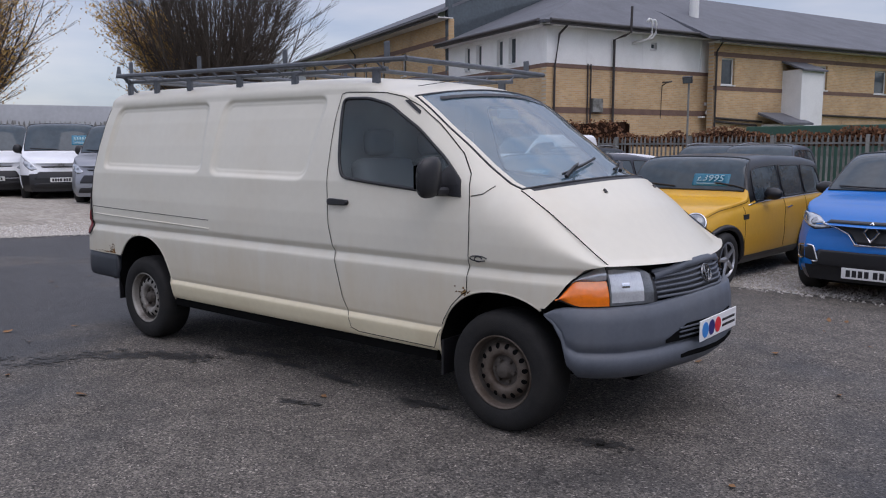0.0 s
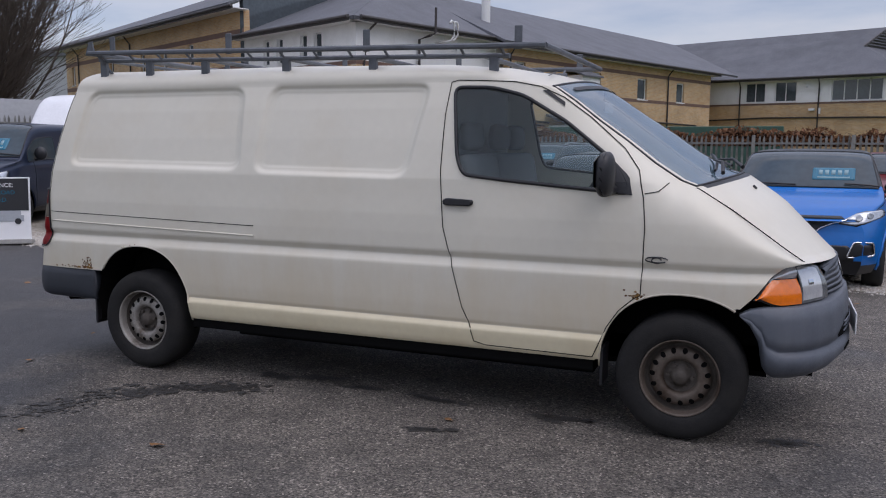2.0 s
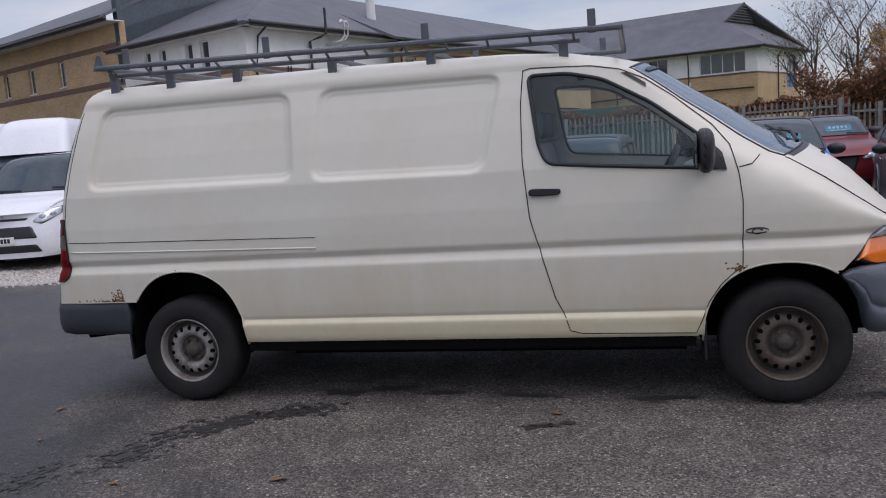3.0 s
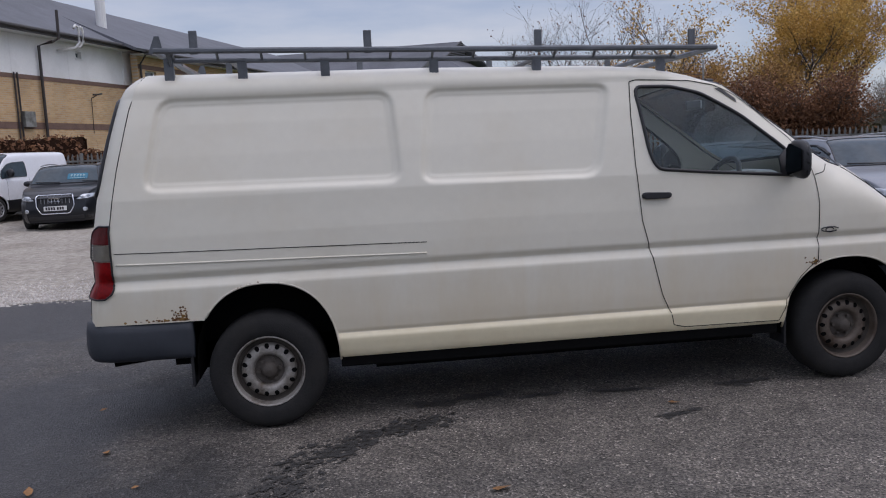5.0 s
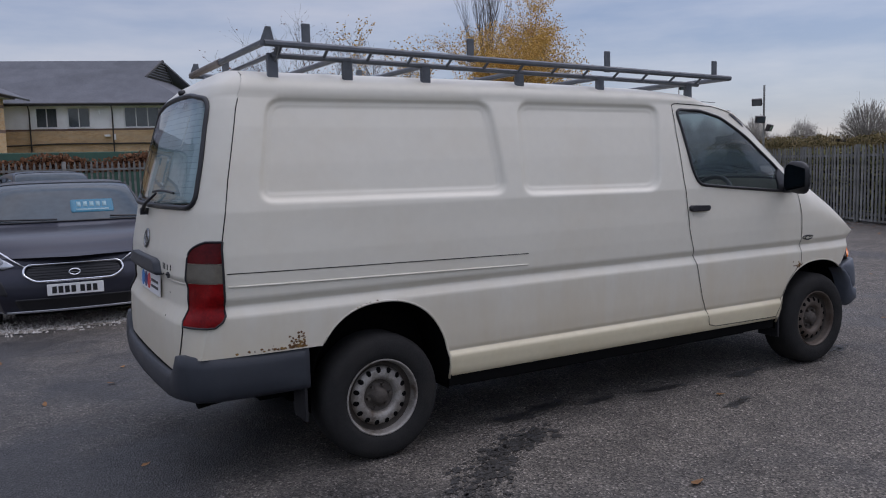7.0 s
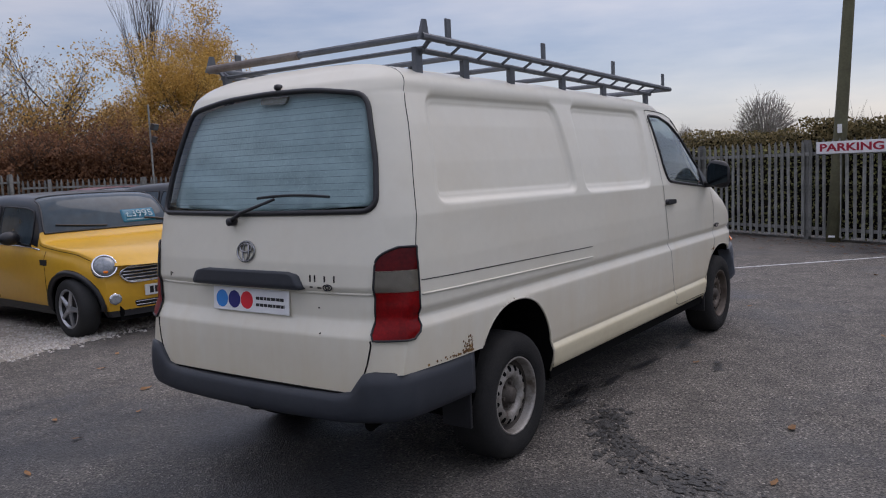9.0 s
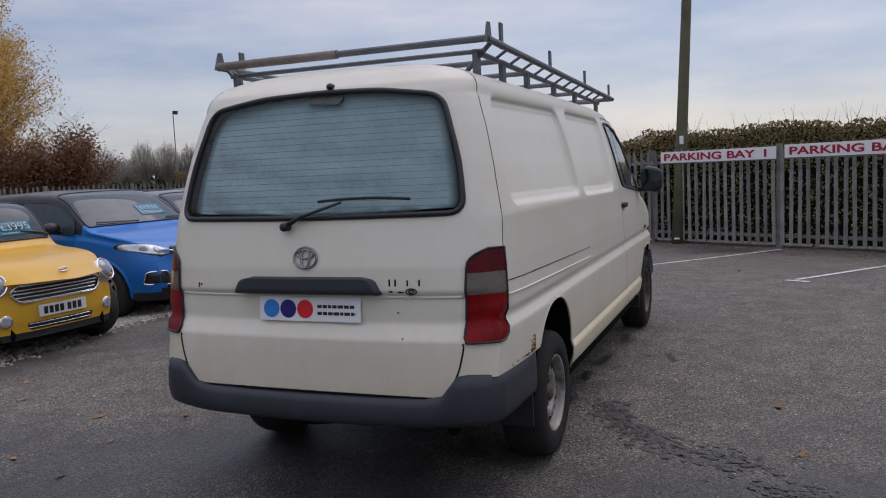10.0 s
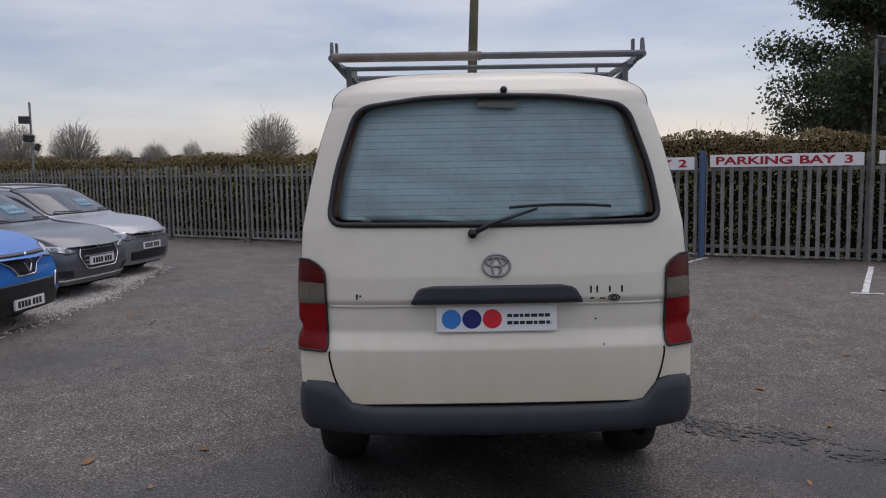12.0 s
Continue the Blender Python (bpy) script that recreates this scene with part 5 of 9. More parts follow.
for y0, y1 in ((-0.66, -0.16), (-0.08, 0.66)):
    st = thing("seat", "", "")
    st.parent = van
    part("cushion", box(2.22, 2.72, y0, y1, 0.78, 0.92, 0.05), M["seat"], st, "", True)
    bm = box(-0.07, 0.07, y0, y1, 0, 0.58, 0.05)
    bk = part("backrest", bm, M["seat"], st, "", True)
    bk.matrix_basis = pose(2.26, 0, 0.86, 0, -10, 0)
    part("seat_box", boxes([(2.25, 2.70, y0 + 0.03, y1 - 0.03, 0.5, 0.78)]), M["trim"], st)
    for c in ([(y0 + y1) / 2] if y1 - y0 < 0.6 else [y0 + 0.2, y1 - 0.2]):
        part("headrest", box(2.09, 2.19, c - 0.12, c + 0.12, 1.45, 1.62, 0.045), M["seat"], st, "", True)
part("cabin_mirror", box(2.86, 2.88, -0.11, 0.11, 1.68, 1.74, 0.01), M["trim"], van)

# ---- roof rack ----
rack = thing("roof_rack", "galvanised steel ladder rack on the van roof", "roof rack")
rz = lambda x: 2.083 - 0.0238 * (x + 0.4)
roof_z = lambda x: 1.985 - 0.012 * max(0, x) - 0.02 * max(0, x - 1.6)
for sgn in (1, -1):
    part("side_rail", tube([(x, -sgn * 0.735, rz(x)) for x in (-0.49, 1.0, 2.67)], 0.0165, 8), M["rack"], rack)
    part("inner_rail", tube([(x, -sgn * 0.66, rz(x) - 0.045) for x in (-0.43, 1.0, 2.45)], 0.0145, 8), M["rack"], rack)
    for x in np.arange(-0.40, 2.45, 0.235):
        part("rung", tube([(x, -sgn * 0.735, rz(x)), (x, -sgn * 0.66, rz(x) - 0.045)], 0.008, 6), M["rack"], rack)
    for x in (-0.43, -0.04, 0.41, 1.02, 1.615, 2.36):
        part("foot", boxes([(x - 0.025, x + 0.025, -sgn * 0.66 - 0.012, -sgn * 0.66 + 0.012, roof_z(x) - 0.11, rz(x) - 0.035)]), M["rack"], rack)
    for x in (-0.28, 0.65, 1.61, 2.52):
        part("post", box(x - 0.022, x + 0.022, -sgn * 0.735 - 0.006, -sgn * 0.735 + 0.006, rz(x) - 0.02, rz(x) + 0.105, 0.005), M["rack"], rack)
    y = -sgn * 0.735
    v = [(-0.515, y - 0.006, rz(-0.5) - 0.015), (-0.435, y - 0.006, rz(-0.5) - 0.015), (-0.455, y - 0.006, rz(-0.5) + 0.075), (-0.480, y - 0.006, rz(-0.5) + 0.075)]
    v += [(a, b + 0.012, c) for a, b, c in v]
    part("end_plate", (v, [(0, 1, 2, 3), (7, 6, 5, 4), (0, 4, 5, 1), (1, 5, 6, 2), (2, 6, 7, 3), (3, 7, 4, 0)]), M["rack"], rack)
    part("stay", tube([(-0.42, -sgn * 0.735, rz(-0.42)), (-0.42, -sgn * 0.60, roof_z(-0.4) - 0.035)], 0.012, 6), M["rack"], rack)
for x in (-0.10, 0.41, 1.02, 1.615, 2.30):
    part("cross_bar", tube([(x, -0.66, rz(x) - 0.045), (x, 0.66, rz(x) - 0.045)], 0.0145, 8), M["rack"], rack)
part("front_bar", tube([(2.665, -0.735, rz(2.66)), (2.665, 0.735, rz(2.66))], 0.0165, 8), M["rack"], rack)
part("rear_bar", tube([(-0.495, -0.735, rz(-0.5)), (-0.495, 0.735, rz(-0.5))], 0.0165, 8), M["rack"], rack)
part("rear_low_bar", tube([(-0.43, -0.70, rz(-0.5) - 0.045), (-0.43, 0.70, rz(-0.5) - 0.045)], 0.0115, 8), M["rack"], rack)
M["roller"] = mat("worn_brown_roller", (0.16, 0.13, 0.11), 0.6, vary=0.3, scale=8, dark=(0.26, 0.25, 0.24), spot=0.6)
part("loading_roller", tube([(-0.495, 0.03, rz(-0.5)), (-0.495, 0.73, rz(-0.5))], 0.0215, 12), M["roller"], rack, "worn brown loading roller")

# ---- palisade fences ----
def pale_mesh(height):
    """One W-section pale with a three-pointed top."""
    w, t = 0.034, 0.008
    prof = [(-w, 0.0), (-w * 0.55, -0.016), (0.0, -0.004), (w * 0.55, -0.016), (w, 0.0)]
    verts = []
    for z in (0.06, height - 0.10):
        for x, y in prof:
            verts += [(x, y, z), (x, y + t, z)]
    for k, (x, y) in enumerate(prof):
        h = height - 0.10 + (0.0, 0.07, 0.10, 0.07, 0.0)[k]
        verts += [(x * 0.9, y, h), (x * 0.9, y + t, h)]
    faces = []
    for r in range(2):
        for k in range(4):
            a = r * 10 + 2 * k
            faces += [(a, a + 2, a + 12, a + 10), (a + 3, a + 1, a + 11, a + 13)]
        faces += [(r * 10 + 1, r * 10, r * 10 + 10, r * 10 + 11), (r * 10 + 8, r * 10 + 9, r * 10 + 19, r * 10 + 18)]
    return mesh_of("pale", verts, faces, M["galv"])


def fence_run(name, start, end, height, pitch, label, post_every=2.45, offset=0.0, group="palisade fences", z0=-0.11, z1=None):
    a, b = Vector((*start, 0)), Vector((*end, 0))
    d = (b - a).normalized()
    ang = math.atan2(d.y, d.x)
    length = (b - a).length
    f = thing(name, label, "fence", group, m=Matrix.Translation(a + Vector((0, 0, z0))) @ Matrix.Rotation(ang, 4, "Z") @ Matrix.Rotation(-math.atan2((z0 if z1 is None else z1) - z0, length), 4, "Y"))
    me = pale_mesh(height)
    post_me = mesh_of("post", *boxes([(-0.05, 0.05, -0.004, 0.004, 0, height), (-0.004, 0.004, 0.004, 0.06, 0, height), (-0.05, 0.05, 0.06, 0.068, 0, height)]), M["galv"])
    k = 0
    x = 0.06
    while x < length:
        o = part("pale", me, parent=f)
        o.matrix_basis = pose(x, -0.03, random.uniform(-0.012, 0.012), random.uniform(-0.4, 0.4), random.uniform(-0.7, 0.7), 0)
        x += pitch
    x = offset
    while x < length:
        o = part("post", post_me, parent=f)
        o.matrix_basis = pose(x, 0.02, 0)
        x += post_every
    for z in (0.18, height - 0.28):
        part("rail", boxes([(0, length, -0.008, 0.0, z, z + 0.06), (0, length, 0.0, 0.045, z, z + 0.006)]), M["galv"], f)
    return f


FA, FB = Vector((16.81, 8.57, 0)), Vector((9.206, -5.507, 0))
FD = (FB - FA).normalized()


def on_fence(s):
    p = FA + FD * s
    return (p.x, p.y)


fence_run("palisade_fence", on_fence(-9.0), on_fence(23.0), 1.80, 0.152, "weathered grey steel palisade fence backed by a hedge", 2.61, 0.22)
fence_run("palisade_fence", (9.0, 21.6), (-30.0, 23.4), 1.95, 0.155, "weathered grey steel palisade fence along the back of the cars", 2.75, 0.3)
fence_run("palisade_fence", (22.5, 15.5), (9.0, 21.6), 1.85, 0.155, "weathered grey steel palisade fence under the russet shrubs", 2.75, 0.3, z0=-0.4, z1=-0.2)
fence_run("palisade_fence", (-22.8, 4.6), (-18.5, 15.4), 2.1, 0.155, "weathered grey steel palisade fence before a pale wall", 2.75, 0.3, z0=0.30)

# ---- parked cars and vans ----
from mathutils.bvhtree import BVHTree

M["tyre"] = mat("car_tyre", (0.02, 0.02, 0.02), 0.8, vary=0.2)
M["alloy"] = mat("alloy_wheel", (0.42, 0.43, 0.45), 0.35, 0.7, vary=0.1)
M["car_glass"] = mat("dark_car_glass", (0.040, 0.058, 0.070), 0.04, vary=0.3, scale=1.2, coat=0.0, spec=0.38, dark=(0.06, 0.08, 0.095), spot=0.5, spot_scale=1.4)
M["car_lamp"] = mat("car_headlamp", (0.50, 0.53, 0.56), 0.1, 0.5, vary=0.35, scale=18, coat=1.0)
M["round_lamp"] = mat("round_headlamp_lens", (0.20, 0.22, 0.24), 0.08, 0.2, vary=0.5, scale=22, coat=1.0)
M["car_black"] = mat("car_black_trim", (0.015, 0.015, 0.017), 0.4, vary=0.2)
M["plate_white"] = mat("number_plate_white", (0.78, 0.78, 0.76), 0.4, vary=0.03)
M["sticker"] = mat("turquoise_price_sticker", (0.012, 0.14, 0.22), 0.15, vary=0.05)
M["sticker_text"] = mat("sticker_lettering", (0.22, 0.36, 0.40), 0.3)


def paint(name, c, metal=0.25):
    return mat(name, c, 0.33, metal, vary=0.06, scale=2, coat=0.28, spec=0.35)


def words(text, size, material, parent=None, m=None, name="lettering", depth=0.002, bold=0.0):
    """Lettering in the built-in font as a mesh that stands upright, facing -y."""
    cu = bpy.data.curves.new("lettering", "FONT")
    cu.offset = bold
    cu.body, cu.size, cu.extrude, cu.align_x, cu.align_y = text, size, depth, "CENTER", "CENTER"
    tmp = bpy.data.objects.new("tmp", cu)
    me = bpy.data.meshes.new_from_object(tmp)
    bpy.data.objects.remove(tmp)
    me.materials.clear()
    me.materials.append(material)
    me.transform(Matrix.Rotation(radians(90), 4, "X"))
    o = part(name, me, parent=parent)
    if m is not None:
        o.matrix_basis = m
    return o


CAR_WHEELS = {}


def car_wheel(parent, x, y, r, key, spokes, out_sign):
    """A wheel whose axle lies along x; out_sign: which way its face looks."""
    if key not in CAR_WHEELS:
        tv, tf = spin([(r * 0.64, -0.01), (r * 0.68, -0.02), (r * 0.85, -0.026), (r * 0.95, -0.012), (r, 0.02), (r, 0.16), (r * 0.9, 0.19), (r * 0.6, 0.18)], 32)
        rv, rf = spin([(r * 0.66, -0.016), (r * 0.62, -0.018), (r * 0.58, 0.02), (r * 0.56, 0.07), (0.0, 0.07)], 32)
        sp = [tube([(0.03 * math.cos(a), 0.0, 0.03 * math.sin(a)), (r * 0.6 * math.cos(a), -0.006, r * 0.6 * math.sin(a))], [0.035, 0.022], 5, 0.6, up=(0, 1, 0)) for a in [2 * math.pi * k / spokes for k in range(spokes)]]
        hub = spin([(0.06, -0.006), (0.05, -0.014), (0.0, -0.014)], 16)
        CAR_WHEELS[key] = (mesh_of("tyre", tv, tf, M["tyre"], True), mesh_of("barrel", rv, rf, M["car_black"], True), mesh_of("rim", *join(*sp, hub, spin([(r * 0.66, -0.016), (r * 0.62, -0.02), (r * 0.58, 0.0)], 32)), M["alloy"]))
    w = thing("wheel", "", "")
    w.parent = parent
    w.matrix_basis = pose(x, y, r, 0, random.uniform(0, 60), 90 * out_sign)
    for nm, me in zip(("tyre", "barrel", "rim"), CAR_WHEELS[key]):
        part(nm, me, parent=w)


def car(name, label, body_mat, place, L=4.2, W=1.78, H=1.48, hood=0.92, cowl=(1.05, 1.02), roof=1.95, tail=0.55, rear_z=1.0, belt=0.92, belt_rear=1.02, tumble=0.32,
        roof_mat=None, arch_mat=None, wheel_r=0.32, wb=None, front_axle=0.82, spokes=10, nose=0.16, lamp=None, grille=None, intake=None, fogs=None, chrome=None, sticker=None,
        van_body=False, lower_black=None, splitters=(), mirror_mat=None, rails=False, category="car", group="parked cars", price="", bulge=0.20, belt_chrome=False):
    """A parked car with its front at the place's origin, facing -y. L, W, H: length, width, height."""
    c = thing(name, label, category, group, m=place)
    hw = W / 2
    wb = wb or L * 0.615
    axles = (front_axle, front_axle + wb)
    bonnet_front = hood - 0.20
    TOP_ = [(0, bonnet_front - 0.05), (0.04, bonnet_front + 0.02), (0.10, hood - 0.125), (0.2, hood - 0.075), (0.36, hood - 0.03), (cowl[0] - 0.1, cowl[1] - 0.03), (cowl[0], cowl[1]), (roof - 0.25, H - 0.085), (roof, H - 0.025), (roof + 0.5, H)]
    if van_body:
        TOP_ += [(L - 0.25, H), (L - 0.05, H - 0.08), (L, H - 0.3)]
    else:
        TOP_ += [(L - tail - 0.55, H - 0.03), (L - tail, H - 0.10), (L - 0.10, rear_z), (L, rear_z - 0.12)]
    BELT_ = [(0, bonnet_front - 0.06), (0.3, hood - 0.12), (cowl[0], belt), (L - 0.3, belt_rear), (L, belt_rear - 0.15)]
    nst, nrow = 110, 44
    us = [L * (0.5 - 0.5 * math.cos(math.pi * k / (nst - 1))) for k in range(nst)]
    SHARE = [0, 0.04, 0.09, 0.17, 0.26, 0.36, 0.43, 0.74, 0.84, 0.92, 1.0]
    soften = (-0.09, -0.045, 0.0, 0.045, 0.09)

    def plan(u):
        a = max(0.0, 1 - u / 0.75)
        b = max(0.0, 1 - (L - u) / 0.6)
        return hw * (1 - 0.26 * a ** 2.4 - 0.16 * b ** 2.4)

    def section(u, ts):
        """Points of the half section at u for shares ts, from the sill (0) over belt (0.43) and roof edge (0.74) to the middle (1)."""
        w, zb = plan(u), lerp_table(BELT_, u)
        zt = sum(lerp_table(TOP_, max(0.0, min(L, u + d * (0.35 if abs(u - cowl[0]) < 0.12 else 1)))) for d in soften) / 5
        g = max(0.0, zt - zb)
        edge_w = max(0.45 * w, w * 0.955 - tumble * max(0.0, g - 0.1))
        edge_z = zb + g * 0.86
        ctrl = [(0.90 * w, 0.20), (0.965 * w, 0.26), (0.985 * w, 0.36), (w, 0.52), (w, 0.66), (0.985 * w, zb - 0.05), (0.955 * w, zb), (edge_w * 0.985, edge_z), (edge_w * 0.90, zb + g * 0.955), (edge_w * 0.6, zb + g * 0.99), (0, zt)]
        cx_, cz_ = [q[0] for q in ctrl], [q[1] for q in ctrl]
        ts = np.asarray(ts, float)
        xs_, zs_ = np.zeros(len(ts)), np.zeros(len(ts))
        for d in (-0.03, -0.015, 0.0, 0.015, 0.03):
            q = ts + d
            flip = q > 1.0
            q = np.clip(np.where(flip, 2.0 - q, q), 0, 1)
            xs_ += np.interp(q, SHARE, cx_) * np.where(flip, -1, 1) / 5
            zs_ += np.interp(q, SHARE, cz_) / 5
        a = max(0.0, 1 - u / 0.75) ** 1.6
        bk = max(0.0, 1 - (L - u) / 0.5) ** 1.6
        bow = max(bulge * a, 0.12 * smoothstep((u - 0.2) / 0.5) * smoothstep((roof + 0.5 - u) / 0.5))
        shift = nose * a * (np.maximum(0.0, (zs_ - 0.5) / 0.4) ** 1.5 + 0.5 * np.maximum(0.0, (0.38 - zs_) / 0.18)) - bow * (1 - (xs_ / max(0.05, w)) ** 2)
        return np.stack([xs_, u + shift - 0.10 * bk * (zs_ - 0.6), zs_], 1)

    grid = np.array([section(u, np.linspace(0, 1, nrow)) for u in us])
    lift_y = float(grid[:, :, 1].min())
    grid[:, :, 1] -= lift_y
    R_ = wheel_r + 0.055
    for row in grid:                                         # pull points near the wheel openings on to their edge
        for q in row:
            if q[2] > 0.85 or q[0] < hw * 0.5:
                continue
            for ax in axles:
                dy, dz = q[1] - ax, max(0.0, q[2] - wheel_r)
                r = math.hypot(dy, dz)
                if abs(r - R_) < 0.028:
                    q[1] = ax + dy * R_ / r
                    if q[2] > wheel_r:
                        q[2] = wheel_r + dz * R_ / r
    grid = grid.tolist()

    def surf(u, t, sgn, h=0.0):
        """A point of the skin at station u and share t, h outside it."""
        p = section(u, [t - 0.01, t, min(1.0, t + 0.01)])
        q = section(u + 0.02, [t])[0]
        n_ = Vector(p[2] - p[0]).cross(Vector(q - p[1])).normalized()
        n_ = n_ if n_.x * p[1][0] + n_.z * 0.3 - n_.y * 0.1 > 0 else -n_
        o = Vector(p[1]) + n_ * h
        return Vector((o.x * sgn, o.y - lift_y, o.z))

    def arch_hit(y, z):
        return any(math.hypot(y - ax, max(0, z - wheel_r)) < R_ - 0.002 for ax in axles)

    verts, faces, mats_i, closed = [], [], [], []
    for sgn in (1, -1):
        k0 = len(verts)
        verts += [(x * sgn, y, z) for r in grid for x, y, z in r]
        for i in range(nst - 1):
            for j in range(nrow - 1):
                q = [grid[i][j], grid[i + 1][j], grid[i + 1][j + 1], grid[i][j + 1]]
                cy, cz, cx = sum(p[1] for p in q) / 4, sum(p[2] for p in q) / 4, sum(p[0] for p in q) / 4
                ids = (k0 + i * nrow + j, k0 + (i + 1) * nrow + j, k0 + (i + 1) * nrow + j + 1, k0 + i * nrow + j + 1)
                closed.append(ids)
                if cz < 0.75 and cx > hw * 0.5 and arch_hit(cy, cz):
                    continue
                faces.append(ids if sgn > 0 else ids[::-1])
                top = roof_mat is not None and cz > lerp_table(BELT_, us[i]) + 0.03 and us[i] > cowl[0] + 0.05
                low = lower_black is not None and cz < lower_black
                mats_i.append(1 if top else 2 if low else 0)
    for e in (0, nst - 1):                                   # close front and back
        k0 = len(verts)
        nc = 10
        for j in range(nrow):
            x, y, z = grid[e][j]
            for b in range(nc + 1):
                r = 1 - 2 * b / nc
                verts.append((x * r, y - (0.06 if e == 0 else -0.04) * (1 - r * r), z))
        for j in range(nrow - 1):
            for b in range(nc):
                q = k0 + j * (nc + 1) + b
                faces.append((q, q + 1, q + nc + 2, q + nc + 1))
                closed.append((q, q + 1, q + nc + 2, q + nc + 1))
                zc = grid[e][j][2]
                mats_i.append(2 if lower_black is not None and zc < lower_black else 0)
    me = mesh_of("body", verts, faces, [body_mat, roof_mat or body_mat, M["car_black"]], True, mats_i)
    body = part("body", me, parent=c)
    tree = BVHTree.FromPolygons([Vector(v) for v in verts], closed)

    def reach(z):
        return 1.0 - lift_y if z <= cowl[1] else cowl[0] - lift_y + (z - cowl[1]) / (H - cowl[1]) * (roof - cowl[0]) + 0.30

    def front_place(lift):
        def put(a, b, h):
            a = a if abs(a) > 1e-3 else 1e-3
            hit = tree.ray_cast(Vector((a, -3, b)), Vector((0, 1, 0)))
            for _ in range(14):
                if hit[0] is not None and hit[0].y < reach(b):
                    break
                a *= 0.975
                hit = tree.ray_cast(Vector((a, -3, b)), Vector((0, 1, 0)))
            if hit[0] is None:
                hit = tree.find_nearest(Vector((a, 0.2, b)))
            p, n_ = hit[0], hit[1]
            n_ = n_ if n_.y < 0 or abs(n_.x) > 0.9 else -n_
            n_ = Vector((n_.x * (1 if n_.x * a >= 0 else -1), -abs(n_.y), max(0, n_.z)))
            return p + n_ * (h if h > 0 else -0.01) + n_ * lift
        return put

    def side_place(sgn):
        def put(a, b, h):
            hit = tree.ray_cast(Vector((sgn * 3, a, b)), Vector((-sgn, 0, 0)))
            for _ in range(16):
                if hit[0] is not None and hit[0].x * sgn > hw * 0.45:
                    break
                b -= 0.015
                hit = tree.ray_cast(Vector((sgn * 3, a, b)), Vector((-sgn, 0, 0)))
            p = hit[0] if hit[0] is not None else tree.find_nearest(Vector((sgn * hw, a, b)))[0]
            return Vector((p.x + sgn * (h if h > 0 else -0.01), p.y, p.z))
        return put

    def front_patch(nm, poly, material, h=0.006, lift=0.0, rnd=0.02, parent=None, nu=12, nv=8):
        return part(nm, skin(rounded(poly, rnd, 3), front_place(lift), h, nu, nv), material, parent or c, "", True)

    def both_sides(nm, poly, material, h=0.006, lift=0.0, rnd=0.02, nu=10, nv=8):
        for sgn in (1, -1):
            front_patch(nm, [(x * sgn, z) for x, z in poly], material, h, lift, rnd, None, nu, nv)

    # glass
    wz0, wz1 = cowl[1] + 0.015, H - 0.085
    u0, u1 = cowl[0] + 0.035, roof - 0.05
    sv = []
    for k in range(19):
        u = u0 + (u1 - u0) * k / 18
        half_ = [0.785 + 0.03 * (abs(k - 9) / 9) ** 6 + (1 - 0.785 - 0.03 * (abs(k - 9) / 9) ** 6) * q / 10 for q in range(11)]
        sv += [surf(u, t, 1, 0.005) for t in half_] + [surf(u, t, -1, 0.005) for t in half_[-2::-1]]
    part("windscreen", (sv, [(k * 21 + q, k * 21 + q + 1, (k + 1) * 21 + q + 1, (k + 1) * 21 + q) for k in range(18) for q in range(20)]), M["car_glass"], c, "", True)
    rim_ = [sv[q] for q in range(21)] + [sv[k * 21 + 20] for k in range(1, 19)] + [sv[18 * 21 + q] for q in range(19, -1, -1)] + [sv[k * 21] for k in range(17, 0, -1)]
    part("screen_seal", tube(rim_, 0.011, 5, closed=True), M["car_black"], c, "", True)
    for sgn, ta, tb in ((1, 0.80, 0.93), (-1, 0.985, 0.87)):
        part("wiper", tube([surf(u0 + 0.015 + 0.025 * q, ta + (tb - ta) * q, sgn, 0.022) for q in np.linspace(0, 1, 8)], 0.010, 5), M["car_black"], c)
    if sticker:
        sx, sw = sticker
        z0 = wz0 + (wz1 - wz0) * 0.24
        sh = (wz1 - wz0) * 0.36
        st = front_patch("price_sticker", [(sx - sw / 2, z0), (sx + sw / 2, z0), (sx + sw / 2, z0 + sh), (sx - sw / 2, z0 + sh)], M["sticker"], 0.009, rnd=0.01)
        if price:
            p = front_place(0.012)(sx, z0 + sh * 0.6, 0.006)
            slope = math.degrees(math.atan2(roof - cowl[0], H - cowl[1]))
            words(price, sw * 0.31, M["sticker_text"], c, pose(p.x, p.y - 0.006, p.z, -slope, 0, 0))
        else:
            for k in range(5):
                x0 = sx - sw * 0.36 + k * sw * 0.15
                front_patch("lettering_bar", [(x0, z0 + sh * 0.42), (x0 + sw * 0.10, z0 + sh * 0.42), (x0 + sw * 0.10, z0 + sh * 0.8), (x0, z0 + sh * 0.8)], M["sticker_text"], 0.012, rnd=0.002, nu=1, nv=1)
        front_patch("lettering_bar", [(sx - sw * 0.38, z0 + sh * 0.13), (sx + sw * 0.38, z0 + sh * 0.13), (sx + sw * 0.38, z0 + sh * 0.24), (sx - sw * 0.38, z0 + sh * 0.24)], M["sticker_text"], 0.012, rnd=0.002, nu=3, nv=1)
    # side windows
    wtop = H - 0.135 if not van_body else H - 0.24
    y_a, tail = cowl[0] + 0.28 - lift_y, tail + lift_y
    slant = (roof - cowl[0]) * 0.78
    zb_ = lambda y: lerp_table(BELT_, y) + 0.035
    pillar = cowl[0] + 0.28 + slant + 0.38
    back = L - tail + lift_y - 0.10
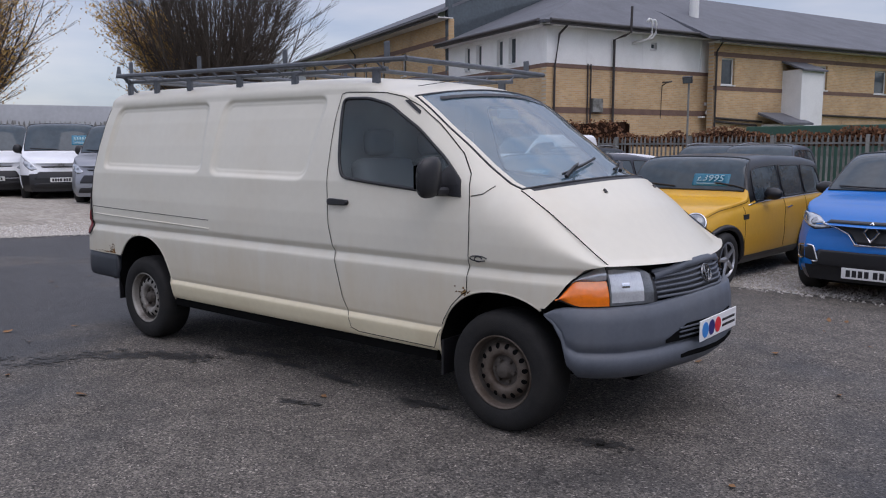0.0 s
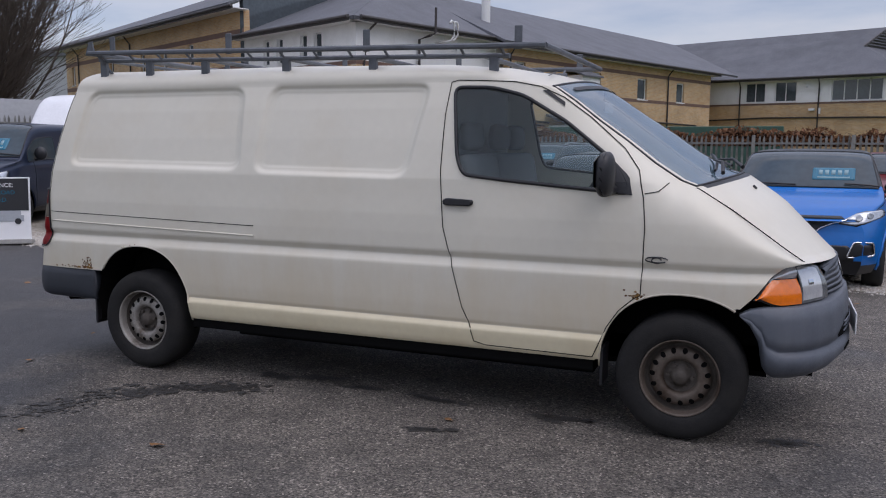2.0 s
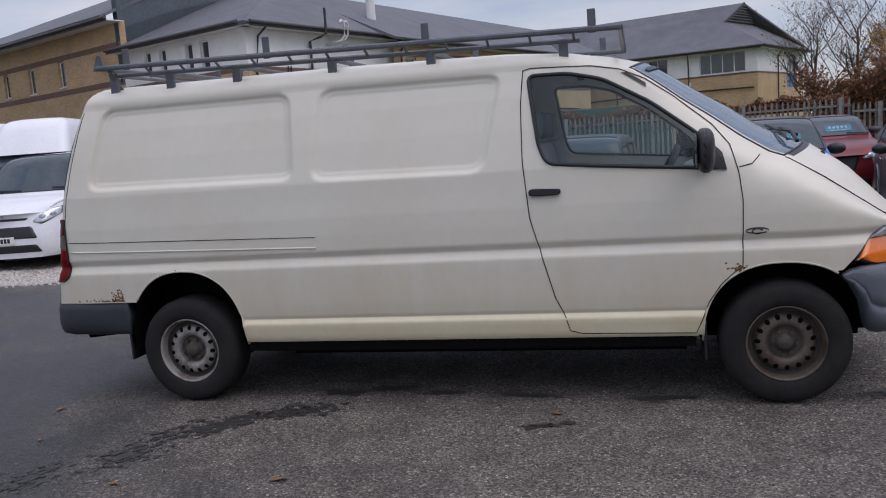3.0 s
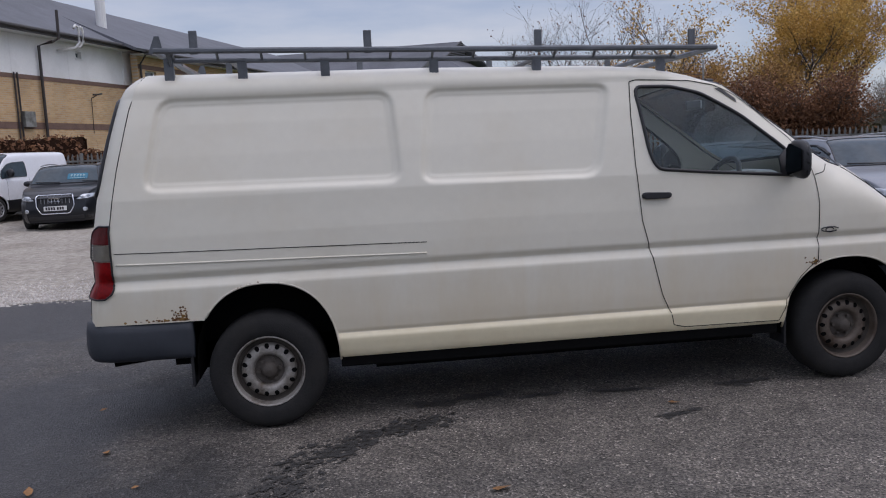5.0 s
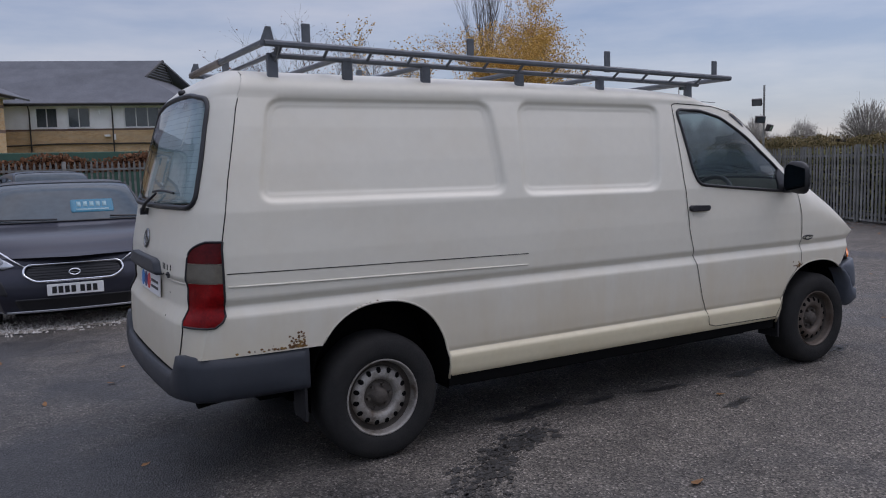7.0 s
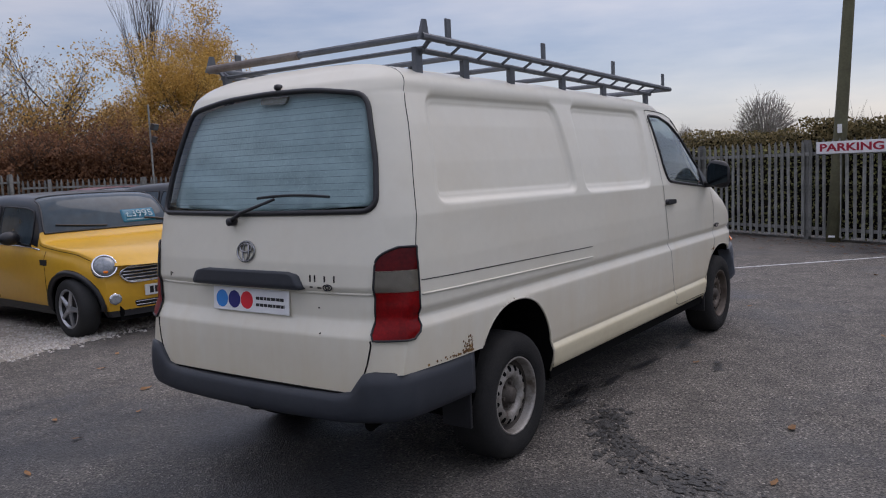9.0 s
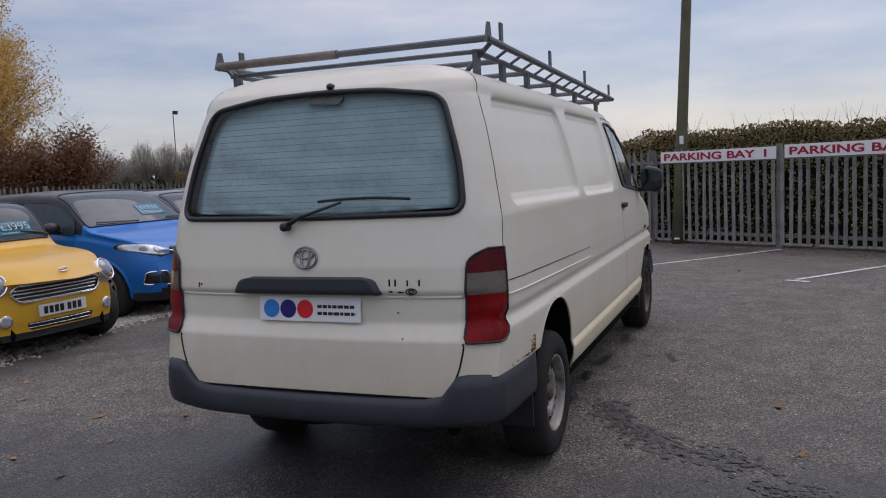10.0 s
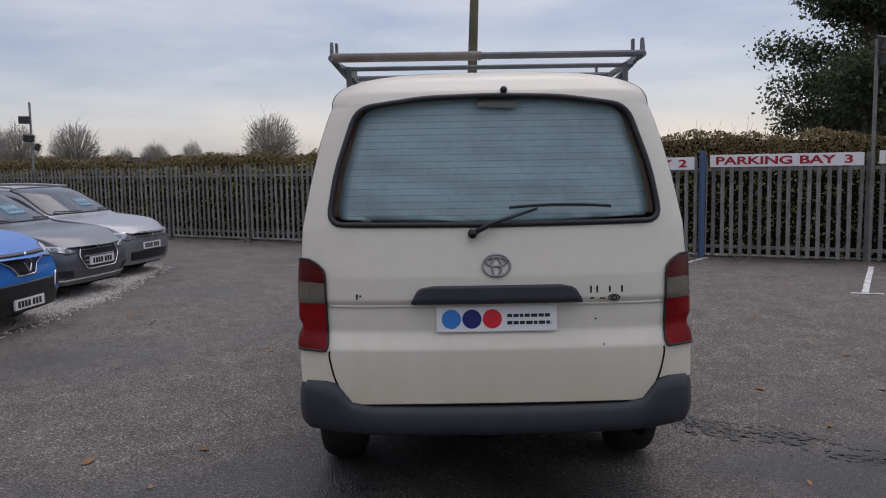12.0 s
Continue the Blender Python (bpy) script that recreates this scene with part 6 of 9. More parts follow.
    spans = [(cowl[0] + 0.20, pillar)]
    if not van_body:
        middle = (pillar + back) / 2 if back - pillar > 1.25 else back
        spans += [(pillar + 0.07, middle)] + ([(middle + 0.06, back)] if middle < back else [])
    for sgn in (1, -1):
        for n_, (a_, b_) in enumerate(spans):
            last = n_ == len(spans) - 1 and not van_body
            rows_ = []
            for q in range(9):
                t = 0.455 + (0.700 if not van_body else 0.66) * q / 8 - 0.455 * q / 8
                e0, e1 = a_ + (0.04 * q / 8 if n_ == 0 else 0.0), b_ - (0.16 * (q / 8) ** 1.5 - 0.05 * (1 - q / 8) ** 3 if last else 0.0)
                inset = 0.03 * (abs(q - 4) / 4) ** 4
                rows_.append([surf(e0 + inset + (e1 - e0 - 2 * inset) * k / 12, t, sgn, 0.004) for k in range(13)])
            sv = [p for r in rows_ for p in r]
            fs_ = [(q * 13 + k, q * 13 + k + 1, (q + 1) * 13 + k + 1, (q + 1) * 13 + k) for q in range(8) for k in range(12)]
            part("side_window", (sv, fs_ if sgn > 0 else [f[::-1] for f in fs_]), M["car_glass"], c, "", True)
            rim_ = rows_[0] + [r[-1] for r in rows_[1:]] + rows_[-1][-2::-1] + [r[0] for r in rows_[-2:0:-1]]
            part("window_seal", tube(rim_, 0.008, 5, closed=True, up=(1, 0, 0)), M["car_black"], c, "", True)
        if belt_chrome:
            part("belt_trim", tube([surf(cowl[0] - 0.02 + (back + 0.1 - cowl[0]) * k / 24, 0.438, sgn, 0.004) for k in range(25)], 0.009, 5, up=(1, 0, 0)), M["chrome"], c, "chrome belt strip", True)
        for u_ in [axles[0] + lift_y + wheel_r + 0.10, pillar + 0.03] + ([spans[1][1] + 0.02] if len(spans) > 2 else []):
            part("door_gap", tube([surf(u_ + (0.02 if t > 0.3 else 0), t, sgn, 0.0005) for t in np.linspace(0.07, 0.44, 12)], 0.0035, 4, up=(1, 0, 0)), M["gap"], c)
        part("bonnet_gap", tube([surf(u, 0.60, sgn, 0.0005) for u in np.linspace(0.14, cowl[0], 14)], 0.0035, 4), M["gap"], c)
        for y in (y_a + slant + 0.55,):
            part("door_handle", skin(rounded([(y - 0.09, belt - 0.09), (y + 0.09, belt - 0.085), (y + 0.09, belt - 0.06), (y - 0.09, belt - 0.062)], 0.01, 2), side_place(sgn), 0.022, 4, 2), M["chrome"] if not van_body else M["car_black"], c)
        part("sill", skin([(axles[0] + wheel_r + 0.06, 0.215), (axles[1] - wheel_r - 0.06, 0.215), (axles[1] - wheel_r - 0.06, 0.31), (axles[0] + wheel_r + 0.06, 0.31)], side_place(sgn), 0.01, 10, 2), M["car_black"], c)
        for ax in axles:
            car_wheel(c, sgn * (hw - 0.035), ax, wheel_r, (round(wheel_r, 2), spokes), spokes, sgn)
            ring = []
            for k in range(25):
                th = math.pi * (k - 1.5) / 21
                a, b = ax - (wheel_r + 0.055) * math.cos(th), wheel_r + (wheel_r + 0.055) * math.sin(th)
                if b > 0.24:
                    ring.append(side_place(sgn)(a, min(b, 0.9), -1) + Vector((sgn * 0.008, 0, 0)))
            part("arch_trim", tube(ring, 0.02 if arch_mat is None else 0.035, 5, up=(1, 0, 0)), arch_mat or body_mat, c, "", True)
        # mirror
        bm = bmesh.new()
        bmesh.ops.create_uvsphere(bm, u_segments=14, v_segments=10, radius=1.0)
        bmesh.ops.scale(bm, vec=(0.115, 0.075, 0.075 if not van_body else 0.12), verts=bm.verts)
        bmesh.ops.translate(bm, vec=(sgn * (hw + 0.07), y_a + 0.16, zb_(y_a) + 0.075 + (0.06 if van_body else 0)), verts=bm.verts)
        part("door_mirror", bm, mirror_mat or M["car_black"], c, "", True)
        part("mirror_arm", tube([(sgn * (hw - 0.06), y_a + 0.18, zb_(y_a) + 0.01), (sgn * (hw + 0.05), y_a + 0.17, zb_(y_a) + 0.04)], 0.02, 6), M["car_black"], c)
        if rails:
            part("roof_rail", tube([(sgn * (hw * 0.955 - tumble * (H - belt - 0.1) - 0.03), y, H - 0.03 + 0.045 * math.sin(math.pi * (y - roof) / (L - tail - roof - 0.3))) for y in np.linspace(roof, L - tail - 0.3, 12)], 0.016, 6), M["alloy"], c)
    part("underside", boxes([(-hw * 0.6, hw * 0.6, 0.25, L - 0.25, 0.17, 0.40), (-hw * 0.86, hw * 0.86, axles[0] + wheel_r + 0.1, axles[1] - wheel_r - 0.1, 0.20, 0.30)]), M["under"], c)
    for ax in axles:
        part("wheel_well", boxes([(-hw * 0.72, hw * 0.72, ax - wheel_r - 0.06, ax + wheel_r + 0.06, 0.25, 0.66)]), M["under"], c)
    # front furniture
    for poly, key, h in (grille or []):
        front_patch("grille", poly, M[key] if isinstance(key, str) else key, h, nu=18)
    for poly in (intake or []):
        front_patch("intake", poly, M["car_black"], 0.004, nu=18)
    for poly, key in (chrome or []):
        g = front_patch("chrome_trim", poly, M[key], 0.016, rnd=0.008, nu=16, nv=3)
    for poly in (lamp or []):
        both_sides("headlamp_surround", [(x + (0.012 if x > hw * 0.5 else -0.012), z + (0.012 if z > sum(q[1] for q in poly) / len(poly) else -0.012)) for x, z in poly], M["car_black"], 0.005, rnd=0.03)
        both_sides("headlamp", poly, M["car_lamp"], 0.013, rnd=0.03)
        mx_, mz_ = sum(q[0] for q in poly) / len(poly), sum(q[1] for q in poly) / len(poly)
        for sgn in (1, -1):
            for off, r in ((-0.05, 0.034), (0.05, 0.030)):
                part("projector", skin([(sgn * (mx_ + off + r * math.cos(t)), mz_ + off * 0.25 + r * math.sin(t)) for t in np.linspace(0, 6.28, 13)[:-1]], front_place(0.0), 0.018, 5, 5), M["round_lamp"], c, "", True)
    for x, z, r, key in (fogs or []):
        for sgn in (1, -1):
            poly = [(sgn * (x + r * math.cos(t)), z + r * math.sin(t)) for t in np.linspace(0, 2 * math.pi, 15)[:-1]]
            part("fog_lamp", skin(poly, front_place(0.0), 0.014, 6, 6), M[key], c, "", True)
    return c, front_place, front_patch


def number_plate(c, put, z, blank=True, x=0.0):
    """White plate with its registration drawn as dark bars."""
    p = put(0.0)(x, z, 0.012)
    y = min(p.y, put(0.0)(x - 0.2, z, 0.012).y, put(0.0)(x + 0.2, z, 0.012).y)
    pl = part("number_plate", box(-0.26, 0.26, -0.006, 0.02, -0.0555, 0.0555, 0.004), M["plate_white"], c, "white plate with dark bars")
    pl.matrix_basis = pose(x, y - 0.008, z)
    for k in range(7):
        x0 = -0.215 + k * 0.058 + (0.024 if k > 3 else 0)
        part("lettering_bar", boxes([(x0, x0 + 0.042, -0.0085, -0.0055, -0.034, 0.034)]), M["car_black"], pl)


def badge(c, put, z, w=0.05, h=0.04, kind="ring"):
    p = put(0.0)(0, z, 0.02)
    if kind == "diamond":
        pts = [(p.x + a * w, p.y - 0.035 + 0.02 * b, p.z + b * h) for a, b in ((0, 1), (1, 0), (0, -1), (-1, 0))]
        part("emblem", tube(pts, 0.014, 6, closed=True, up=(0, 1, 0)), M["chrome"], c, "plain chrome diamond")
    elif kind == "rings":
        part("emblem", join(*[tube([(p.x + (k - 1.5) * w * 0.75 + 0.5 * w * math.cos(t), p.y - 0.01, p.z + 0.5 * w * math.sin(t)) for t in np.linspace(0, 6.28, 17)[:-1]], 0.006, 5, closed=True, up=(0, 1, 0)) for k in range(4)]), M["chrome"], c, "plain chrome rings")
    else:
        part("emblem", join(tube([(p.x + w * math.cos(t), p.y - 0.01, p.z + h * math.sin(t)) for t in np.linspace(0, 6.28, 21)[:-1]], 0.008, 6, closed=True, up=(0, 1, 0)), tube([(p.x - w * 0.7, p.y - 0.01, p.z), (p.x + w * 0.7, p.y - 0.01, p.z)], 0.006, 5)), M["chrome"], c, "plain chrome ring")


def at(x, y, turn):
    return pose(x, y, gz(x, y + 1.5) + 0.012, 0, 0, -turn)


YELLOW, BLUE, GREY = paint("yellow_car_paint", (0.68, 0.37, 0.03), 0.0), paint("bright_blue_paint", (0.0, 0.14, 0.48), 0.0), paint("metallic_grey_paint", (0.13, 0.14, 0.155), 0.5)
SILVER, DKGREY, BLACKP = paint("silver_grey_paint", (0.27, 0.28, 0.30), 0.5), paint("purple_grey_paint", (0.035, 0.036, 0.05), 0.4), paint("black_car_paint", (0.010, 0.011, 0.014), 0.2)
WHITEP, NAVY, RED, STEELB = paint("white_car_paint", (0.78, 0.79, 0.81), 0.0), paint("navy_paint", (0.012, 0.02, 0.045), 0.3), paint("dark_red_paint", (0.16, 0.008, 0.012), 0.3), paint("slate_blue_paint", (0.045, 0.06, 0.09), 0.4)

# yellow hatch with a black roof and round lamps
c, put, fp = car("hatchback_car", "yellow hatchback with black roof and round headlamps on gravel", YELLOW, at(1.70, 4.20, 4), L=3.88, W=1.72, H=1.50, hood=0.95, cowl=(1.0, 1.0), roof=1.46, tail=0.25, belt=0.90, belt_rear=0.94, tumble=0.24,
                 roof_mat=BLACKP, arch_mat=M["car_black"], wheel_r=0.31, front_axle=0.68, wb=2.54, spokes=5, nose=0.12, lower_black=0.27,
                 grille=[([(-0.42, 0.555), (0.42, 0.555), (0.50, 0.655), (0.40, 0.715), (-0.40, 0.715), (-0.50, 0.655)], "car_black", 0.008)], intake=[[(-0.34, 0.29), (0.34, 0.29), (0.37, 0.36), (-0.37, 0.36)]], sticker=(0.34, 0.44), price="£3995", bulge=0.32, belt_chrome=True)
for z, w_ in ((0.562, 0.41), (0.597, 0.45), (0.632, 0.48), (0.667, 0.48), (0.703, 0.42)):
    fp("grille_bar", [(-w_, z - 0.007), (w_, z - 0.007), (w_, z + 0.007), (-w_, z + 0.007)], M["chrome"], 0.016, rnd=0.003, nv=2, nu=18)
for z in (0.31, 0.345):
    fp("grille_bar", [(-0.35, z - 0.004), (0.35, z - 0.004), (0.35, z + 0.004), (-0.35, z + 0.004)], M["chrome"], 0.012, rnd=0.002, nv=2, nu=18)
for sgn in (1, -1):
    lp_ = put(0.0)(sgn * 0.615, 0.735, 0.004)
    lamp_ = part("headlamp", spin([(0.120, 0.08), (0.124, -0.018), (0.118, -0.026), (0.108, -0.020)], 32), M["chrome"], c, "round chrome-ringed headlamp", True)
    lamp_.matrix_basis = pose(lp_.x, lp_.y, lp_.z, -26, 0, sgn * 20)
    part("lens", spin([(0.110, -0.010), (0.095, -0.030), (0.06, -0.046), (0.0, -0.052)], 28), M["round_lamp"], lamp_, "", True)
    part("indicator", spin([(0.032, -0.05), (0.02, -0.056), (0.0, -0.058)], 14), M["orange_lens"], lamp_).matrix_basis = pose(0, 0.012, -0.055)
    for r, key, h in ((0.062, "chrome", 0.012), (0.05, "car_lamp", 0.016)):
        part("fog_lamp", skin([(sgn * 0.56 + r * math.cos(t), 0.40 + r * math.sin(t)) for t in np.linspace(0, 6.28, 17)[:-1]], put(0.0), h, 6, 6), M[key], c, "", True)
    part("side_vent", boxes([(sgn * 0.845 - 0.012, sgn * 0.845 + 0.012, 1.05, 1.20, 0.74, 0.80)]), M["car_black"], c)
part("grille_trim", tube([put(0.01)(a, b, 0.006) for a, b in rounded([(-0.42, 0.550), (0.42, 0.550), (0.51, 0.655), (0.41, 0.722), (-0.41, 0.722), (-0.51, 0.655)], 0.06, 3)], 0.012, 6, closed=True, up=(0, 1, 0)), M["chrome"], c, "", True)
number_plate(c, put, 0.455)
badge(c, put, 0.80, 0.05, 0.018)

# blue crossover with a black roof
c, put, fp = car("crossover_car", "bright blue crossover with black roof and chrome trims", BLUE, at(4.08, 4.55, 5), L=4.12, W=1.78, H=1.56, hood=1.0, cowl=(0.98, 1.08), roof=1.75, tail=0.45, belt=0.98, belt_rear=1.08, tumble=0.30, roof_mat=BLACKP,
                 wheel_r=0.335, front_axle=0.82, wb=2.6, nose=0.16, lower_black=0.33,
                 lamp=[[(0.40, 0.765), (0.58, 0.74), (0.85, 0.83), (0.82, 0.90), (0.58, 0.865)]],
                 grille=[([(-0.47, 0.79), (-0.22, 0.72), (-0.14, 0.61), (0.14, 0.61), (0.22, 0.72), (0.47, 0.79), (0.44, 0.835), (-0.44, 0.835)], "car_black", 0.008)],
                 intake=[[(-0.58, 0.36), (0.58, 0.36), (0.52, 0.53), (-0.52, 0.53)]], sticker=(0.30, 0.46),
                 chrome=[([(-0.24, 0.675), (-0.15, 0.585), (0.15, 0.585), (0.24, 0.675), (0.22, 0.682), (0.14, 0.600), (-0.14, 0.600), (-0.22, 0.682)], "chrome")] and [([(-0.16, 0.588), (0.16, 0.588), (0.16, 0.602), (-0.16, 0.602)], "chrome")])
for sgn in (1, -1):
    poly = rounded([(sgn * 0.50, 0.40), (sgn * 0.76, 0.42), (sgn * 0.74, 0.56), (sgn * 0.56, 0.565)], 0.03, 3)
    part("lamp_pod", skin(poly, put(0.0), 0.006, 8, 6), M["car_black"], c, "", True)
    part("pod_trim", tube([put(0.01)(a, b, 0.004) for a, b in poly], 0.011, 6, closed=True, up=(0, 1, 0)), M["chrome"], c, "", True)
    part("grille_trim", tube([put(0.012)(sgn * a, b, 0.004) for a, b in ((0.48, 0.79), (0.34, 0.755), (0.22, 0.70), (0.145, 0.60), (0.0, 0.597))], 0.010, 6, up=(0, 1, 0)), M["chrome"], c, "", True)
badge(c, put, 0.735, 0.068, 0.095, "diamond")
number_plate(c, put, 0.31)

# grey saloon
c, put, fp = car("saloon_car", "metallic grey saloon with a hexagonal chrome-edged grille", GREY, at(6.5, 4.78, 11), L=4.75, W=1.81, H=1.47, hood=0.92, cowl=(1.30, 0.98), roof=2.25, tail=0.75, belt=0.90, belt_rear=1.0, tumble=0.34, front_axle=0.95, wb=2.77, nose=0.20,
                 lamp=[[(0.42, 0.62), (0.60, 0.615), (0.82, 0.70), (0.80, 0.75), (0.60, 0.70)]],
                 grille=[([(-0.30, 0.40), (0.30, 0.40), (0.42, 0.56), (0.36, 0.70), (-0.36, 0.70), (-0.42, 0.56)], "car_black", 0.008)], intake=[[(0.50, 0.30), (0.78, 0.32), (0.74, 0.42), (0.56, 0.42)], [(-0.78, 0.32), (-0.50, 0.30), (-0.56, 0.42), (-0.74, 0.42)]], sticker=(0.3, 0.42))
hexa = [(-0.30, 0.40), (0.30, 0.40), (0.42, 0.56), (0.36, 0.70), (-0.36, 0.70), (-0.42, 0.56)]
part("grille_trim", tube([put(0.01)(a, b, 0.006) for a, b in rounded(hexa, 0.04, 3)], 0.011, 6, closed=True, up=(0, 1, 0)), M["chrome"], c, "", True)
for z in (0.46, 0.51, 0.565, 0.615, 0.655):
    fp("grille_bar", [(-0.33, z - 0.006), (0.33, z - 0.006), (0.33, z + 0.006), (-0.33, z + 0.006)], M["alloy"], 0.012, rnd=0.002, nv=2)
fp("lip_trim", [(-0.80, 0.265), (0.80, 0.265), (0.80, 0.285), (-0.80, 0.285)], M["chrome"], 0.01, rnd=0.003, nv=2, nu=20)
badge(c, put, 0.68, 0.055, 0.035)
number_plate(c, put, 0.50)

# grey estate with roof rails
c, put, fp = car("estate_car", "grey estate car with silver roof rails", SILVER, at(8.65, 4.85, 10), L=4.45, W=1.80, H=1.47, hood=0.92, cowl=(1.15, 1.0), roof=2.0, tail=0.35, belt=0.92, belt_rear=0.98, tumble=0.30, front_axle=0.88, wb=2.63, nose=0.14, rails=True,
                 lamp=[[(0.42, 0.61), (0.60, 0.60), (0.80, 0.65), (0.78, 0.74), (0.55, 0.72)]], grille=[([(-0.42, 0.645), (0.42, 0.645), (0.42, 0.715), (-0.42, 0.715)], "car_black", 0.008)], intake=[[(-0.50, 0.27), (0.50, 0.27), (0.55, 0.42), (-0.55, 0.42)]], sticker=(0.3, 0.42))
for z in (0.655, 0.70):
    fp("grille_bar", [(-0.42, z - 0.006), (0.42, z - 0.006), (0.42, z + 0.006), (-0.42, z + 0.006)], M["chrome"], 0.012, rnd=0.002, nv=2)
badge(c, put, 0.68, 0.055, 0.055)
number_plate(c, put, 0.49)

# dark crossover-hatch with winged chrome grille
c, put, fp = car("hatchback_car", "dark purple-grey hatchback with a chrome-winged grille", DKGREY, at(-0.95, 4.28, 3), L=4.53, W=1.87, H=1.51, hood=0.98, cowl=(1.15, 1.03), roof=2.05, tail=0.45, belt=0.97, belt_rear=1.06, tumble=0.33, wheel_r=0.34, front_axle=0.95, wb=2.73, nose=0.20,
                 lamp=[[(0.50, 0.67), (0.66, 0.665), (0.86, 0.76), (0.86, 0.86), (0.66, 0.78)]],
                 grille=[([(-0.36, 0.53), (0.36, 0.53), (0.46, 0.60), (0.42, 0.68), (-0.42, 0.68), (-0.46, 0.60)], "car_black", 0.008)], intake=[[(-0.50, 0.22), (0.50, 0.22), (0.56, 0.36), (-0.56, 0.36)], [(0.60, 0.40), (0.84, 0.42), (0.84, 0.56), (0.66, 0.56)], [(-0.84, 0.42), (-0.60, 0.40), (-0.66, 0.56), (-0.84, 0.56)]], sticker=(0.28, 0.46))
part("grille_trim", tube([put(0.01)(a, b, 0.006) for a, b in rounded([(-0.36, 0.525), (0.36, 0.525), (0.47, 0.60), (0.43, 0.69), (-0.43, 0.69), (-0.47, 0.60)], 0.05, 3)], 0.014, 6, closed=True, up=(0, 1, 0)), M["chrome"], c, "", True)
for sgn in (1, -1):
    part("lamp_trim", tube([put(0.01)(sgn * a, b, 0.006) for a, b in ((0.44, 0.67), (0.56, 0.75), (0.68, 0.83), (0.80, 0.895))], 0.011, 6, up=(0, 1, 0)), M["chrome"], c, "", True)
for z in (0.56, 0.585, 0.61, 0.635, 0.66):
    fp("grille_bar", [(-0.41, z - 0.004), (0.41, z - 0.004), (0.41, z + 0.004), (-0.41, z + 0.004)], M["car_black"], 0.014, rnd=0.002, nv=2)
fp("lip_trim", [(-0.62, 0.205), (0.62, 0.205), (0.70, 0.235), (-0.70, 0.235)], M["alloy"], 0.012, rnd=0.01, nv=3, nu=18)
badge(c, put, 0.60, 0.05, 0.03)
number_plate(c, put, 0.44)

# small white hatch with a black cross-shaped front
c, put, fp = car("hatchback_car", "small white hatchback with a black crossed front", WHITEP, at(-2.95, 10.2, 2), L=3.46, W=1.62, H=1.46, hood=0.95, cowl=(0.80, 1.03), roof=1.55, tail=0.25, belt=0.97, belt_rear=1.10, tumble=0.26, wheel_r=0.29, front_axle=0.70, wb=2.34, nose=0.12,
                 lamp=[[(0.40, 0.72), (0.55, 0.735), (0.72, 0.80), (0.72, 0.85), (0.55, 0.80)]],
                 grille=[([(-0.42, 0.40), (0.42, 0.40), (0.46, 0.48), (0.22, 0.60), (0.45, 0.74), (0.30, 0.76), (-0.30, 0.76), (-0.45, 0.74), (-0.22, 0.60), (-0.46, 0.48)], "car_black", 0.008)], intake=[[(-0.62, 0.22), (0.62, 0.22), (0.62, 0.27), (-0.62, 0.27)]], fogs=[(0.60, 0.42, 0.045, "car_lamp")], sticker=(0.25, 0.40))
badge(c, put, 0.68, 0.075, 0.05)
number_plate(c, put, 0.46)

# black compact SUV
c, put, fp = car("suv_car", "black compact SUV with a chrome-framed upright grille", BLACKP, at(-6.4, 15.2, -4), L=4.39, W=1.83, H=1.60, hood=1.02, cowl=(1.05, 1.10), roof=1.8, tail=0.55, belt=1.02, belt_rear=1.10, tumble=0.32, wheel_r=0.35, front_axle=0.88, wb=2.6, nose=0.12, rails=True,
                 lamp=[[(0.46, 0.74), (0.60, 0.735), (0.84, 0.78), (0.84, 0.87), (0.60, 0.85)]], grille=[([(-0.32, 0.42), (0.32, 0.42), (0.42, 0.60), (0.40, 0.86), (-0.40, 0.86), (-0.42, 0.60)], "car_black", 0.008)], intake=[[(-0.80, 0.28), (0.80, 0.28), (0.80, 0.36), (-0.80, 0.36)]], fogs=[(0.66, 0.50, 0.05, "car_lamp")], sticker=(0.3, 0.48), mirror_mat=BLACKP)
part("grille_trim", tube([put(0.01)(a, b, 0.006) for a, b in rounded([(-0.32, 0.42), (0.32, 0.42), (0.43, 0.60), (0.41, 0.86), (-0.41, 0.86), (-0.43, 0.60)], 0.05, 3)], 0.015, 6, closed=True, up=(0, 1, 0)), M["chrome"], c, "", True)
for k in range(9):
    x0 = -0.32 + 0.08 * k
    fp("grille_bar", [(x0 - 0.006, 0.66), (x0 + 0.006, 0.66), (x0 + 0.006, 0.85), (x0 - 0.006, 0.85)], M["alloy"], 0.014, rnd=0.002, nu=1, nv=3)
badge(c, put, 0.75, 0.09, 0.05, "rings")
number_plate(c, put, 0.55)

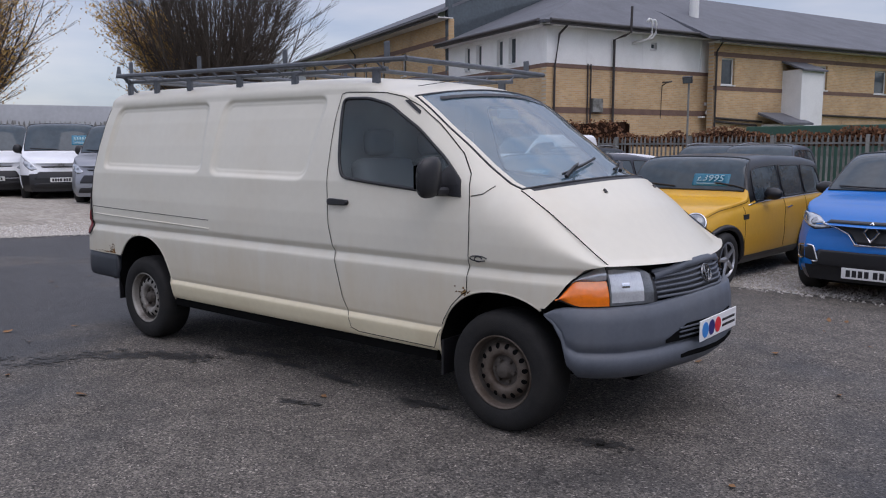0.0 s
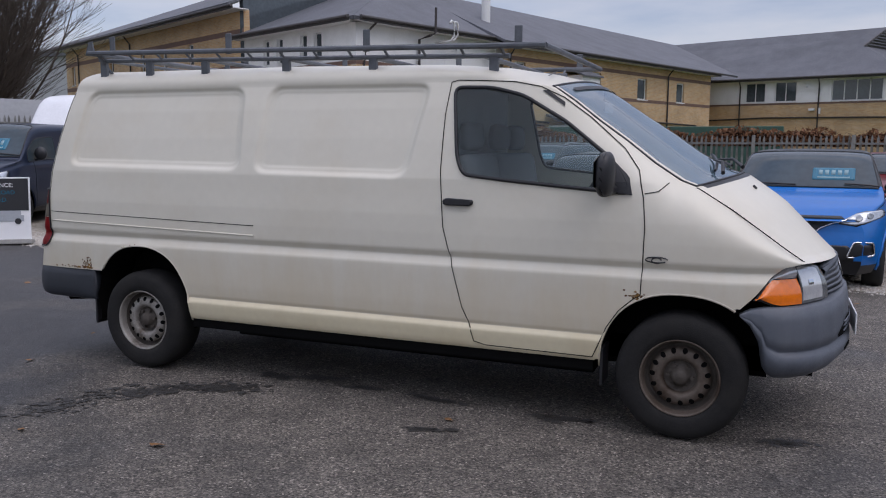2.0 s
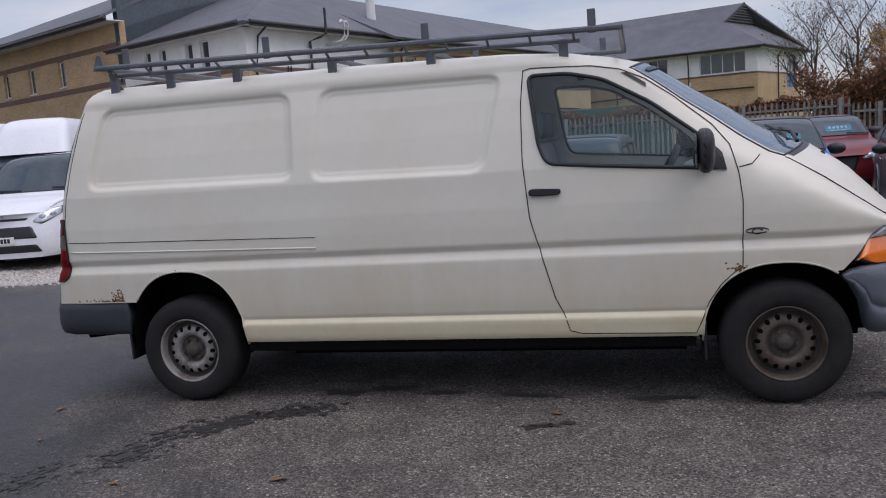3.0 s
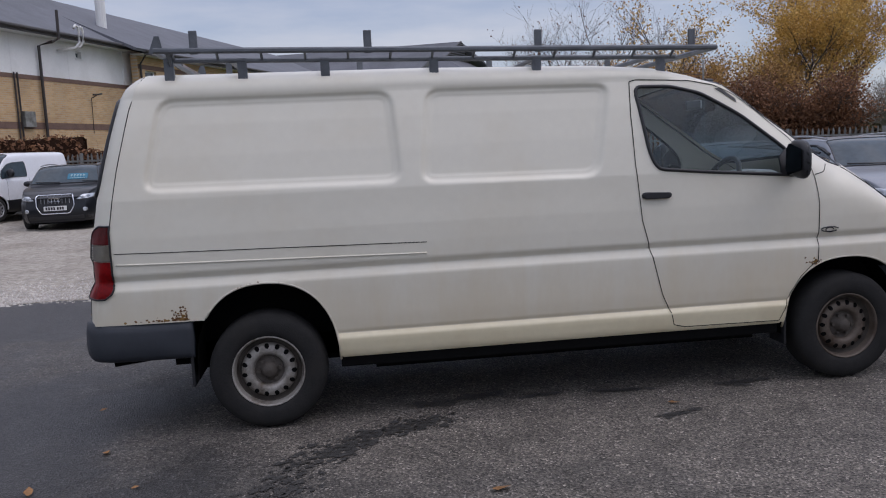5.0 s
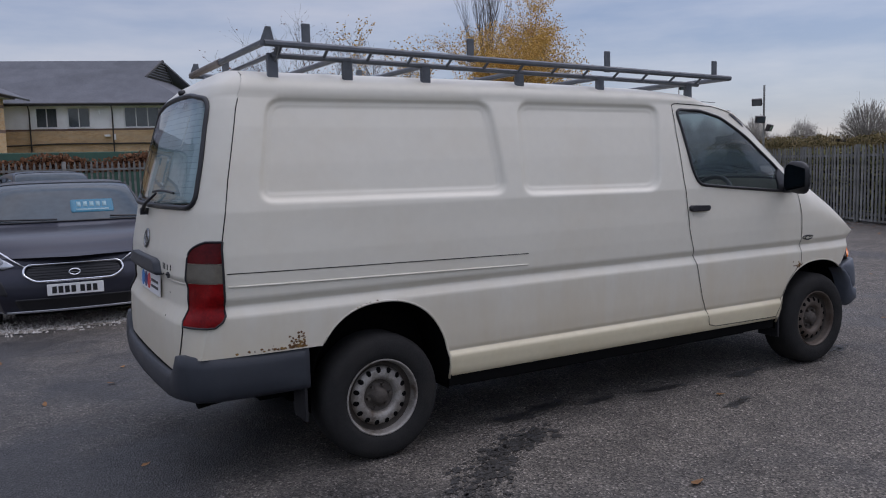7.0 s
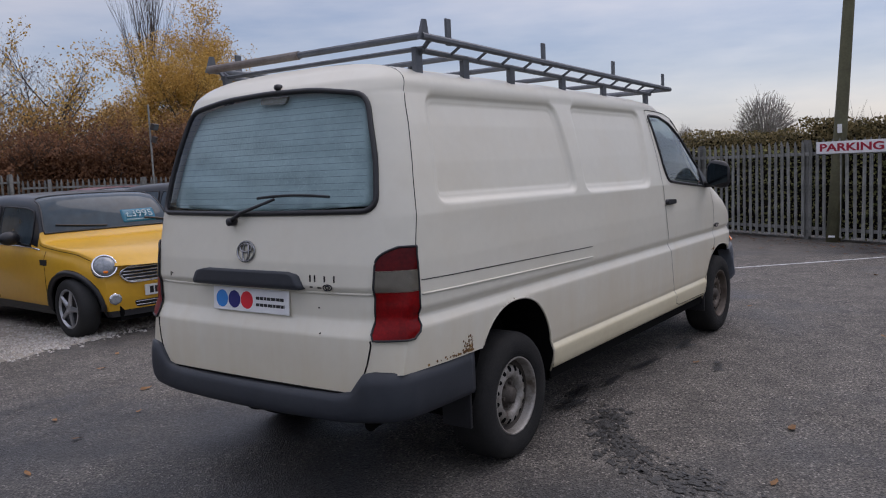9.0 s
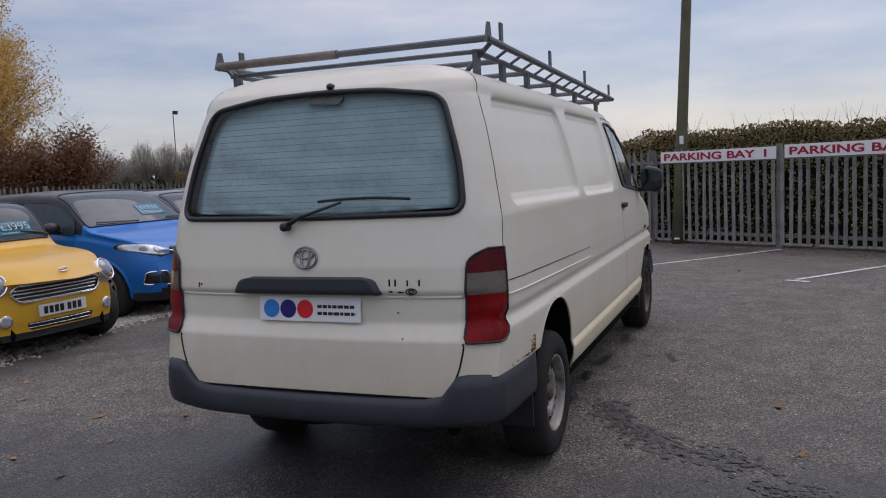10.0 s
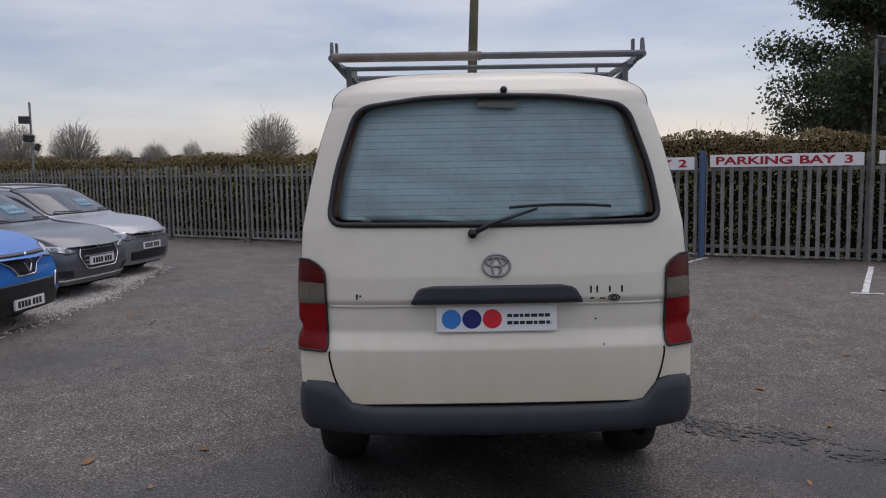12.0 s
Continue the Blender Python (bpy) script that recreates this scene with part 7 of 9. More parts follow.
for nm, lab, pm, pl, kw in (
        ("suv_car", "dark slate-blue SUV with silver roof rails", STEELB, at(-2.1, 14.6, 0), dict(rails=True)),
        ("suv_car", "slate-blue SUV with dark glass beside a palisade fence", STEELB, at(-0.2, 13.2, -6), dict()),
        ("hatchback_car", "dark red hatchback behind a blue crossover", RED, at(5.9, 9.6, 4), dict(H=1.5, L=4.0, W=1.75))):
    args = dict(L=4.5, W=1.84, H=1.66, hood=1.02, cowl=(1.2, 1.10), roof=1.95, tail=0.5, belt=1.04, belt_rear=1.14, tumble=0.32, wheel_r=0.36, front_axle=0.92, wb=2.7, nose=0.14,
                lamp=[[(0.46, 0.74), (0.60, 0.735), (0.82, 0.78), (0.82, 0.86), (0.60, 0.83)]], grille=[([(-0.36, 0.55), (0.36, 0.55), (0.44, 0.80), (-0.44, 0.80)], "car_black", 0.008)], intake=[[(-0.6, 0.27), (0.6, 0.27), (0.6, 0.42), (-0.6, 0.42)]], sticker=(0.3, 0.46))
    args.update(kw)
    c, put, fp = car(nm, lab, pm, pl, **args)
    badge(c, put, 0.70)
    number_plate(c, put, 0.48)

# vans by the far row
def high_roof(length):
    """A tall moulded roof that leans inwards and closes in a rounded crown."""
    verts, faces, n_ = [], [], 0
    for z, w, front, back in ((1.72, 0.95, 1.02, 0.02), (2.05, 0.92, 1.22, 0.04), (2.35, 0.87, 1.42, 0.08), (2.52, 0.81, 1.58, 0.13), (2.60, 0.72, 1.75, 0.22), (2.65, 0.55, 2.0, 0.40), (2.665, 0.30, 2.3, 0.7)):
        ring = rounded([(-w, front + 0.10), (0, front), (w, front + 0.10), (w, length - back), (-w, length - back)], min(0.24, w * 0.5), 4)
        n_ = len(ring)
        verts += [(a, b, z) for a, b in ring]
    rows = len(verts) // n_
    for r in range(rows - 1):
        for k in range(n_):
            q = (k + 1) % n_
            faces.append((r * n_ + k, r * n_ + q, (r + 1) * n_ + q, (r + 1) * n_ + k))
    faces.append(tuple(range((rows - 1) * n_, rows * n_)))
    return verts, faces


HIGH_ROOF = dict(H=2.12, W=2.0, L=6.0, hood=1.22, cowl=(0.95, 1.35), roof=1.9, belt=1.25, belt_rear=1.25)
VANARGS = dict(L=4.4, W=1.83, H=1.84, hood=1.12, cowl=(0.85, 1.18), roof=1.65, tail=0.2, belt=1.10, belt_rear=1.12, tumble=0.14, wheel_r=0.32, front_axle=0.85, wb=2.66, nose=0.14, van_body=True, category="van", group="parked vans",
               lamp=[[(0.52, 0.76), (0.68, 0.74), (0.84, 0.86), (0.84, 0.98), (0.70, 0.92)]], grille=[([(-0.62, 0.52), (0.62, 0.52), (0.52, 0.70), (-0.52, 0.70)], "car_black", 0.008)], intake=[[(-0.66, 0.30), (0.66, 0.30), (0.60, 0.42), (-0.60, 0.42)]])
for lab, pm, x, y, turn, kw in (
        ("small white panel van with a black hexagonal grille", WHITEP, -7.0, 5.3, -6, dict()),
        ("small navy panel van with a turquoise price sticker", NAVY, -8.95, 4.3, -22, dict(sticker=(0.3, 0.5))),
        ("silver-grey medium panel van", SILVER, -11.75, 5.15, -44, dict(H=1.92, W=1.92, L=4.9, sticker=(0.35, 0.4))),
        ("white medium panel van with black lower bumper", WHITEP, -14.2, 5.3, -62, dict(H=1.96, W=1.96, L=5.0, lower_black=0.62, sticker=(0.45, 0.42))),
        ("white medium panel van beside another van", WHITEP, -16.2, 4.5, -66, dict(H=1.96, W=1.96, L=5.0, lower_black=0.5)),
        ("dark van at the end of the row", BLACKP, -15.4, 2.2, -60, dict(H=1.75, W=1.85, L=4.4)),
        ("small white van with black lower bumper by a hedge", WHITEP, -9.7, 17.0, 16, dict(lower_black=0.55)),
        ("tall white high-roof van", WHITEP, -14.2, 10.8, -18, HIGH_ROOF),
        ("tall white high-roof van beside another", WHITEP, -12.05, 11.5, -20, HIGH_ROOF),
        ("tall white high-roof van behind a silver van", WHITEP, -14.6, 8.9, -55, dict(HIGH_ROOF, L=5.0))):
    args = dict(VANARGS)
    args.update(kw)
    c, put, fp = car("panel_van", lab, pm, at(x, y, turn), **args)
    if args["H"] > 2.0:
        part("high_roof", high_roof(args["L"]), pm, c, "tall moulded roof", True)
    fp("grille_bar", [(-0.42, 0.80), (0.42, 0.80), (0.46, 0.83), (-0.46, 0.83)], M["car_black"], 0.01, rnd=0.008, nv=2, nu=14)
    badge(c, put, 0.86, 0.06, 0.03)
    number_plate(c, put, 0.50)

# ---- brick building: walls with brick courses, openings, bands, roofs ----
def brick_material():
    m = bpy.data.materials.new("buff_brickwork")
    m.use_nodes = True
    n, l = m.node_tree.nodes, m.node_tree.links
    p = n["Principled BSDF"]
    p.inputs["Roughness"].default_value = 0.9
    tc = n.new("ShaderNodeTexCoord")
    s = n.new("ShaderNodeSeparateXYZ")
    k = n.new("ShaderNodeCombineXYZ")
    l.new(tc.outputs["Object"], s.inputs["Vector"])
    l.new(s.outputs["X"], k.inputs["X"])
    l.new(s.outputs["Z"], k.inputs["Y"])
    b = n.new("ShaderNodeTexBrick")
    b.inputs["Scale"].default_value = 1.0
    b.inputs["Brick Width"].default_value, b.inputs["Row Height"].default_value = 0.225, 0.075
    b.inputs["Mortar Size"].default_value, b.inputs["Mortar Smooth"].default_value = 0.009, 0.2
    b.inputs["Color1"].default_value, b.inputs["Color2"].default_value = (0.60, 0.41, 0.215, 1), (0.50, 0.31, 0.145, 1)
    b.inputs["Mortar"].default_value = (0.50, 0.42, 0.31, 1)
    l.new(k.outputs["Vector"], b.inputs["Vector"])
    nz = n.new("ShaderNodeTexNoise")
    nz.inputs["Scale"].default_value, nz.inputs["Detail"].default_value = 0.7, 6
    l.new(tc.outputs["Object"], nz.inputs["Vector"])
    mr = n.new("ShaderNodeMapRange")
    mr.inputs["From Min"].default_value, mr.inputs["From Max"].default_value = 0.3, 0.7
    mr.inputs["To Min"].default_value, mr.inputs["To Max"].default_value = 0.82, 1.12
    l.new(nz.outputs["Fac"], mr.inputs["Value"])
    mul = n.new("ShaderNodeVectorMath")
    mul.operation = "SCALE"
    l.new(b.outputs["Color"], mul.inputs[0])
    l.new(mr.outputs["Result"], mul.inputs["Scale"])
    l.new(mul.outputs["Vector"], p.inputs["Base Color"])
    bp = n.new("ShaderNodeBump")
    bp.inputs["Strength"].default_value, bp.inputs["Distance"].default_value = 0.6, 0.01
    inv = n.new("ShaderNodeMath")
    inv.operation = "SUBTRACT"
    inv.inputs[0].default_value = 1.0
    l.new(b.outputs["Fac"], inv.inputs[1])
    l.new(inv.outputs[0], bp.inputs["Height"])
    l.new(bp.outputs["Normal"], p.inputs["Normal"])
    return m


M["brick"] = brick_material()
blk = thing("brick_building", "two-storey buff brick building with white render and slate roofs", "building")
C0, C1, C2 = (-18.9, 26.5), (-11.4, 23.3), (-8.1, 32.4)
W1, W2 = (-7.81, 31.37), (-0.25, 50.96)
V1, V2, V3 = (-2.8, 57.8), (10.8, 54.0), (15.5, 64.0)
L0 = (-40.5, 36.5)


def wall(name, a, b, z0, z1, openings, material, parent=blk, thick=0.3):
    """An upright wall from a to b seen from its right-hand side, with real openings (s0, s1, z0, z1). Local x runs along it."""
    d = Vector((b[0] - a[0], b[1] - a[1], 0))
    L_ = d.length
    xs_ = sorted({0.0, L_, *[v for o in openings for v in o[:2]]})
    zs_ = sorted({z0, z1, *[v for o in openings for v in o[2:4]]})
    nx_, nz_ = len(xs_) - 1, len(zs_) - 1
    solid = lambda i, j: 0 <= i < nx_ and 0 <= j < nz_ and not any(o[0] - 1e-6 <= xs_[i] and xs_[i + 1] <= o[1] + 1e-6 and o[2] - 1e-6 <= zs_[j] and zs_[j + 1] <= o[3] + 1e-6 for o in openings)
    vid = lambda i, j, k: (k * (nx_ + 1) + i) * (nz_ + 1) + j
    verts = [(xs_[i], (0.0, thick)[k], zs_[j]) for k in (0, 1) for i in range(nx_ + 1) for j in range(nz_ + 1)]
    faces = []
    for i in range(nx_):
        for j in range(nz_):
            if not solid(i, j):
                continue
            faces.append((vid(i, j, 0), vid(i + 1, j, 0), vid(i + 1, j + 1, 0), vid(i, j + 1, 0)))
            faces.append((vid(i, j, 1), vid(i, j + 1, 1), vid(i + 1, j + 1, 1), vid(i + 1, j, 1)))
            for (ni, nj), (p, q) in (((i - 1, j), ((i, j), (i, j + 1))), ((i + 1, j), ((i + 1, j + 1), (i + 1, j))), ((i, j - 1), ((i + 1, j), (i, j))), ((i, j + 1), ((i, j + 1), (i + 1, j + 1)))):
                if not solid(ni, nj):
                    faces.append((vid(*p, 0), vid(*q, 0), vid(*q, 1), vid(*p, 1)))
    w = part(name, (verts, faces), material, parent)
    w.matrix_basis = Matrix.Translation((a[0], a[1], 0)) @ Matrix.Rotation(math.atan2(d.y, d.x), 4, "Z")
    return w, L_


def add_window(w, s0, s1, z0, z1, lights=1, frame_key="frame_white"):
    win = part("window", boxes([(s0, s1, 0.10, 0.13, z0, z0 + 0.06), (s0, s1, 0.10, 0.13, z1 - 0.06, z1), (s0, s0 + 0.06, 0.10, 0.13, z0, z1), (s1 - 0.06, s1, 0.10, 0.13, z0, z1)] + [(s0 + (s1 - s0) * k / lights - 0.03, s0 + (s1 - s0) * k / lights + 0.03, 0.10, 0.13, z0, z1) for k in range(1, lights)]), M[frame_key], w)
    for k in range(lights):
        part("pane", boxes([(s0 + (s1 - s0) * k / lights + 0.03, s0 + (s1 - s0) * (k + 1) / lights - 0.03, 0.13, 0.15, z0 + 0.05, z1 - 0.05)]), M["darkpane"], win)
    part("sill", boxes([(s0 - 0.05, s1 + 0.05, -0.05, 0.12, z0 - 0.05, z0)]), M["frame_white"], win)


def band(w, L_, z0, z1, gaps=(), proud=0.012):
    x = 0.0
    for g0, g1 in list(gaps) + [(L_, L_)]:
        if g0 - x > 0.05:
            part("brick_band", boxes([(x, g0, -proud, 0.0, z0, z1)]), M["brown_band"], w)
        x = g1


def eave(w, L_, z, out=0.55, over=0.3):
    part("soffit", boxes([(-over, L_ + over, -out, 0.1, z, z + 0.04)]), M["frame_white"], w)
    part("fascia", boxes([(-over, L_ + over, -out - 0.03, -out, z - 0.02, z + 0.2)]), M["eave"], w)
    part("gutter", tube([(-over, -out - 0.09, z + 0.13), (L_ + over, -out - 0.09, z + 0.13)], 0.065, 8), M["eave"], w)


def downpipe(w, s, z0, z1, key="pipe", y=-0.08):
    part("downpipe", tube([(s, -0.45, z1 + 0.1), (s, y, z1 - 0.35), (s, y, z0)], 0.045, 8), M[key], w)


# white rendered block: brick below, render above
for a, b, ops in ((C0, C1, [(1.6, 2.06, 4.95, 6.05), (2.66, 3.12, 4.95, 6.05), (4.42, 4.9, 4.95, 6.05), (5.38, 5.92, 4.95, 6.05)]), (C1, C2, [(5.62, 5.96, 5.62, 5.9)])):
    lw, L_ = wall("lower_wall", a, b, -0.12, 4.62, [], M["brick"])
    band(lw, L_, 2.84, 3.08)
    uw, L_ = wall("upper_wall", a, b, 4.78, 6.25, ops, M["render"])
    part("brick_band", boxes([(0, L_, -0.014, 0.3, 4.62, 4.78)]), M["brown_band"], lw)
    for o in ops:
        add_window(uw, *o)
    eave(uw, L_, 6.2)
    if a == C1:
        part("downpipe", tube([(0.62, -0.5, 6.2), (0.55, -0.1, 5.9), (0.35, -0.08, 4.6), (0.33, -0.08, 0.0)], 0.045, 8), M["pipe"], lw)
        for s in (2.08, 2.24):
            part("pipe", tube([(s, -0.06, 0.2), (s, -0.06, 4.82)], 0.03, 6), M["pipe"], lw)
        part("meter_box", box(2.3, 2.84, -0.16, 0.0, 2.9, 3.46, 0.01), M["galv"], lw)
        part("vent_stack", tube([(3.40, -0.12, 0.3), (3.42, -0.12, 5.86), (3.50, -0.66, 5.98), (3.70, -0.78, 6.10), (3.72, -0.78, 7.12)], 0.055, 8), M["pipe"], lw)
        part("flue", tube([(4.50, -0.05, 5.80), (4.66, -0.75, 5.86), (4.84, -0.80, 6.10), (4.86, -0.80, 6.52), (4.80, -0.80, 6.66), (4.68, -0.80, 6.70), (4.56, -0.80, 6.58)], 0.05, 8), M["frame_white"], lw, "", True)
        part("flue", tube([(4.62, -0.05, 5.84), (4.86, -0.82, 5.92), (5.02, -0.84, 6.14), (5.04, -0.84, 6.50), (4.98, -0.84, 6.64), (4.88, -0.84, 6.66)], 0.05, 8), M["frame_white"], lw, "", True)
        part("pillar_panel", boxes([(8.62, 8.74, -0.05, 0.0, 4.8, 6.2), (9.30, 9.62, -0.05, 0.0, 4.8, 6.2)]), M["render"], uw)
        for s in (2.05, 5.1):
            part("render_joint", boxes([(s, s + 0.02, -0.006, 0.0, 4.79, 6.19)]), M["frame_white"], uw)
        part("cctv", join(boxes([(8.95, 9.2, -0.3, -0.14, 2.92, 3.1)]), boxes([(9.05, 9.09, -0.2, 0.0, 2.96, 3.04), (8.62, 8.86, -0.22, 0.0, 2.76, 2.84), (8.98, 9.12, -0.1, 0.0, 3.32, 3.46)])), M["frame_white"], lw)
        part("wall_lamp", join(tube([(6.05, -0.3, 4.22), (6.35, -0.34, 4.24), (6.6, -0.3, 4.28)], 0.035, 6), tube([(6.3, -0.3, 4.22), (6.3, -0.02, 4.1)], 0.02, 6), tube([(6.3, -0.03, 4.1), (6.26, -0.03, 2.7)], 0.012, 5)), M["pipe"], lw)
# brick wing
ops = [(0.50, 1.34, 4.22, 5.40), (7.06, 7.92, 4.2, 5.36), (11.75, 12.8, 4.15, 5.32), (16.4, 17.4, 4.15, 5.32)]
bw, L_ = wall("wing_wall", W1, W2, -0.12, 6.05, ops, M["brick"])
for o in ops:
    add_window(bw, *o)
band(bw, L_, 5.45, 5.64)
band(bw, L_, 3.98, 4.16)
eave(bw, L_, 6.0)
downpipe(bw, 0.10, 0, 6)
downpipe(bw, 15.2, 0, 6)
part("lift_shaft", boxes([(4.62, 6.20, -1.05, 0.0, -0.1, 5.0)]), M["render"], bw)
part("shaft_roof", ([(4.52, -1.2, 5.0), (6.30, -1.2, 5.0), (6.30, 0, 5.45), (4.52, 0, 5.45), (4.52, -1.2, 4.92), (6.30, -1.2, 4.92), (6.30, 0, 5.37), (4.52, 0, 5.37)], [(0, 1, 2, 3), (0, 4, 5, 1), (7, 6, 5, 4), (0, 3, 7, 4), (1, 5, 6, 2)]), M["slate"], bw)
part("porch_wall", boxes([(3.3, 4.5, -1.3, 0.0, -0.1, 2.5)]), M["render"], bw)
part("porch_roof", ([(2.9, -1.5, 2.55), (5.0, -1.5, 2.55), (5.0, -0.1, 3.05), (2.9, -0.1, 3.05), (2.9, -1.5, 2.45), (5.0, -1.5, 2.45), (5.0, -0.1, 2.95), (2.9, -0.1, 2.95)], [(0, 1, 2, 3), (0, 4, 5, 1), (7, 6, 5, 4), (0, 3, 7, 4), (1, 5, 6, 2)]), M["slate"], bw)
part("wall_pipe", tube([(7.2, -0.08, 3.0), (19, -0.08, 2.8)], 0.05, 6), M["pipe"], bw)
part("wall_pipe", join(tube([(0.15, -0.08, 2.75), (3.2, -0.08, 2.62)], 0.05, 6), tube([(0.15, -0.08, 2.6), (2.8, -0.08, 2.45), (3.4, -0.08, 2.0)], 0.05, 6)), M["pipe"], bw)
# far wing
fw, L2 = wall("wing_lower", V1, V2, -0.12, 4.36, [], M["brick"])
part("brick_band", boxes([(0, L2, -0.014, 0.3, 4.36, 4.48)]), M["brown_band"], fw)
part("wall_pipe", tube([(0.4, -0.08, 3.3), (6, -0.08, 3.48), (13.9, -0.08, 3.42)], 0.05, 6), M["pipe"], fw)
part("wall_lamp", boxes([(9.0, 9.35, -0.3, 0.0, 3.92, 4.06), (9.6, 9.7, -0.15, 0.0, 3.7, 4.1)]), M["frame_white"], fw)
ops2 = [(0.05, 1.32, 4.55, 5.92), (4.69, 6.05, 4.56, 5.9), (6.68, 8.11, 4.56, 5.92), (10.3, 13.37, 4.54, 5.94)]
fu, L2 = wall("wing_upper", V1, V2, 4.48, 6.05, ops2, M["render"])
for k, o in enumerate(ops2):
    add_window(fu, *o, lights=(2, 2, 2, 4)[k], frame_key="frame_white")
eave(fu, L2, 6.0)
downpipe(fu, 4.35, 0, 6)
downpipe(fu, 9.55, 0, 6)
part("flue", tube([(8.75, -0.05, 5.5), (8.75, -0.3, 5.5), (8.75, -0.34, 5.7)], 0.06, 8), M["frame_white"], fu)
gl, L3 = wall("gable_lower", V2, V3, -0.12, 4.36, [(6.77, 9.33, 3.4, 4.36)], M["brick"])
gu, L3 = wall("gable_upper", V2, V3, 4.48, 6.05, [(6.77, 9.33, 4.48, 5.8)], M["render"])
M["blue_frame"] = mat("blue_painted_frame", (0.03, 0.16, 0.42), 0.5)
add_window(gu, 6.77, 9.33, 4.48, 5.8, 2, "blue_frame")
part("blue_panel", boxes([(6.77, 9.33, 0.05, 0.10, 3.4, 4.48)]), M["blue_frame"], gl)
part("brick_band", boxes([(0, 6.77, -0.014, 0.3, 4.36, 4.48), (9.33, L3, -0.014, 0.3, 4.36, 4.48)]), M["brown_band"], gl)
eave(gu, L3, 6.0)
downpipe(gu, 4.4, 0, 6)
part("corner_infill", boxes([(-8.6, -7.7, 32.0, 34.0, -0.1, 6.1)]), M["brick"], bw.parent)
jw, L4 = wall("link_wall", W2, V1, -0.12, 6.05, [], M["brick"])
# left wing
ops = [(1.1, 1.65, 5.3, 6.48), (7.72, 8.25, 5.3, 6.48), (12.2, 12.75, 5.3, 6.48), (15.0, 15.6, 5.25, 6.48), (18.1, 18.7, 5.3, 6.5)]
lw, L_ = wall("left_wing_wall", L0, C0, -0.12, 7.6, ops, M["brick"])
for o in ops:
    add_window(lw, *o)
band(lw, L_, 6.52, 6.76)
band(lw, L_, 4.90, 5.15)
eave(lw, L_, 7.55, 0.7)
for s in (2.5, 10.9):
    downpipe(lw, s, 0, 7.5)
rw, L_ = wall("return_wall", C0, (C0[0] + 3.0, C0[1] + 8.0), 5.0, 11.0, [], M["darkpane"])


def roof_plane(pts, name="roof"):
    """One roof slope with thickness, from three or four corners."""
    v = [Vector(p) for p in pts]
    n_ = (v[1] - v[0]).cross(v[-1] - v[0]).normalized()
    n_ = n_ if n_.z > 0 else -n_
    k = len(v)
    verts = [tuple(p + n_ * 0.03) for p in v] + [tuple(p - n_ * 0.09) for p in v]
    faces = [tuple(range(k)), tuple(range(2 * k - 1, k - 1, -1))] + [(i, (i + 1) % k, k + (i + 1) % k, k + i) for i in range(k)]
    return part(name, (verts, faces), M["slate"], blk)


def out_from(a, b, d):
    """a and b moved d to the right of the way from a to b."""
    v = Vector((b[0] - a[0], b[1] - a[1])).normalized()
    return Vector((v.y, -v.x)) * d


o1, o2 = out_from(C0, C1, 0.6), out_from(C1, C2, 0.6)
c0 = (C0[0] + o1.x, C0[1] + o1.y, 6.3)
c1 = (C1[0] + o1.x + o2.x, C1[1] + o1.y + o2.y, 6.3)
c2 = (C2[0] + o2.x, C2[1] + o2.y, 6.3)
apex = (-13.4, 30.5, 9.0)
roof_plane([c0, c1, apex, (-18.0, 32.5, 9.0)])
roof_plane([c1, c2, (-11.6, 37.0, 9.0), apex])
ow = out_from(W1, W2, 0.6)
w1, w2 = (W1[0] + ow.x - 0.3, W1[1] + ow.y - 1.0, 6.15), (W2[0] + ow.x + 1.0, W2[1] + ow.y + 2.5, 6.15)
roof_plane([w1, w2, (-4.0, 63.0, 9.5), (-14.4, 33.5, 9.5)])
ov = out_from(V1, V2, 0.6)
og = out_from(V2, V3, 0.6)
v1 = (V1[0] + ov.x - 6, V1[1] + ov.y + 2, 6.15)
v2 = (V2[0] + ov.x + og.x, V2[1] + ov.y + og.y, 6.15)
v3 = (V3[0] + og.x, V3[1] + og.y, 6.15)
ridge_b, ridge_a = (10.6, 58.6, 9.6), (-6.0, 64.6, 9.6)
hip_a, hip_b = (9.05, 57.1, 8.22), (11.6, 60.6, 8.1)
roof_plane([v1, v2, hip_a, ridge_b, ridge_a])
roof_plane([v2, v3, hip_b, hip_a])
part("gable_louvre", ([hip_a, hip_b, ridge_b], [(0, 1, 2)]), M["eave"], blk)
for k in range(1, 8):
    f_ = k / 8
    p, q = Vector(hip_a).lerp(Vector(ridge_b), f_), Vector(hip_b).lerp(Vector(ridge_b), f_)
    part("louvre_slat", tube([p + Vector((0.03, -0.03, 0)), q + Vector((0.03, -0.03, 0))], 0.05, 4), M["slate"], blk)
part("verge_board", tube([Vector(hip_a), Vector(ridge_b), Vector(hip_b)], 0.09, 4), M["eave"], blk)
roof_plane([v3, (10, 68, 6.15), (-8, 67, 9.6), ridge_b])
ol = out_from(L0, C0, 0.8)
roof_plane([(L0[0] + ol.x - 4, L0[1] + ol.y + 2, 7.78), (C0[0] + ol.x, C0[1] + ol.y, 7.78), (C0[0] + 4.2, C0[1] + 9.5, 12.6), (L0[0] + 4, L0[1] + 13, 12.6)])
part("chimney_flue", tube([(-9.7, 33.6, 7.0), (-9.7, 33.6, 9.4)], 0.22, 14), M["frame_white"], blk)
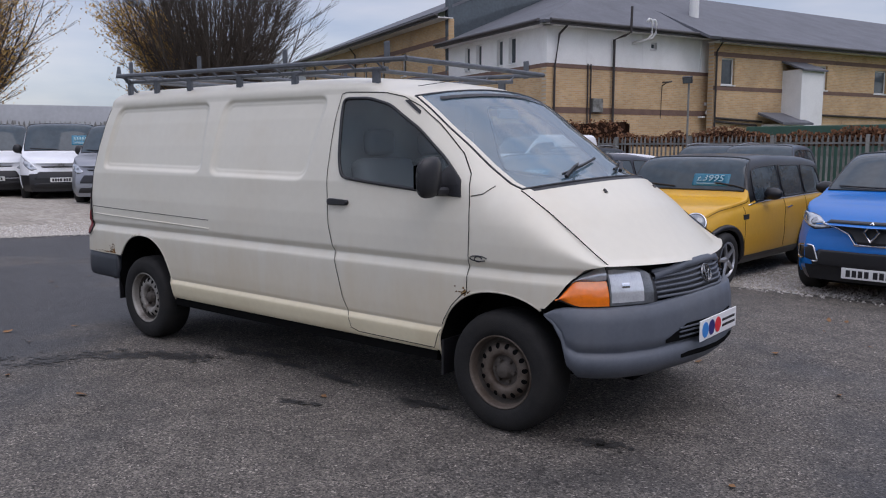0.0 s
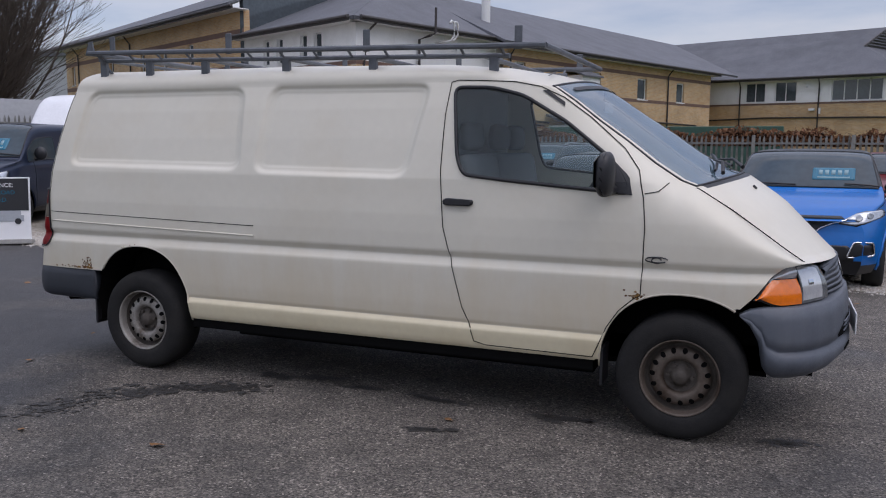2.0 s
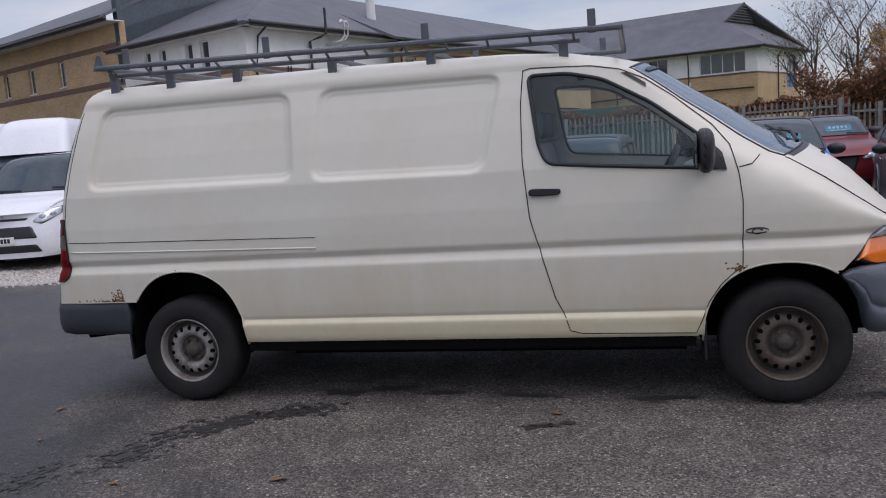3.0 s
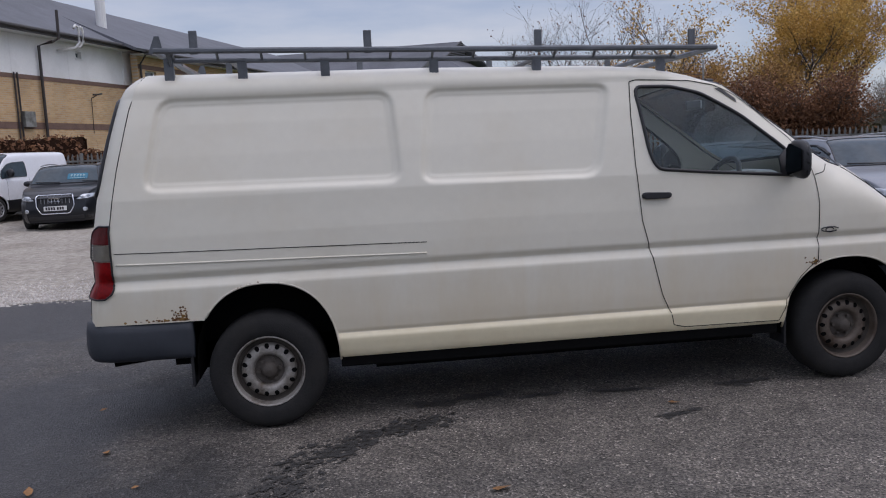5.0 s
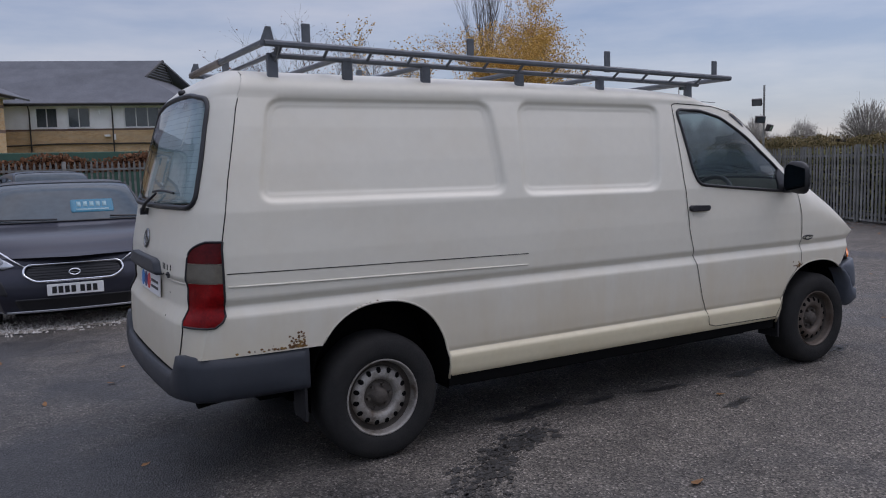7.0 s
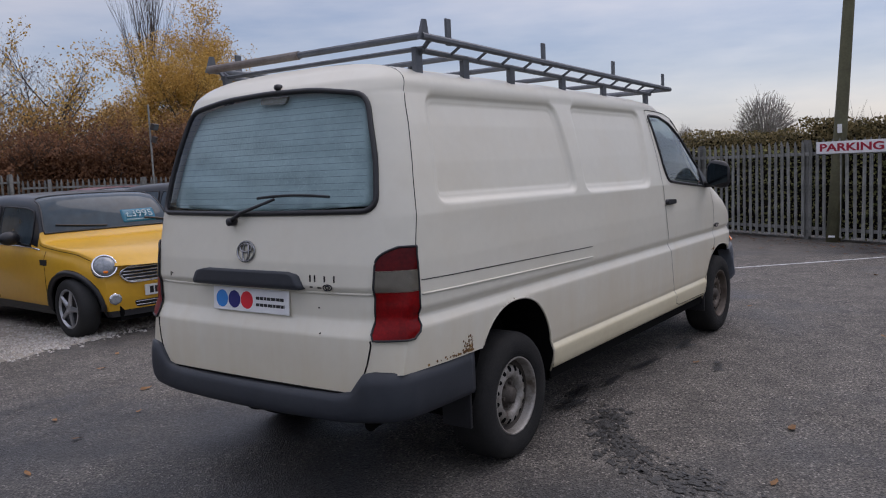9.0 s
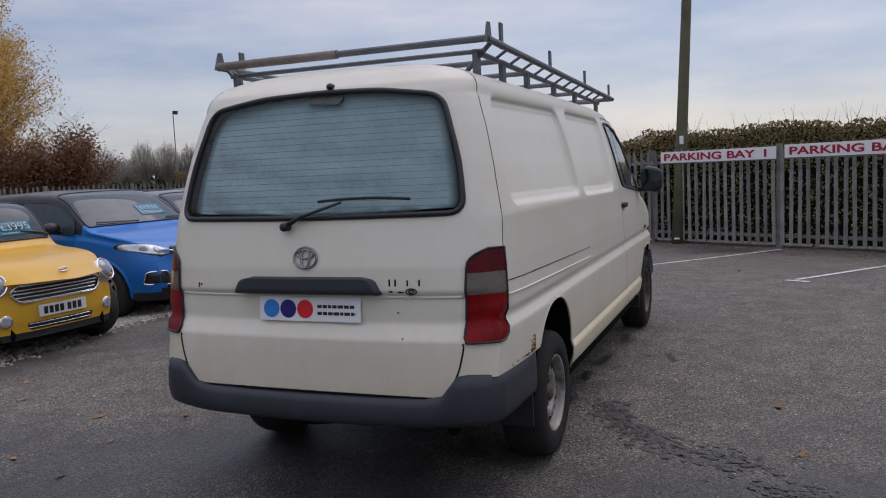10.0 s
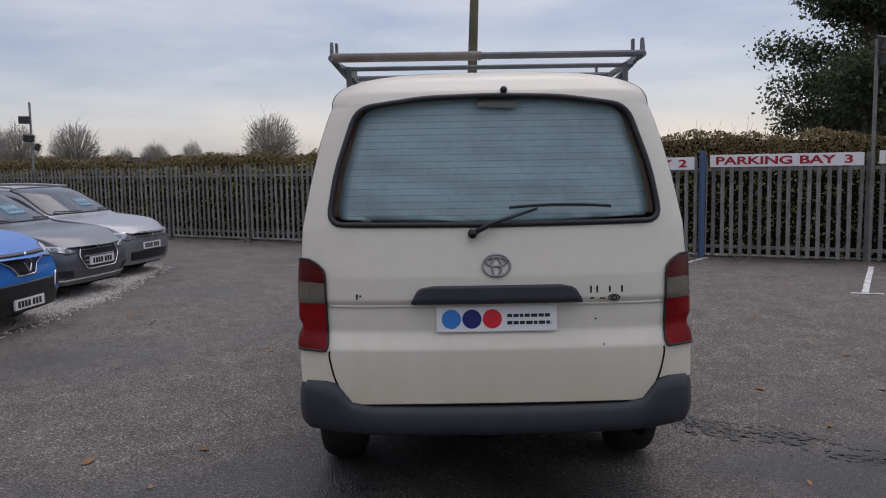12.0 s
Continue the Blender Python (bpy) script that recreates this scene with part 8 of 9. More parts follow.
# low grey warehouse far behind
M["wallgrey"] = mat("pale_grey_sheeting", (0.42, 0.43, 0.44), 0.7, vary=0.1, scale=1)
wh = thing("warehouse", "long low grey metal warehouse far off", "building")
part("cladding", boxes([(-66, -56, 52, 80, -0.1, 9.5)]), M["wallgrey"], wh)
part("roof", boxes([(-66.5, -55.5, 51.5, 80.5, 9.5, 10.0)]), M["slate"], wh)
gw = part("boundary_wall", box(-6.5, 6.5, -0.08, 0.08, -0.3, 2.62, 0.01), M["wallgrey"])
gw.matrix_basis = pose(-21.3, 9.6, 0.31, 0, 0, 68)
tagged(gw, "pale grey boundary wall behind the vans", "wall", kind="structure")
for x, y, w_, h_ in ((-66, 24, 7, 3.9), (-80, 40, 8, 4.3)):
    ho = thing("house", "low roofs of a house far off", "house")
    part("wall", boxes([(x, x + w_, y, y + 8, -0.1, h_ - 2)]), M["render"], ho)
    part("roof", ([(x - 0.4, y - 0.4, h_ - 2.1), (x + w_ + 0.4, y - 0.4, h_ - 2.1), (x + w_ + 0.4, y + 4, h_), (x - 0.4, y + 4, h_), (x + w_ + 0.4, y + 8.4, h_ - 2.1), (x - 0.4, y + 8.4, h_ - 2.1)], [(0, 1, 2, 3), (3, 2, 4, 5), (0, 3, 5), (1, 4, 2)]), M["slate"], ho)

# ---- trees and hedges ----
def grow(base, height, spread, limbs, seed, depth=4, lean=0.0, upright=0.5, r0=0.22, droop=0.0, thin=0.004):
    """Branches of a bare tree: (verts, faces) of tapered limbs and the points where twigs end."""
    rnd = random.Random(seed)
    pieces, tips = [], []

    def limb(p, d, length, r, level):
        n_ = 4 if level < 2 else 3
        pts, rad = [p], [r]
        q, v = p, d
        for k in range(n_):
            v = (v + Vector((rnd.uniform(-1, 1), rnd.uniform(-1, 1), rnd.uniform(-0.6, 0.8))) * 0.16 + Vector((0, 0, 0.10 * upright - droop * level * 0.08))).normalized()
            q = q + v * (length / n_)
            pts.append(q)
            rad.append(max(thin, r * (1 - 0.72 * (k + 1) / n_)))
        pieces.append(tube(pts, rad, 6 if level == 0 else 4 if level < 2 else 3, cap=False))
        if level >= depth - 1:
            tips.extend(pts[1:])
            return
        for k in range(limbs[level]):
            t = 0.25 + 0.75 * (k + rnd.random()) / limbs[level]
            i = min(n_ - 1, int(t * n_))
            start = pts[i].lerp(pts[i + 1], t * n_ - i)
            a = rnd.uniform(0, 2 * math.pi)
            side = Vector((math.cos(a), math.sin(a), 0))
            out_dir = (v * upright + side * spread + Vector((0, 0, 0.25 * upright))).normalized()
            limb(start, out_dir, length * rnd.uniform(0.42, 0.68), max(thin, rad[i] * 0.55), level + 1)

    limb(Vector(base), Vector((lean, 0, 1)).normalized(), height * 0.62, r0, 0)
    return join(*pieces), tips


def leaves(tips, count, size, scatter, seed, weight=None):
    """(verts, faces) of many small leaf cards round the tips."""
    rnd = random.Random(seed)
    verts, faces = [], []
    for _ in range(count):
        p = rnd.choice(tips)
        q = Vector((p[0] + rnd.gauss(0, scatter), p[1] + rnd.gauss(0, scatter), p[2] + rnd.gauss(0, scatter)))
        a = Vector((rnd.uniform(-1, 1), rnd.uniform(-1, 1), rnd.uniform(-1, 1))).normalized() * size * rnd.uniform(0.6, 1.4)
        b = a.cross(Vector((rnd.uniform(-1, 1), rnd.uniform(-1, 1), rnd.uniform(-1, 1)))).normalized() * a.length * 0.6
        k = len(verts)
        verts += [tuple(q - a), tuple(q + b), tuple(q + a), tuple(q - b)]
        faces.append((k, k + 1, k + 2, k + 3))
    return verts, faces


def tree(name, label, x, y, height, spread, limbs, seed, leaf=None, count=0, size=0.12, scatter=0.35, depth=4, upright=0.5, r0=0.22, droop=0.0, z=-0.12, leaf2=None, count2=0, pick=None, thin=0.004):
    t = thing(name, label, "tree", "trees", m=pose(x, y, z))
    wood, tips = grow((0, 0, 0), height, spread, limbs, seed, depth, 0.0, upright, r0, droop, thin)
    part("trunk", wood, M["bark"], t)
    if leaf:
        chosen = [p for p in tips if pick is None or pick(p)] or tips
        part("crown", leaves(chosen, count, size, scatter, seed + 7), M[leaf], t)
    if leaf2:
        part("crown", leaves(tips, count2, size, scatter * 1.2, seed + 9), M[leaf2], t)
    return t


def fan_tree(label, x, y, height, half_angle, stems, seed, leaf_count, pick):
    """A broad tree whose many fine stems fan upwards from a short trunk."""
    t = thing("hornbeam_tree", label, "tree", "trees", m=pose(x, y, -0.12))
    rnd = random.Random(seed)
    pieces, tips = [tube([(0, 0, 0), (0, 0, 1.2), (0.05, 0, 2.2)], [0.42, 0.36, 0.34], 10)], []

    def stem(p, d, length, r, level):
        pts, rad, v, q = [p], [r], d, p
        for k in range(5 if level == 0 else 3):
            v = (v + Vector((rnd.gauss(0, 0.06), rnd.gauss(0, 0.06), 0.26 if level == 0 else 0.10))).normalized()
            q = q + v * length / (5 if level == 0 else 3)
            pts.append(q)
            rad.append(max(0.006, r * (1 - 0.8 * (k + 1) / (5 if level == 0 else 3))))
        pieces.append(tube(pts, rad, 5 if level == 0 else 3, cap=False))
        if level:
            tips.extend(pts[1:])
        if level < 2:
            for k in range((20, 5)[level]):
                u = rnd.uniform(0.15, 0.97) * (len(pts) - 1)
                i = min(int(u), len(pts) - 2)
                s_ = pts[i].lerp(pts[i + 1], u - i)
                a = rnd.uniform(0, 2 * math.pi)
                w_ = (d + Vector((math.cos(a), math.sin(a), 0.15)) * rnd.uniform(0.35, 0.85)).normalized()
                stem(s_, w_, length * rnd.uniform(0.16, 0.34) if level == 0 else length * rnd.uniform(0.35, 0.6), max(0.008, rad[i] * 0.45), level + 1)

    for k in range(stems):
        a = 2.4 * k + rnd.uniform(-0.3, 0.3)
        th = radians(half_angle) * math.sqrt((k + 0.5) / stems)
        d = Vector((math.sin(th) * math.cos(a), math.sin(th) * math.sin(a), math.cos(th)))
        stem(Vector((0.12 * math.cos(a), 0.12 * math.sin(a), rnd.uniform(1.3, 2.3))), d, height * rnd.uniform(0.75, 0.95) * (1 - 0.18 * th), 0.085, 0)
    part("trunk", join(*pieces), M["bark"], t)
    chosen = [p for p in tips if pick(p)]
    part("crown", leaves(chosen, leaf_count, 0.055, 0.12, seed + 3), M["leaf_gold"], t)
    return t


def hedge_block(name, label, boxes_, count, size, key, seed, under_key=None, twigs=0):
    """A clipped or wild hedge: leaf cards in long boxes along lines, over a solid core coloured dark for the shade
    inside. boxes_: (a, b, width, z0, z1).
    """
    h = thing(name, label, "hedge")
    rnd = random.Random(seed)
    verts, faces = [], []
    total = sum(math.dist(a, b) * (z1 - z0) for a, b, w, z0, z1 in boxes_)
    core = []
    tw = []
    for a, b, w, z0, z1 in boxes_:
        n_ = int(count * math.dist(a, b) * (z1 - z0) / total)
        d = Vector((b[0] - a[0], b[1] - a[1], 0))
        nrm = Vector((-d.y, d.x, 0)).normalized()
        for _ in range(n_):
            t = rnd.random()
            wob = 0.22 * noise.noise((t * d.length * 0.9, z0, seed)) + 0.12 * noise.noise((t * d.length * 3.1, z0, seed))
            zz = z0 + (z1 + wob - z0) * (rnd.random() ** 0.8)
            o = (rnd.random() ** 1.6) * w * (1 if rnd.random() < 0.75 else rnd.random())
            q = Vector((*a, 0)) + d * t + nrm * o + Vector((0, 0, zz))
            u = Vector((rnd.uniform(-1, 1), rnd.uniform(-1, 1), rnd.uniform(-1, 1))).normalized() * size * rnd.uniform(0.5, 1.4)
            v = u.cross(Vector((rnd.uniform(-1, 1), rnd.uniform(-1, 1), rnd.uniform(-1, 1)))).normalized() * u.length * 0.65
            k = len(verts)
            verts += [tuple(q - u), tuple(q + v), tuple(q + u), tuple(q - v)]
            faces.append((k, k + 1, k + 2, k + 3))
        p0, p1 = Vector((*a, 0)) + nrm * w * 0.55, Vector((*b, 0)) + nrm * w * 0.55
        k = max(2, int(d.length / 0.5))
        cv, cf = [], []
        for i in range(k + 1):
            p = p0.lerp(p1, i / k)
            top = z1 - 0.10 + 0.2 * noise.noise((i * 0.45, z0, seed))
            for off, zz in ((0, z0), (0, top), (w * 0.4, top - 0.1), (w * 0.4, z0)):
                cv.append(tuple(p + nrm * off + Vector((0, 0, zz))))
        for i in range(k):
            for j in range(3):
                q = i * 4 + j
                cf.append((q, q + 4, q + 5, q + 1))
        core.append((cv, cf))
        for _ in range(int(twigs * d.length)):
            t = rnd.random()
            s = Vector((*a, 0)) + d * t + nrm * rnd.random() * w * 0.6 + Vector((0, 0, z1 - 0.15))
            tw.append(tube([s, s + Vector((rnd.uniform(-0.16, 0.16), rnd.uniform(-0.16, 0.16), 0.10 + 0.34 * rnd.random() ** 2.5))], [0.004, 0.0015], 3, cap=False))
    part("core", join(*core), M[under_key or "hedge_shade"], h)
    o = part("foliage", (verts, faces), M[key], h)
    o["kind"] = "stuff"
    if tw:
        o = part("twig_growth", join(*tw), M["twig"], h)
        o["kind"] = "stuff"
    return h


# the core colours hold the shade inside the hedges
M["hedge_shade"] = mat("hedge_inner_shade", (0.022, 0.019, 0.014), 0.95, vary=0.5, scale=3, spec=0.05)
M["brown_shade"] = mat("brown_inner_shade", (0.045, 0.024, 0.016), 0.95, vary=0.5, scale=3, spec=0.05)

# the hedge behind the bay fence, ivy hanging on the pales
FN = Vector((-FD.y, FD.x, 0))          # away from the yard
FN = FN if FN.x > 0 else -FN


def behind(s, d):
    p = FA + FD * s + FN * d
    return (p.x, p.y)


hb, he = behind(24.0, 0.35), behind(-16.0, 0.35)
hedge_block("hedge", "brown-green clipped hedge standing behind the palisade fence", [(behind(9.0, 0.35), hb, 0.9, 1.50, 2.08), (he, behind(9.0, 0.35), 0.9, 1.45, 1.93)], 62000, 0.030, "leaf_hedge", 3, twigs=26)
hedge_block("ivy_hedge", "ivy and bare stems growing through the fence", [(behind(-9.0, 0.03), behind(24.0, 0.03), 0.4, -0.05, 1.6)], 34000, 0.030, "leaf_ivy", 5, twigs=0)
hedge_block("wild_hedge", "russet overgrown hedge along the back fence", [((-8.0, 22.9), (-30, 24.0), -0.8, -0.1, 2.5)], 9000, 0.07, "leaf_rust", 8, "brown_shade", 3)
hedge_block("bramble", "brown brambles trailing over the back fence", [((9.0, 21.9), (-8.0, 22.7), -0.5, 1.5, 2.0)], 5000, 0.06, "leaf_rust", 9, "brown_shade", 10)
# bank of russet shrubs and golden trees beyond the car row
hedge_block("shrub_bank", "tall russet and brown shrubs behind the parked cars", [((9.2, 24.7), (12.5, 22.8), 3.0, -0.2, 2.5), ((12.5, 22.8), (17.2, 19.6), 3.0, -0.3, 2.3)], 42000, 0.06, "leaf_rust", 12, "brown_shade", 30)
tree("golden_tree", "golden-leaved birch tree in late autumn", 32.0, 43.0, 12.5, 0.62, (13, 9, 6), 21, "leaf_gold", 30000, 0.065, 0.22, 4, 0.5, 0.24)
tree("golden_tree", "golden-leaved birch tree in late autumn", 27.0, 40.5, 9.4, 0.65, (12, 8, 6), 22, "leaf_gold", 22000, 0.065, 0.22, 4, 0.5, 0.2)
tree("golden_tree", "golden-leaved tree thinning at the top", 17.5, 34.5, 8.2, 0.75, (10, 8, 6), 23, "leaf_gold", 3000, 0.07, 0.16, 4, 0.6, 0.2)
for k, (x, y, h) in enumerate(((9.6, 25.2, 4.2), (10.9, 24.6, 4.6), (12.2, 24.0, 4.3), (13.3, 23.2, 4.8), (14.5, 22.6, 4.4), (15.5, 21.9, 4.7), (16.5, 21.2, 4.2), (17.4, 20.4, 4.6), (11.6, 26.0, 5.0), (14.0, 24.8, 5.2), (16.2, 23.2, 5.0), (18.0, 22.0, 4.6))):
    tree("shrub", "russet twiggy shrub behind the parked cars", x, y, h * 0.70, 0.75, (13, 9, 6), 180 + k, "leaf_rust", 4200, 0.05, 0.16, 4, 0.75, 0.07)
for k, (x, y, h) in enumerate(((13.6, 27.6, 5.2), (16.0, 26.4, 5.6), (18.4, 24.6, 6.0), (13.0, 30.5, 6.2), (16.8, 29.0, 6.6))):
    tree("shrub_tree", "amber-leaved shrubby tree over the bank", x, y, h * 0.78, 0.8, (11, 8, 6), 80 + k, "leaf_amber", 5000, 0.055, 0.2, 4, 0.6, 0.12)
tree("poplar_tree", "tall bare poplar behind golden trees", 31.5, 47.5, 19.0, 0.25, (16, 8, 5), 24, None, depth=4, upright=1.4, r0=0.13)
for k, (x, y, h) in enumerate(((14.0, 42.5, 9.3), (17.0, 42.5, 9.6), (20.5, 41.5, 9.0), (12.4, 44.0, 8.6))):
    tree("bare_tree", "bare twiggy tree with a few russet leaves", x, y, h, 0.7, (11, 8, 6), 30 + k, "leaf_rust", 500, 0.06, 0.15, 4, 0.6, 0.16)
tree("bare_tree", "small bare tree at the edge of a field", 36.0, 39.5, 6.8, 0.85, (9, 7, 6), 41, None, depth=4, upright=0.5, r0=0.14)
# the broad twiggy trees by the vans
fan_tree("broad fan-shaped bare tree with yellow leaves on one side", -29.5, 20.6, 11.5, 62, 96, 51, 14000, lambda p: p[0] < -0.8 and p[1] < 0.5 and p[2] < 8.5 and math.hypot(p[0], p[1]) > 0.36 * (p[2] - 1.5))
fan_tree("broad fan-shaped tree with thin yellow leaves", -37.2, 10.4, 12.0, 58, 70, 52, 20000, lambda p: math.hypot(p[0], p[1]) > 0.45 * (p[2] - 1.5))
tree("small_tree", "small dark bare tree far off", -46.0, 28.0, 6.5, 0.8, (9, 6, 5), 53, None, depth=4, r0=0.14)
# pine at the end of the bays
def pine(x, y, h, seed):
    t = thing("pine_tree", "dark green spreading pine behind the hedge", "tree", "trees", m=pose(x, y, -0.12))
    rnd = random.Random(seed)
    pts = [(0, 0, 0), (0.2, 0.1, h * 0.4), (0.1, 0.3, h * 0.75), (0.3, 0.2, h)]
    parts_ = [tube(pts, [0.3, 0.24, 0.15, 0.05], 8)]
    tips = []
    for k in range(30):
        z = h * (0.28 + 0.70 * k / 30)
        a = rnd.uniform(0, 6.28)
        r = h * 0.42 * (1 - 0.55 * (k / 30)) * rnd.uniform(0.55, 1.1)
        e = Vector((r * math.cos(a), r * math.sin(a), z + r * rnd.uniform(-0.05, 0.3)))
        s = Vector((0.2, 0.15, z - 0.2))
        mid_ = s.lerp(e, 0.55) + Vector((0, 0, rnd.uniform(-0.3, 0.1)))
        parts_.append(tube([s, mid_, e], [0.08, 0.05, 0.015], 4, cap=False))
        for q in range(7):
            t_ = 0.35 + 0.65 * q / 6
            b = s.lerp(mid_, t_ * 2 - 0.0) if t_ < 0.5 else mid_.lerp(e, t_ * 2 - 1)
            tips += [b + Vector((rnd.gauss(0, 0.4), rnd.gauss(0, 0.4), rnd.uniform(0.0, 0.35))) for _ in range(3)]
    part("trunk", join(*parts_), M["bark"], t)
    part("crown", leaves(tips, 60000, 0.055, 0.20, seed), M["leaf_pine"], t)


pine(17.0, -11.4, 7.6, 61)
pine(20.0, -14.8, 8.2, 62)
# distant trees on the skyline
def dome_tree(seed, m):
    """A far round-crowned tree: boughs that spread from a short trunk and end in a dense dome of twigs. One metre high and wide before it is scaled."""
    t = thing("distant_tree", "bare round-crowned tree on the skyline", "tree", "trees", m=m)
    rnd = random.Random(seed)
    pieces, ends = [tube([(0, 0, 0), (0, 0, 0.28)], [0.03, 0.024], 5, cap=False)], []
    for k in range(300):
        a, e = 2.39996 * k, math.asin(-0.35 + 1.35 * (k + 0.5) / 300)
        r = rnd.uniform(0.80, 1.03) * (0.47 if e < 1.0 else 0.48)
        tip = Vector((r * math.cos(e) * math.cos(a), r * math.cos(e) * math.sin(a), 0.54 + r * 0.95 * math.sin(e)))
        root = Vector((0, 0, rnd.uniform(0.18, 0.34)))
        bend = root.lerp(tip, 0.55) + Vector((rnd.gauss(0, 0.02), rnd.gauss(0, 0.02), 0.05))
        pieces.append(tube([root, bend, tip], [0.006, 0.0042, 0.0022], 3, cap=False))
        for _ in range(5):
            s_ = bend.lerp(tip, rnd.uniform(0.2, 0.95))
            q = s_ + (tip - bend).normalized() * rnd.uniform(0.05, 0.12) + Vector((rnd.gauss(0, 0.04), rnd.gauss(0, 0.04), rnd.gauss(0.01, 0.03)))
            pieces.append(tube([s_, q], [0.0026, 0.0016], 3, cap=False))
            ends.append(q)
    part("trunk", join(*pieces), M["hazed_wood"], t)
    part("crown", leaves(ends, 500, 0.010, 0.03, seed + 5), M["leaf_far"], t)
    return t


# twig colour is lightened to paint in the haze of distance
M["hazed_wood"] = mat("hazed_grey_brown_twigs", (0.27, 0.24, 0.22), 0.9, vary=0.2, scale=3)
rs = random.Random(77)
SKYLINE = [(83.8, 18.4, 7.9, 6.0), (82.3, 39.1, 7.1, 5.6), (80.0, 43.9, 7.0, 4.6), (98.1, 40.3, 5.1, 3.6), (99.3, 36.9, 5.3, 3.8), (91.3, 29.3, 5.4, 3.0), (63.4, 65.4, 5.9, 6.0), (85.2, 78.7, 7.5, 4.2),
           (87.3, 76.3, 7.4, 4.2), (89.3, 73.9, 7.1, 4.2), (91.3, 71.3, 7.0, 4.2), (86.8, 60.5, 6.0, 4.2), (74.1, 44.1, 6.9, 5.2), (41.9, 50.8, 5.6, 4.6)]
SKYLINE += [(d * math.cos(a), d * math.sin(a), h, h * rs.uniform(0.7, 0.95)) for a, d, h in [(radians(-12 + 6.2 * k + rs.uniform(-1.5, 1.5)), rs.uniform(105, 140), rs.uniform(4.0, 6.4)) for k in range(11)]]
domes = [dome_tree(200 + k, pose(x, y, -0.4) @ Matrix.Diagonal((w_, w_, h, 1))) for k, (x, y, h, w_) in enumerate(SKYLINE[:3])]
for k, (x, y, h, w_) in enumerate(SKYLINE[3:]):
    base_ = domes[k % 3]
    o = copy_thing(base_, pose(x, y, -0.4, 0, 0, rs.uniform(0, 360)))
    o.scale = (w_, w_, h)
hedge_block("distant_hedgerow", "far hedgerow and scrub along the field edge", [((150 * math.cos(radians(a + 9)), 150 * math.sin(radians(a + 9))), (150 * math.cos(radians(a)), 150 * math.sin(radians(a))), 4.0, -0.4, 4.2) for a in range(-30, 66, 9)], 22000, 0.4, "leaf_far", 14, "brown_shade")

# ---- bay signs, poles, lamps ----
M["sign_red"] = mat("red_sign_lettering", (0.36, 0.008, 0.03), 0.5)
M["pole_wood"] = mat("green_stained_pole", (0.12, 0.115, 0.065), 0.85, vary=0.25, scale=3, bump=0.4, bump_scale=30, dark=(0.07, 0.06, 0.04), spot=0.7, spot_scale=2)
M["line_white"] = mat("worn_white_line_paint", (0.60, 0.60, 0.58), 0.8, vary=0.2, scale=12, dark=(0.12, 0.12, 0.12), spot=0.75, spot_scale=7)
M["blue_post"] = mat("blue_painted_steel", (0.05, 0.10, 0.20), 0.6, vary=0.2)
F_ANG = math.degrees(math.atan2(-FD.y, -FD.x)) + 180


def bay_sign(text, s0, s1, z0, z1):
    a = FA + FD * s0 - FN * 0.06
    b = FA + FD * s1 - FN * 0.06
    mid_ = (a + b) / 2
    ang = math.degrees(math.atan2(FD.y, FD.x))
    L_ = (b - a).length
    s = thing("bay_sign", "white parking bay sign with red capitals on the fence", "sign", "bay signs", m=pose(mid_.x, mid_.y, (z0 + z1) / 2, 0, 0, ang))
    part("board", box(-L_ / 2, L_ / 2, -0.006, 0.006, -(z1 - z0) / 2, (z1 - z0) / 2, 0.003), M["white"], s, "white board with water stains")
    for k, (word, off) in enumerate(zip(text.split(), (-0.48, 0.50, 0.97))):
        words(word, 0.182, M["sign_red"], s, pose(off, -0.0085, -0.005) @ Matrix.Diagonal((1.62, 1, 1, 1)), bold=0.005)
    return s


bay_sign("PARKING BAY 1", 9.77, 12.10, 1.43, 1.64)
bay_sign("PARKING BAY 2", 12.25, 14.60, 1.44, 1.66)
bay_sign("PARKING BAY 3", 14.86, 17.24, 1.48, 1.69)
bay_sign("PARKING BAY 4", 17.45, 19.80, 1.50, 1.71)
bp_ = FA + FD * 14.74 - FN * 0.09
blue = thing("gate_post", "blue painted steel post on the fence line", "post", m=pose(bp_.x, bp_.y, -0.11))
part("post", box(-0.04, 0.04, -0.04, 0.04, 0, 1.88, 0.006), M["blue_post"], blue)

pole = thing("telegraph_pole", "leaning wooden telegraph pole with green algae by the fence", "pole", m=pose(11.95, -0.30, -0.12))
part("shaft", tube([(0, 0, 0), (0.10, -0.09, 1.9), (0.26, -0.20, 4.4), (0.5, -0.36, 8.2)], [0.118, 0.108, 0.092, 0.075], 14), M["pole_wood"], pole, "", True)
part("tag", boxes([(-0.15, -0.12, -0.05, 0.05, 0.10, 0.13), (-0.06, -0.03, -0.14, -0.07, 1.9, 2.05)]), M["plate_white"], pole)
part("cap", tube([(0.5, -0.36, 8.15), (0.5, -0.36, 8.25)], 0.11, 12), M["galv"], pole)
for k, (ex, ey, ez) in enumerate(((-4, -40, 9.5), (2, -42, 9.2))):
    wire = thing("overhead_wire", "thin black overhead wire from the pole", "cable", "overhead wires", m=pose(12.45, -0.66, 8.0))
    part("cable", tube([(ex * t, ey * t, ez * 0.0 + (0.8 * t - 3.0 * t * (1 - t)) + 0.1 * k) for t in np.linspace(0, 1, 14)], 0.008, 4), M["black"], wire)


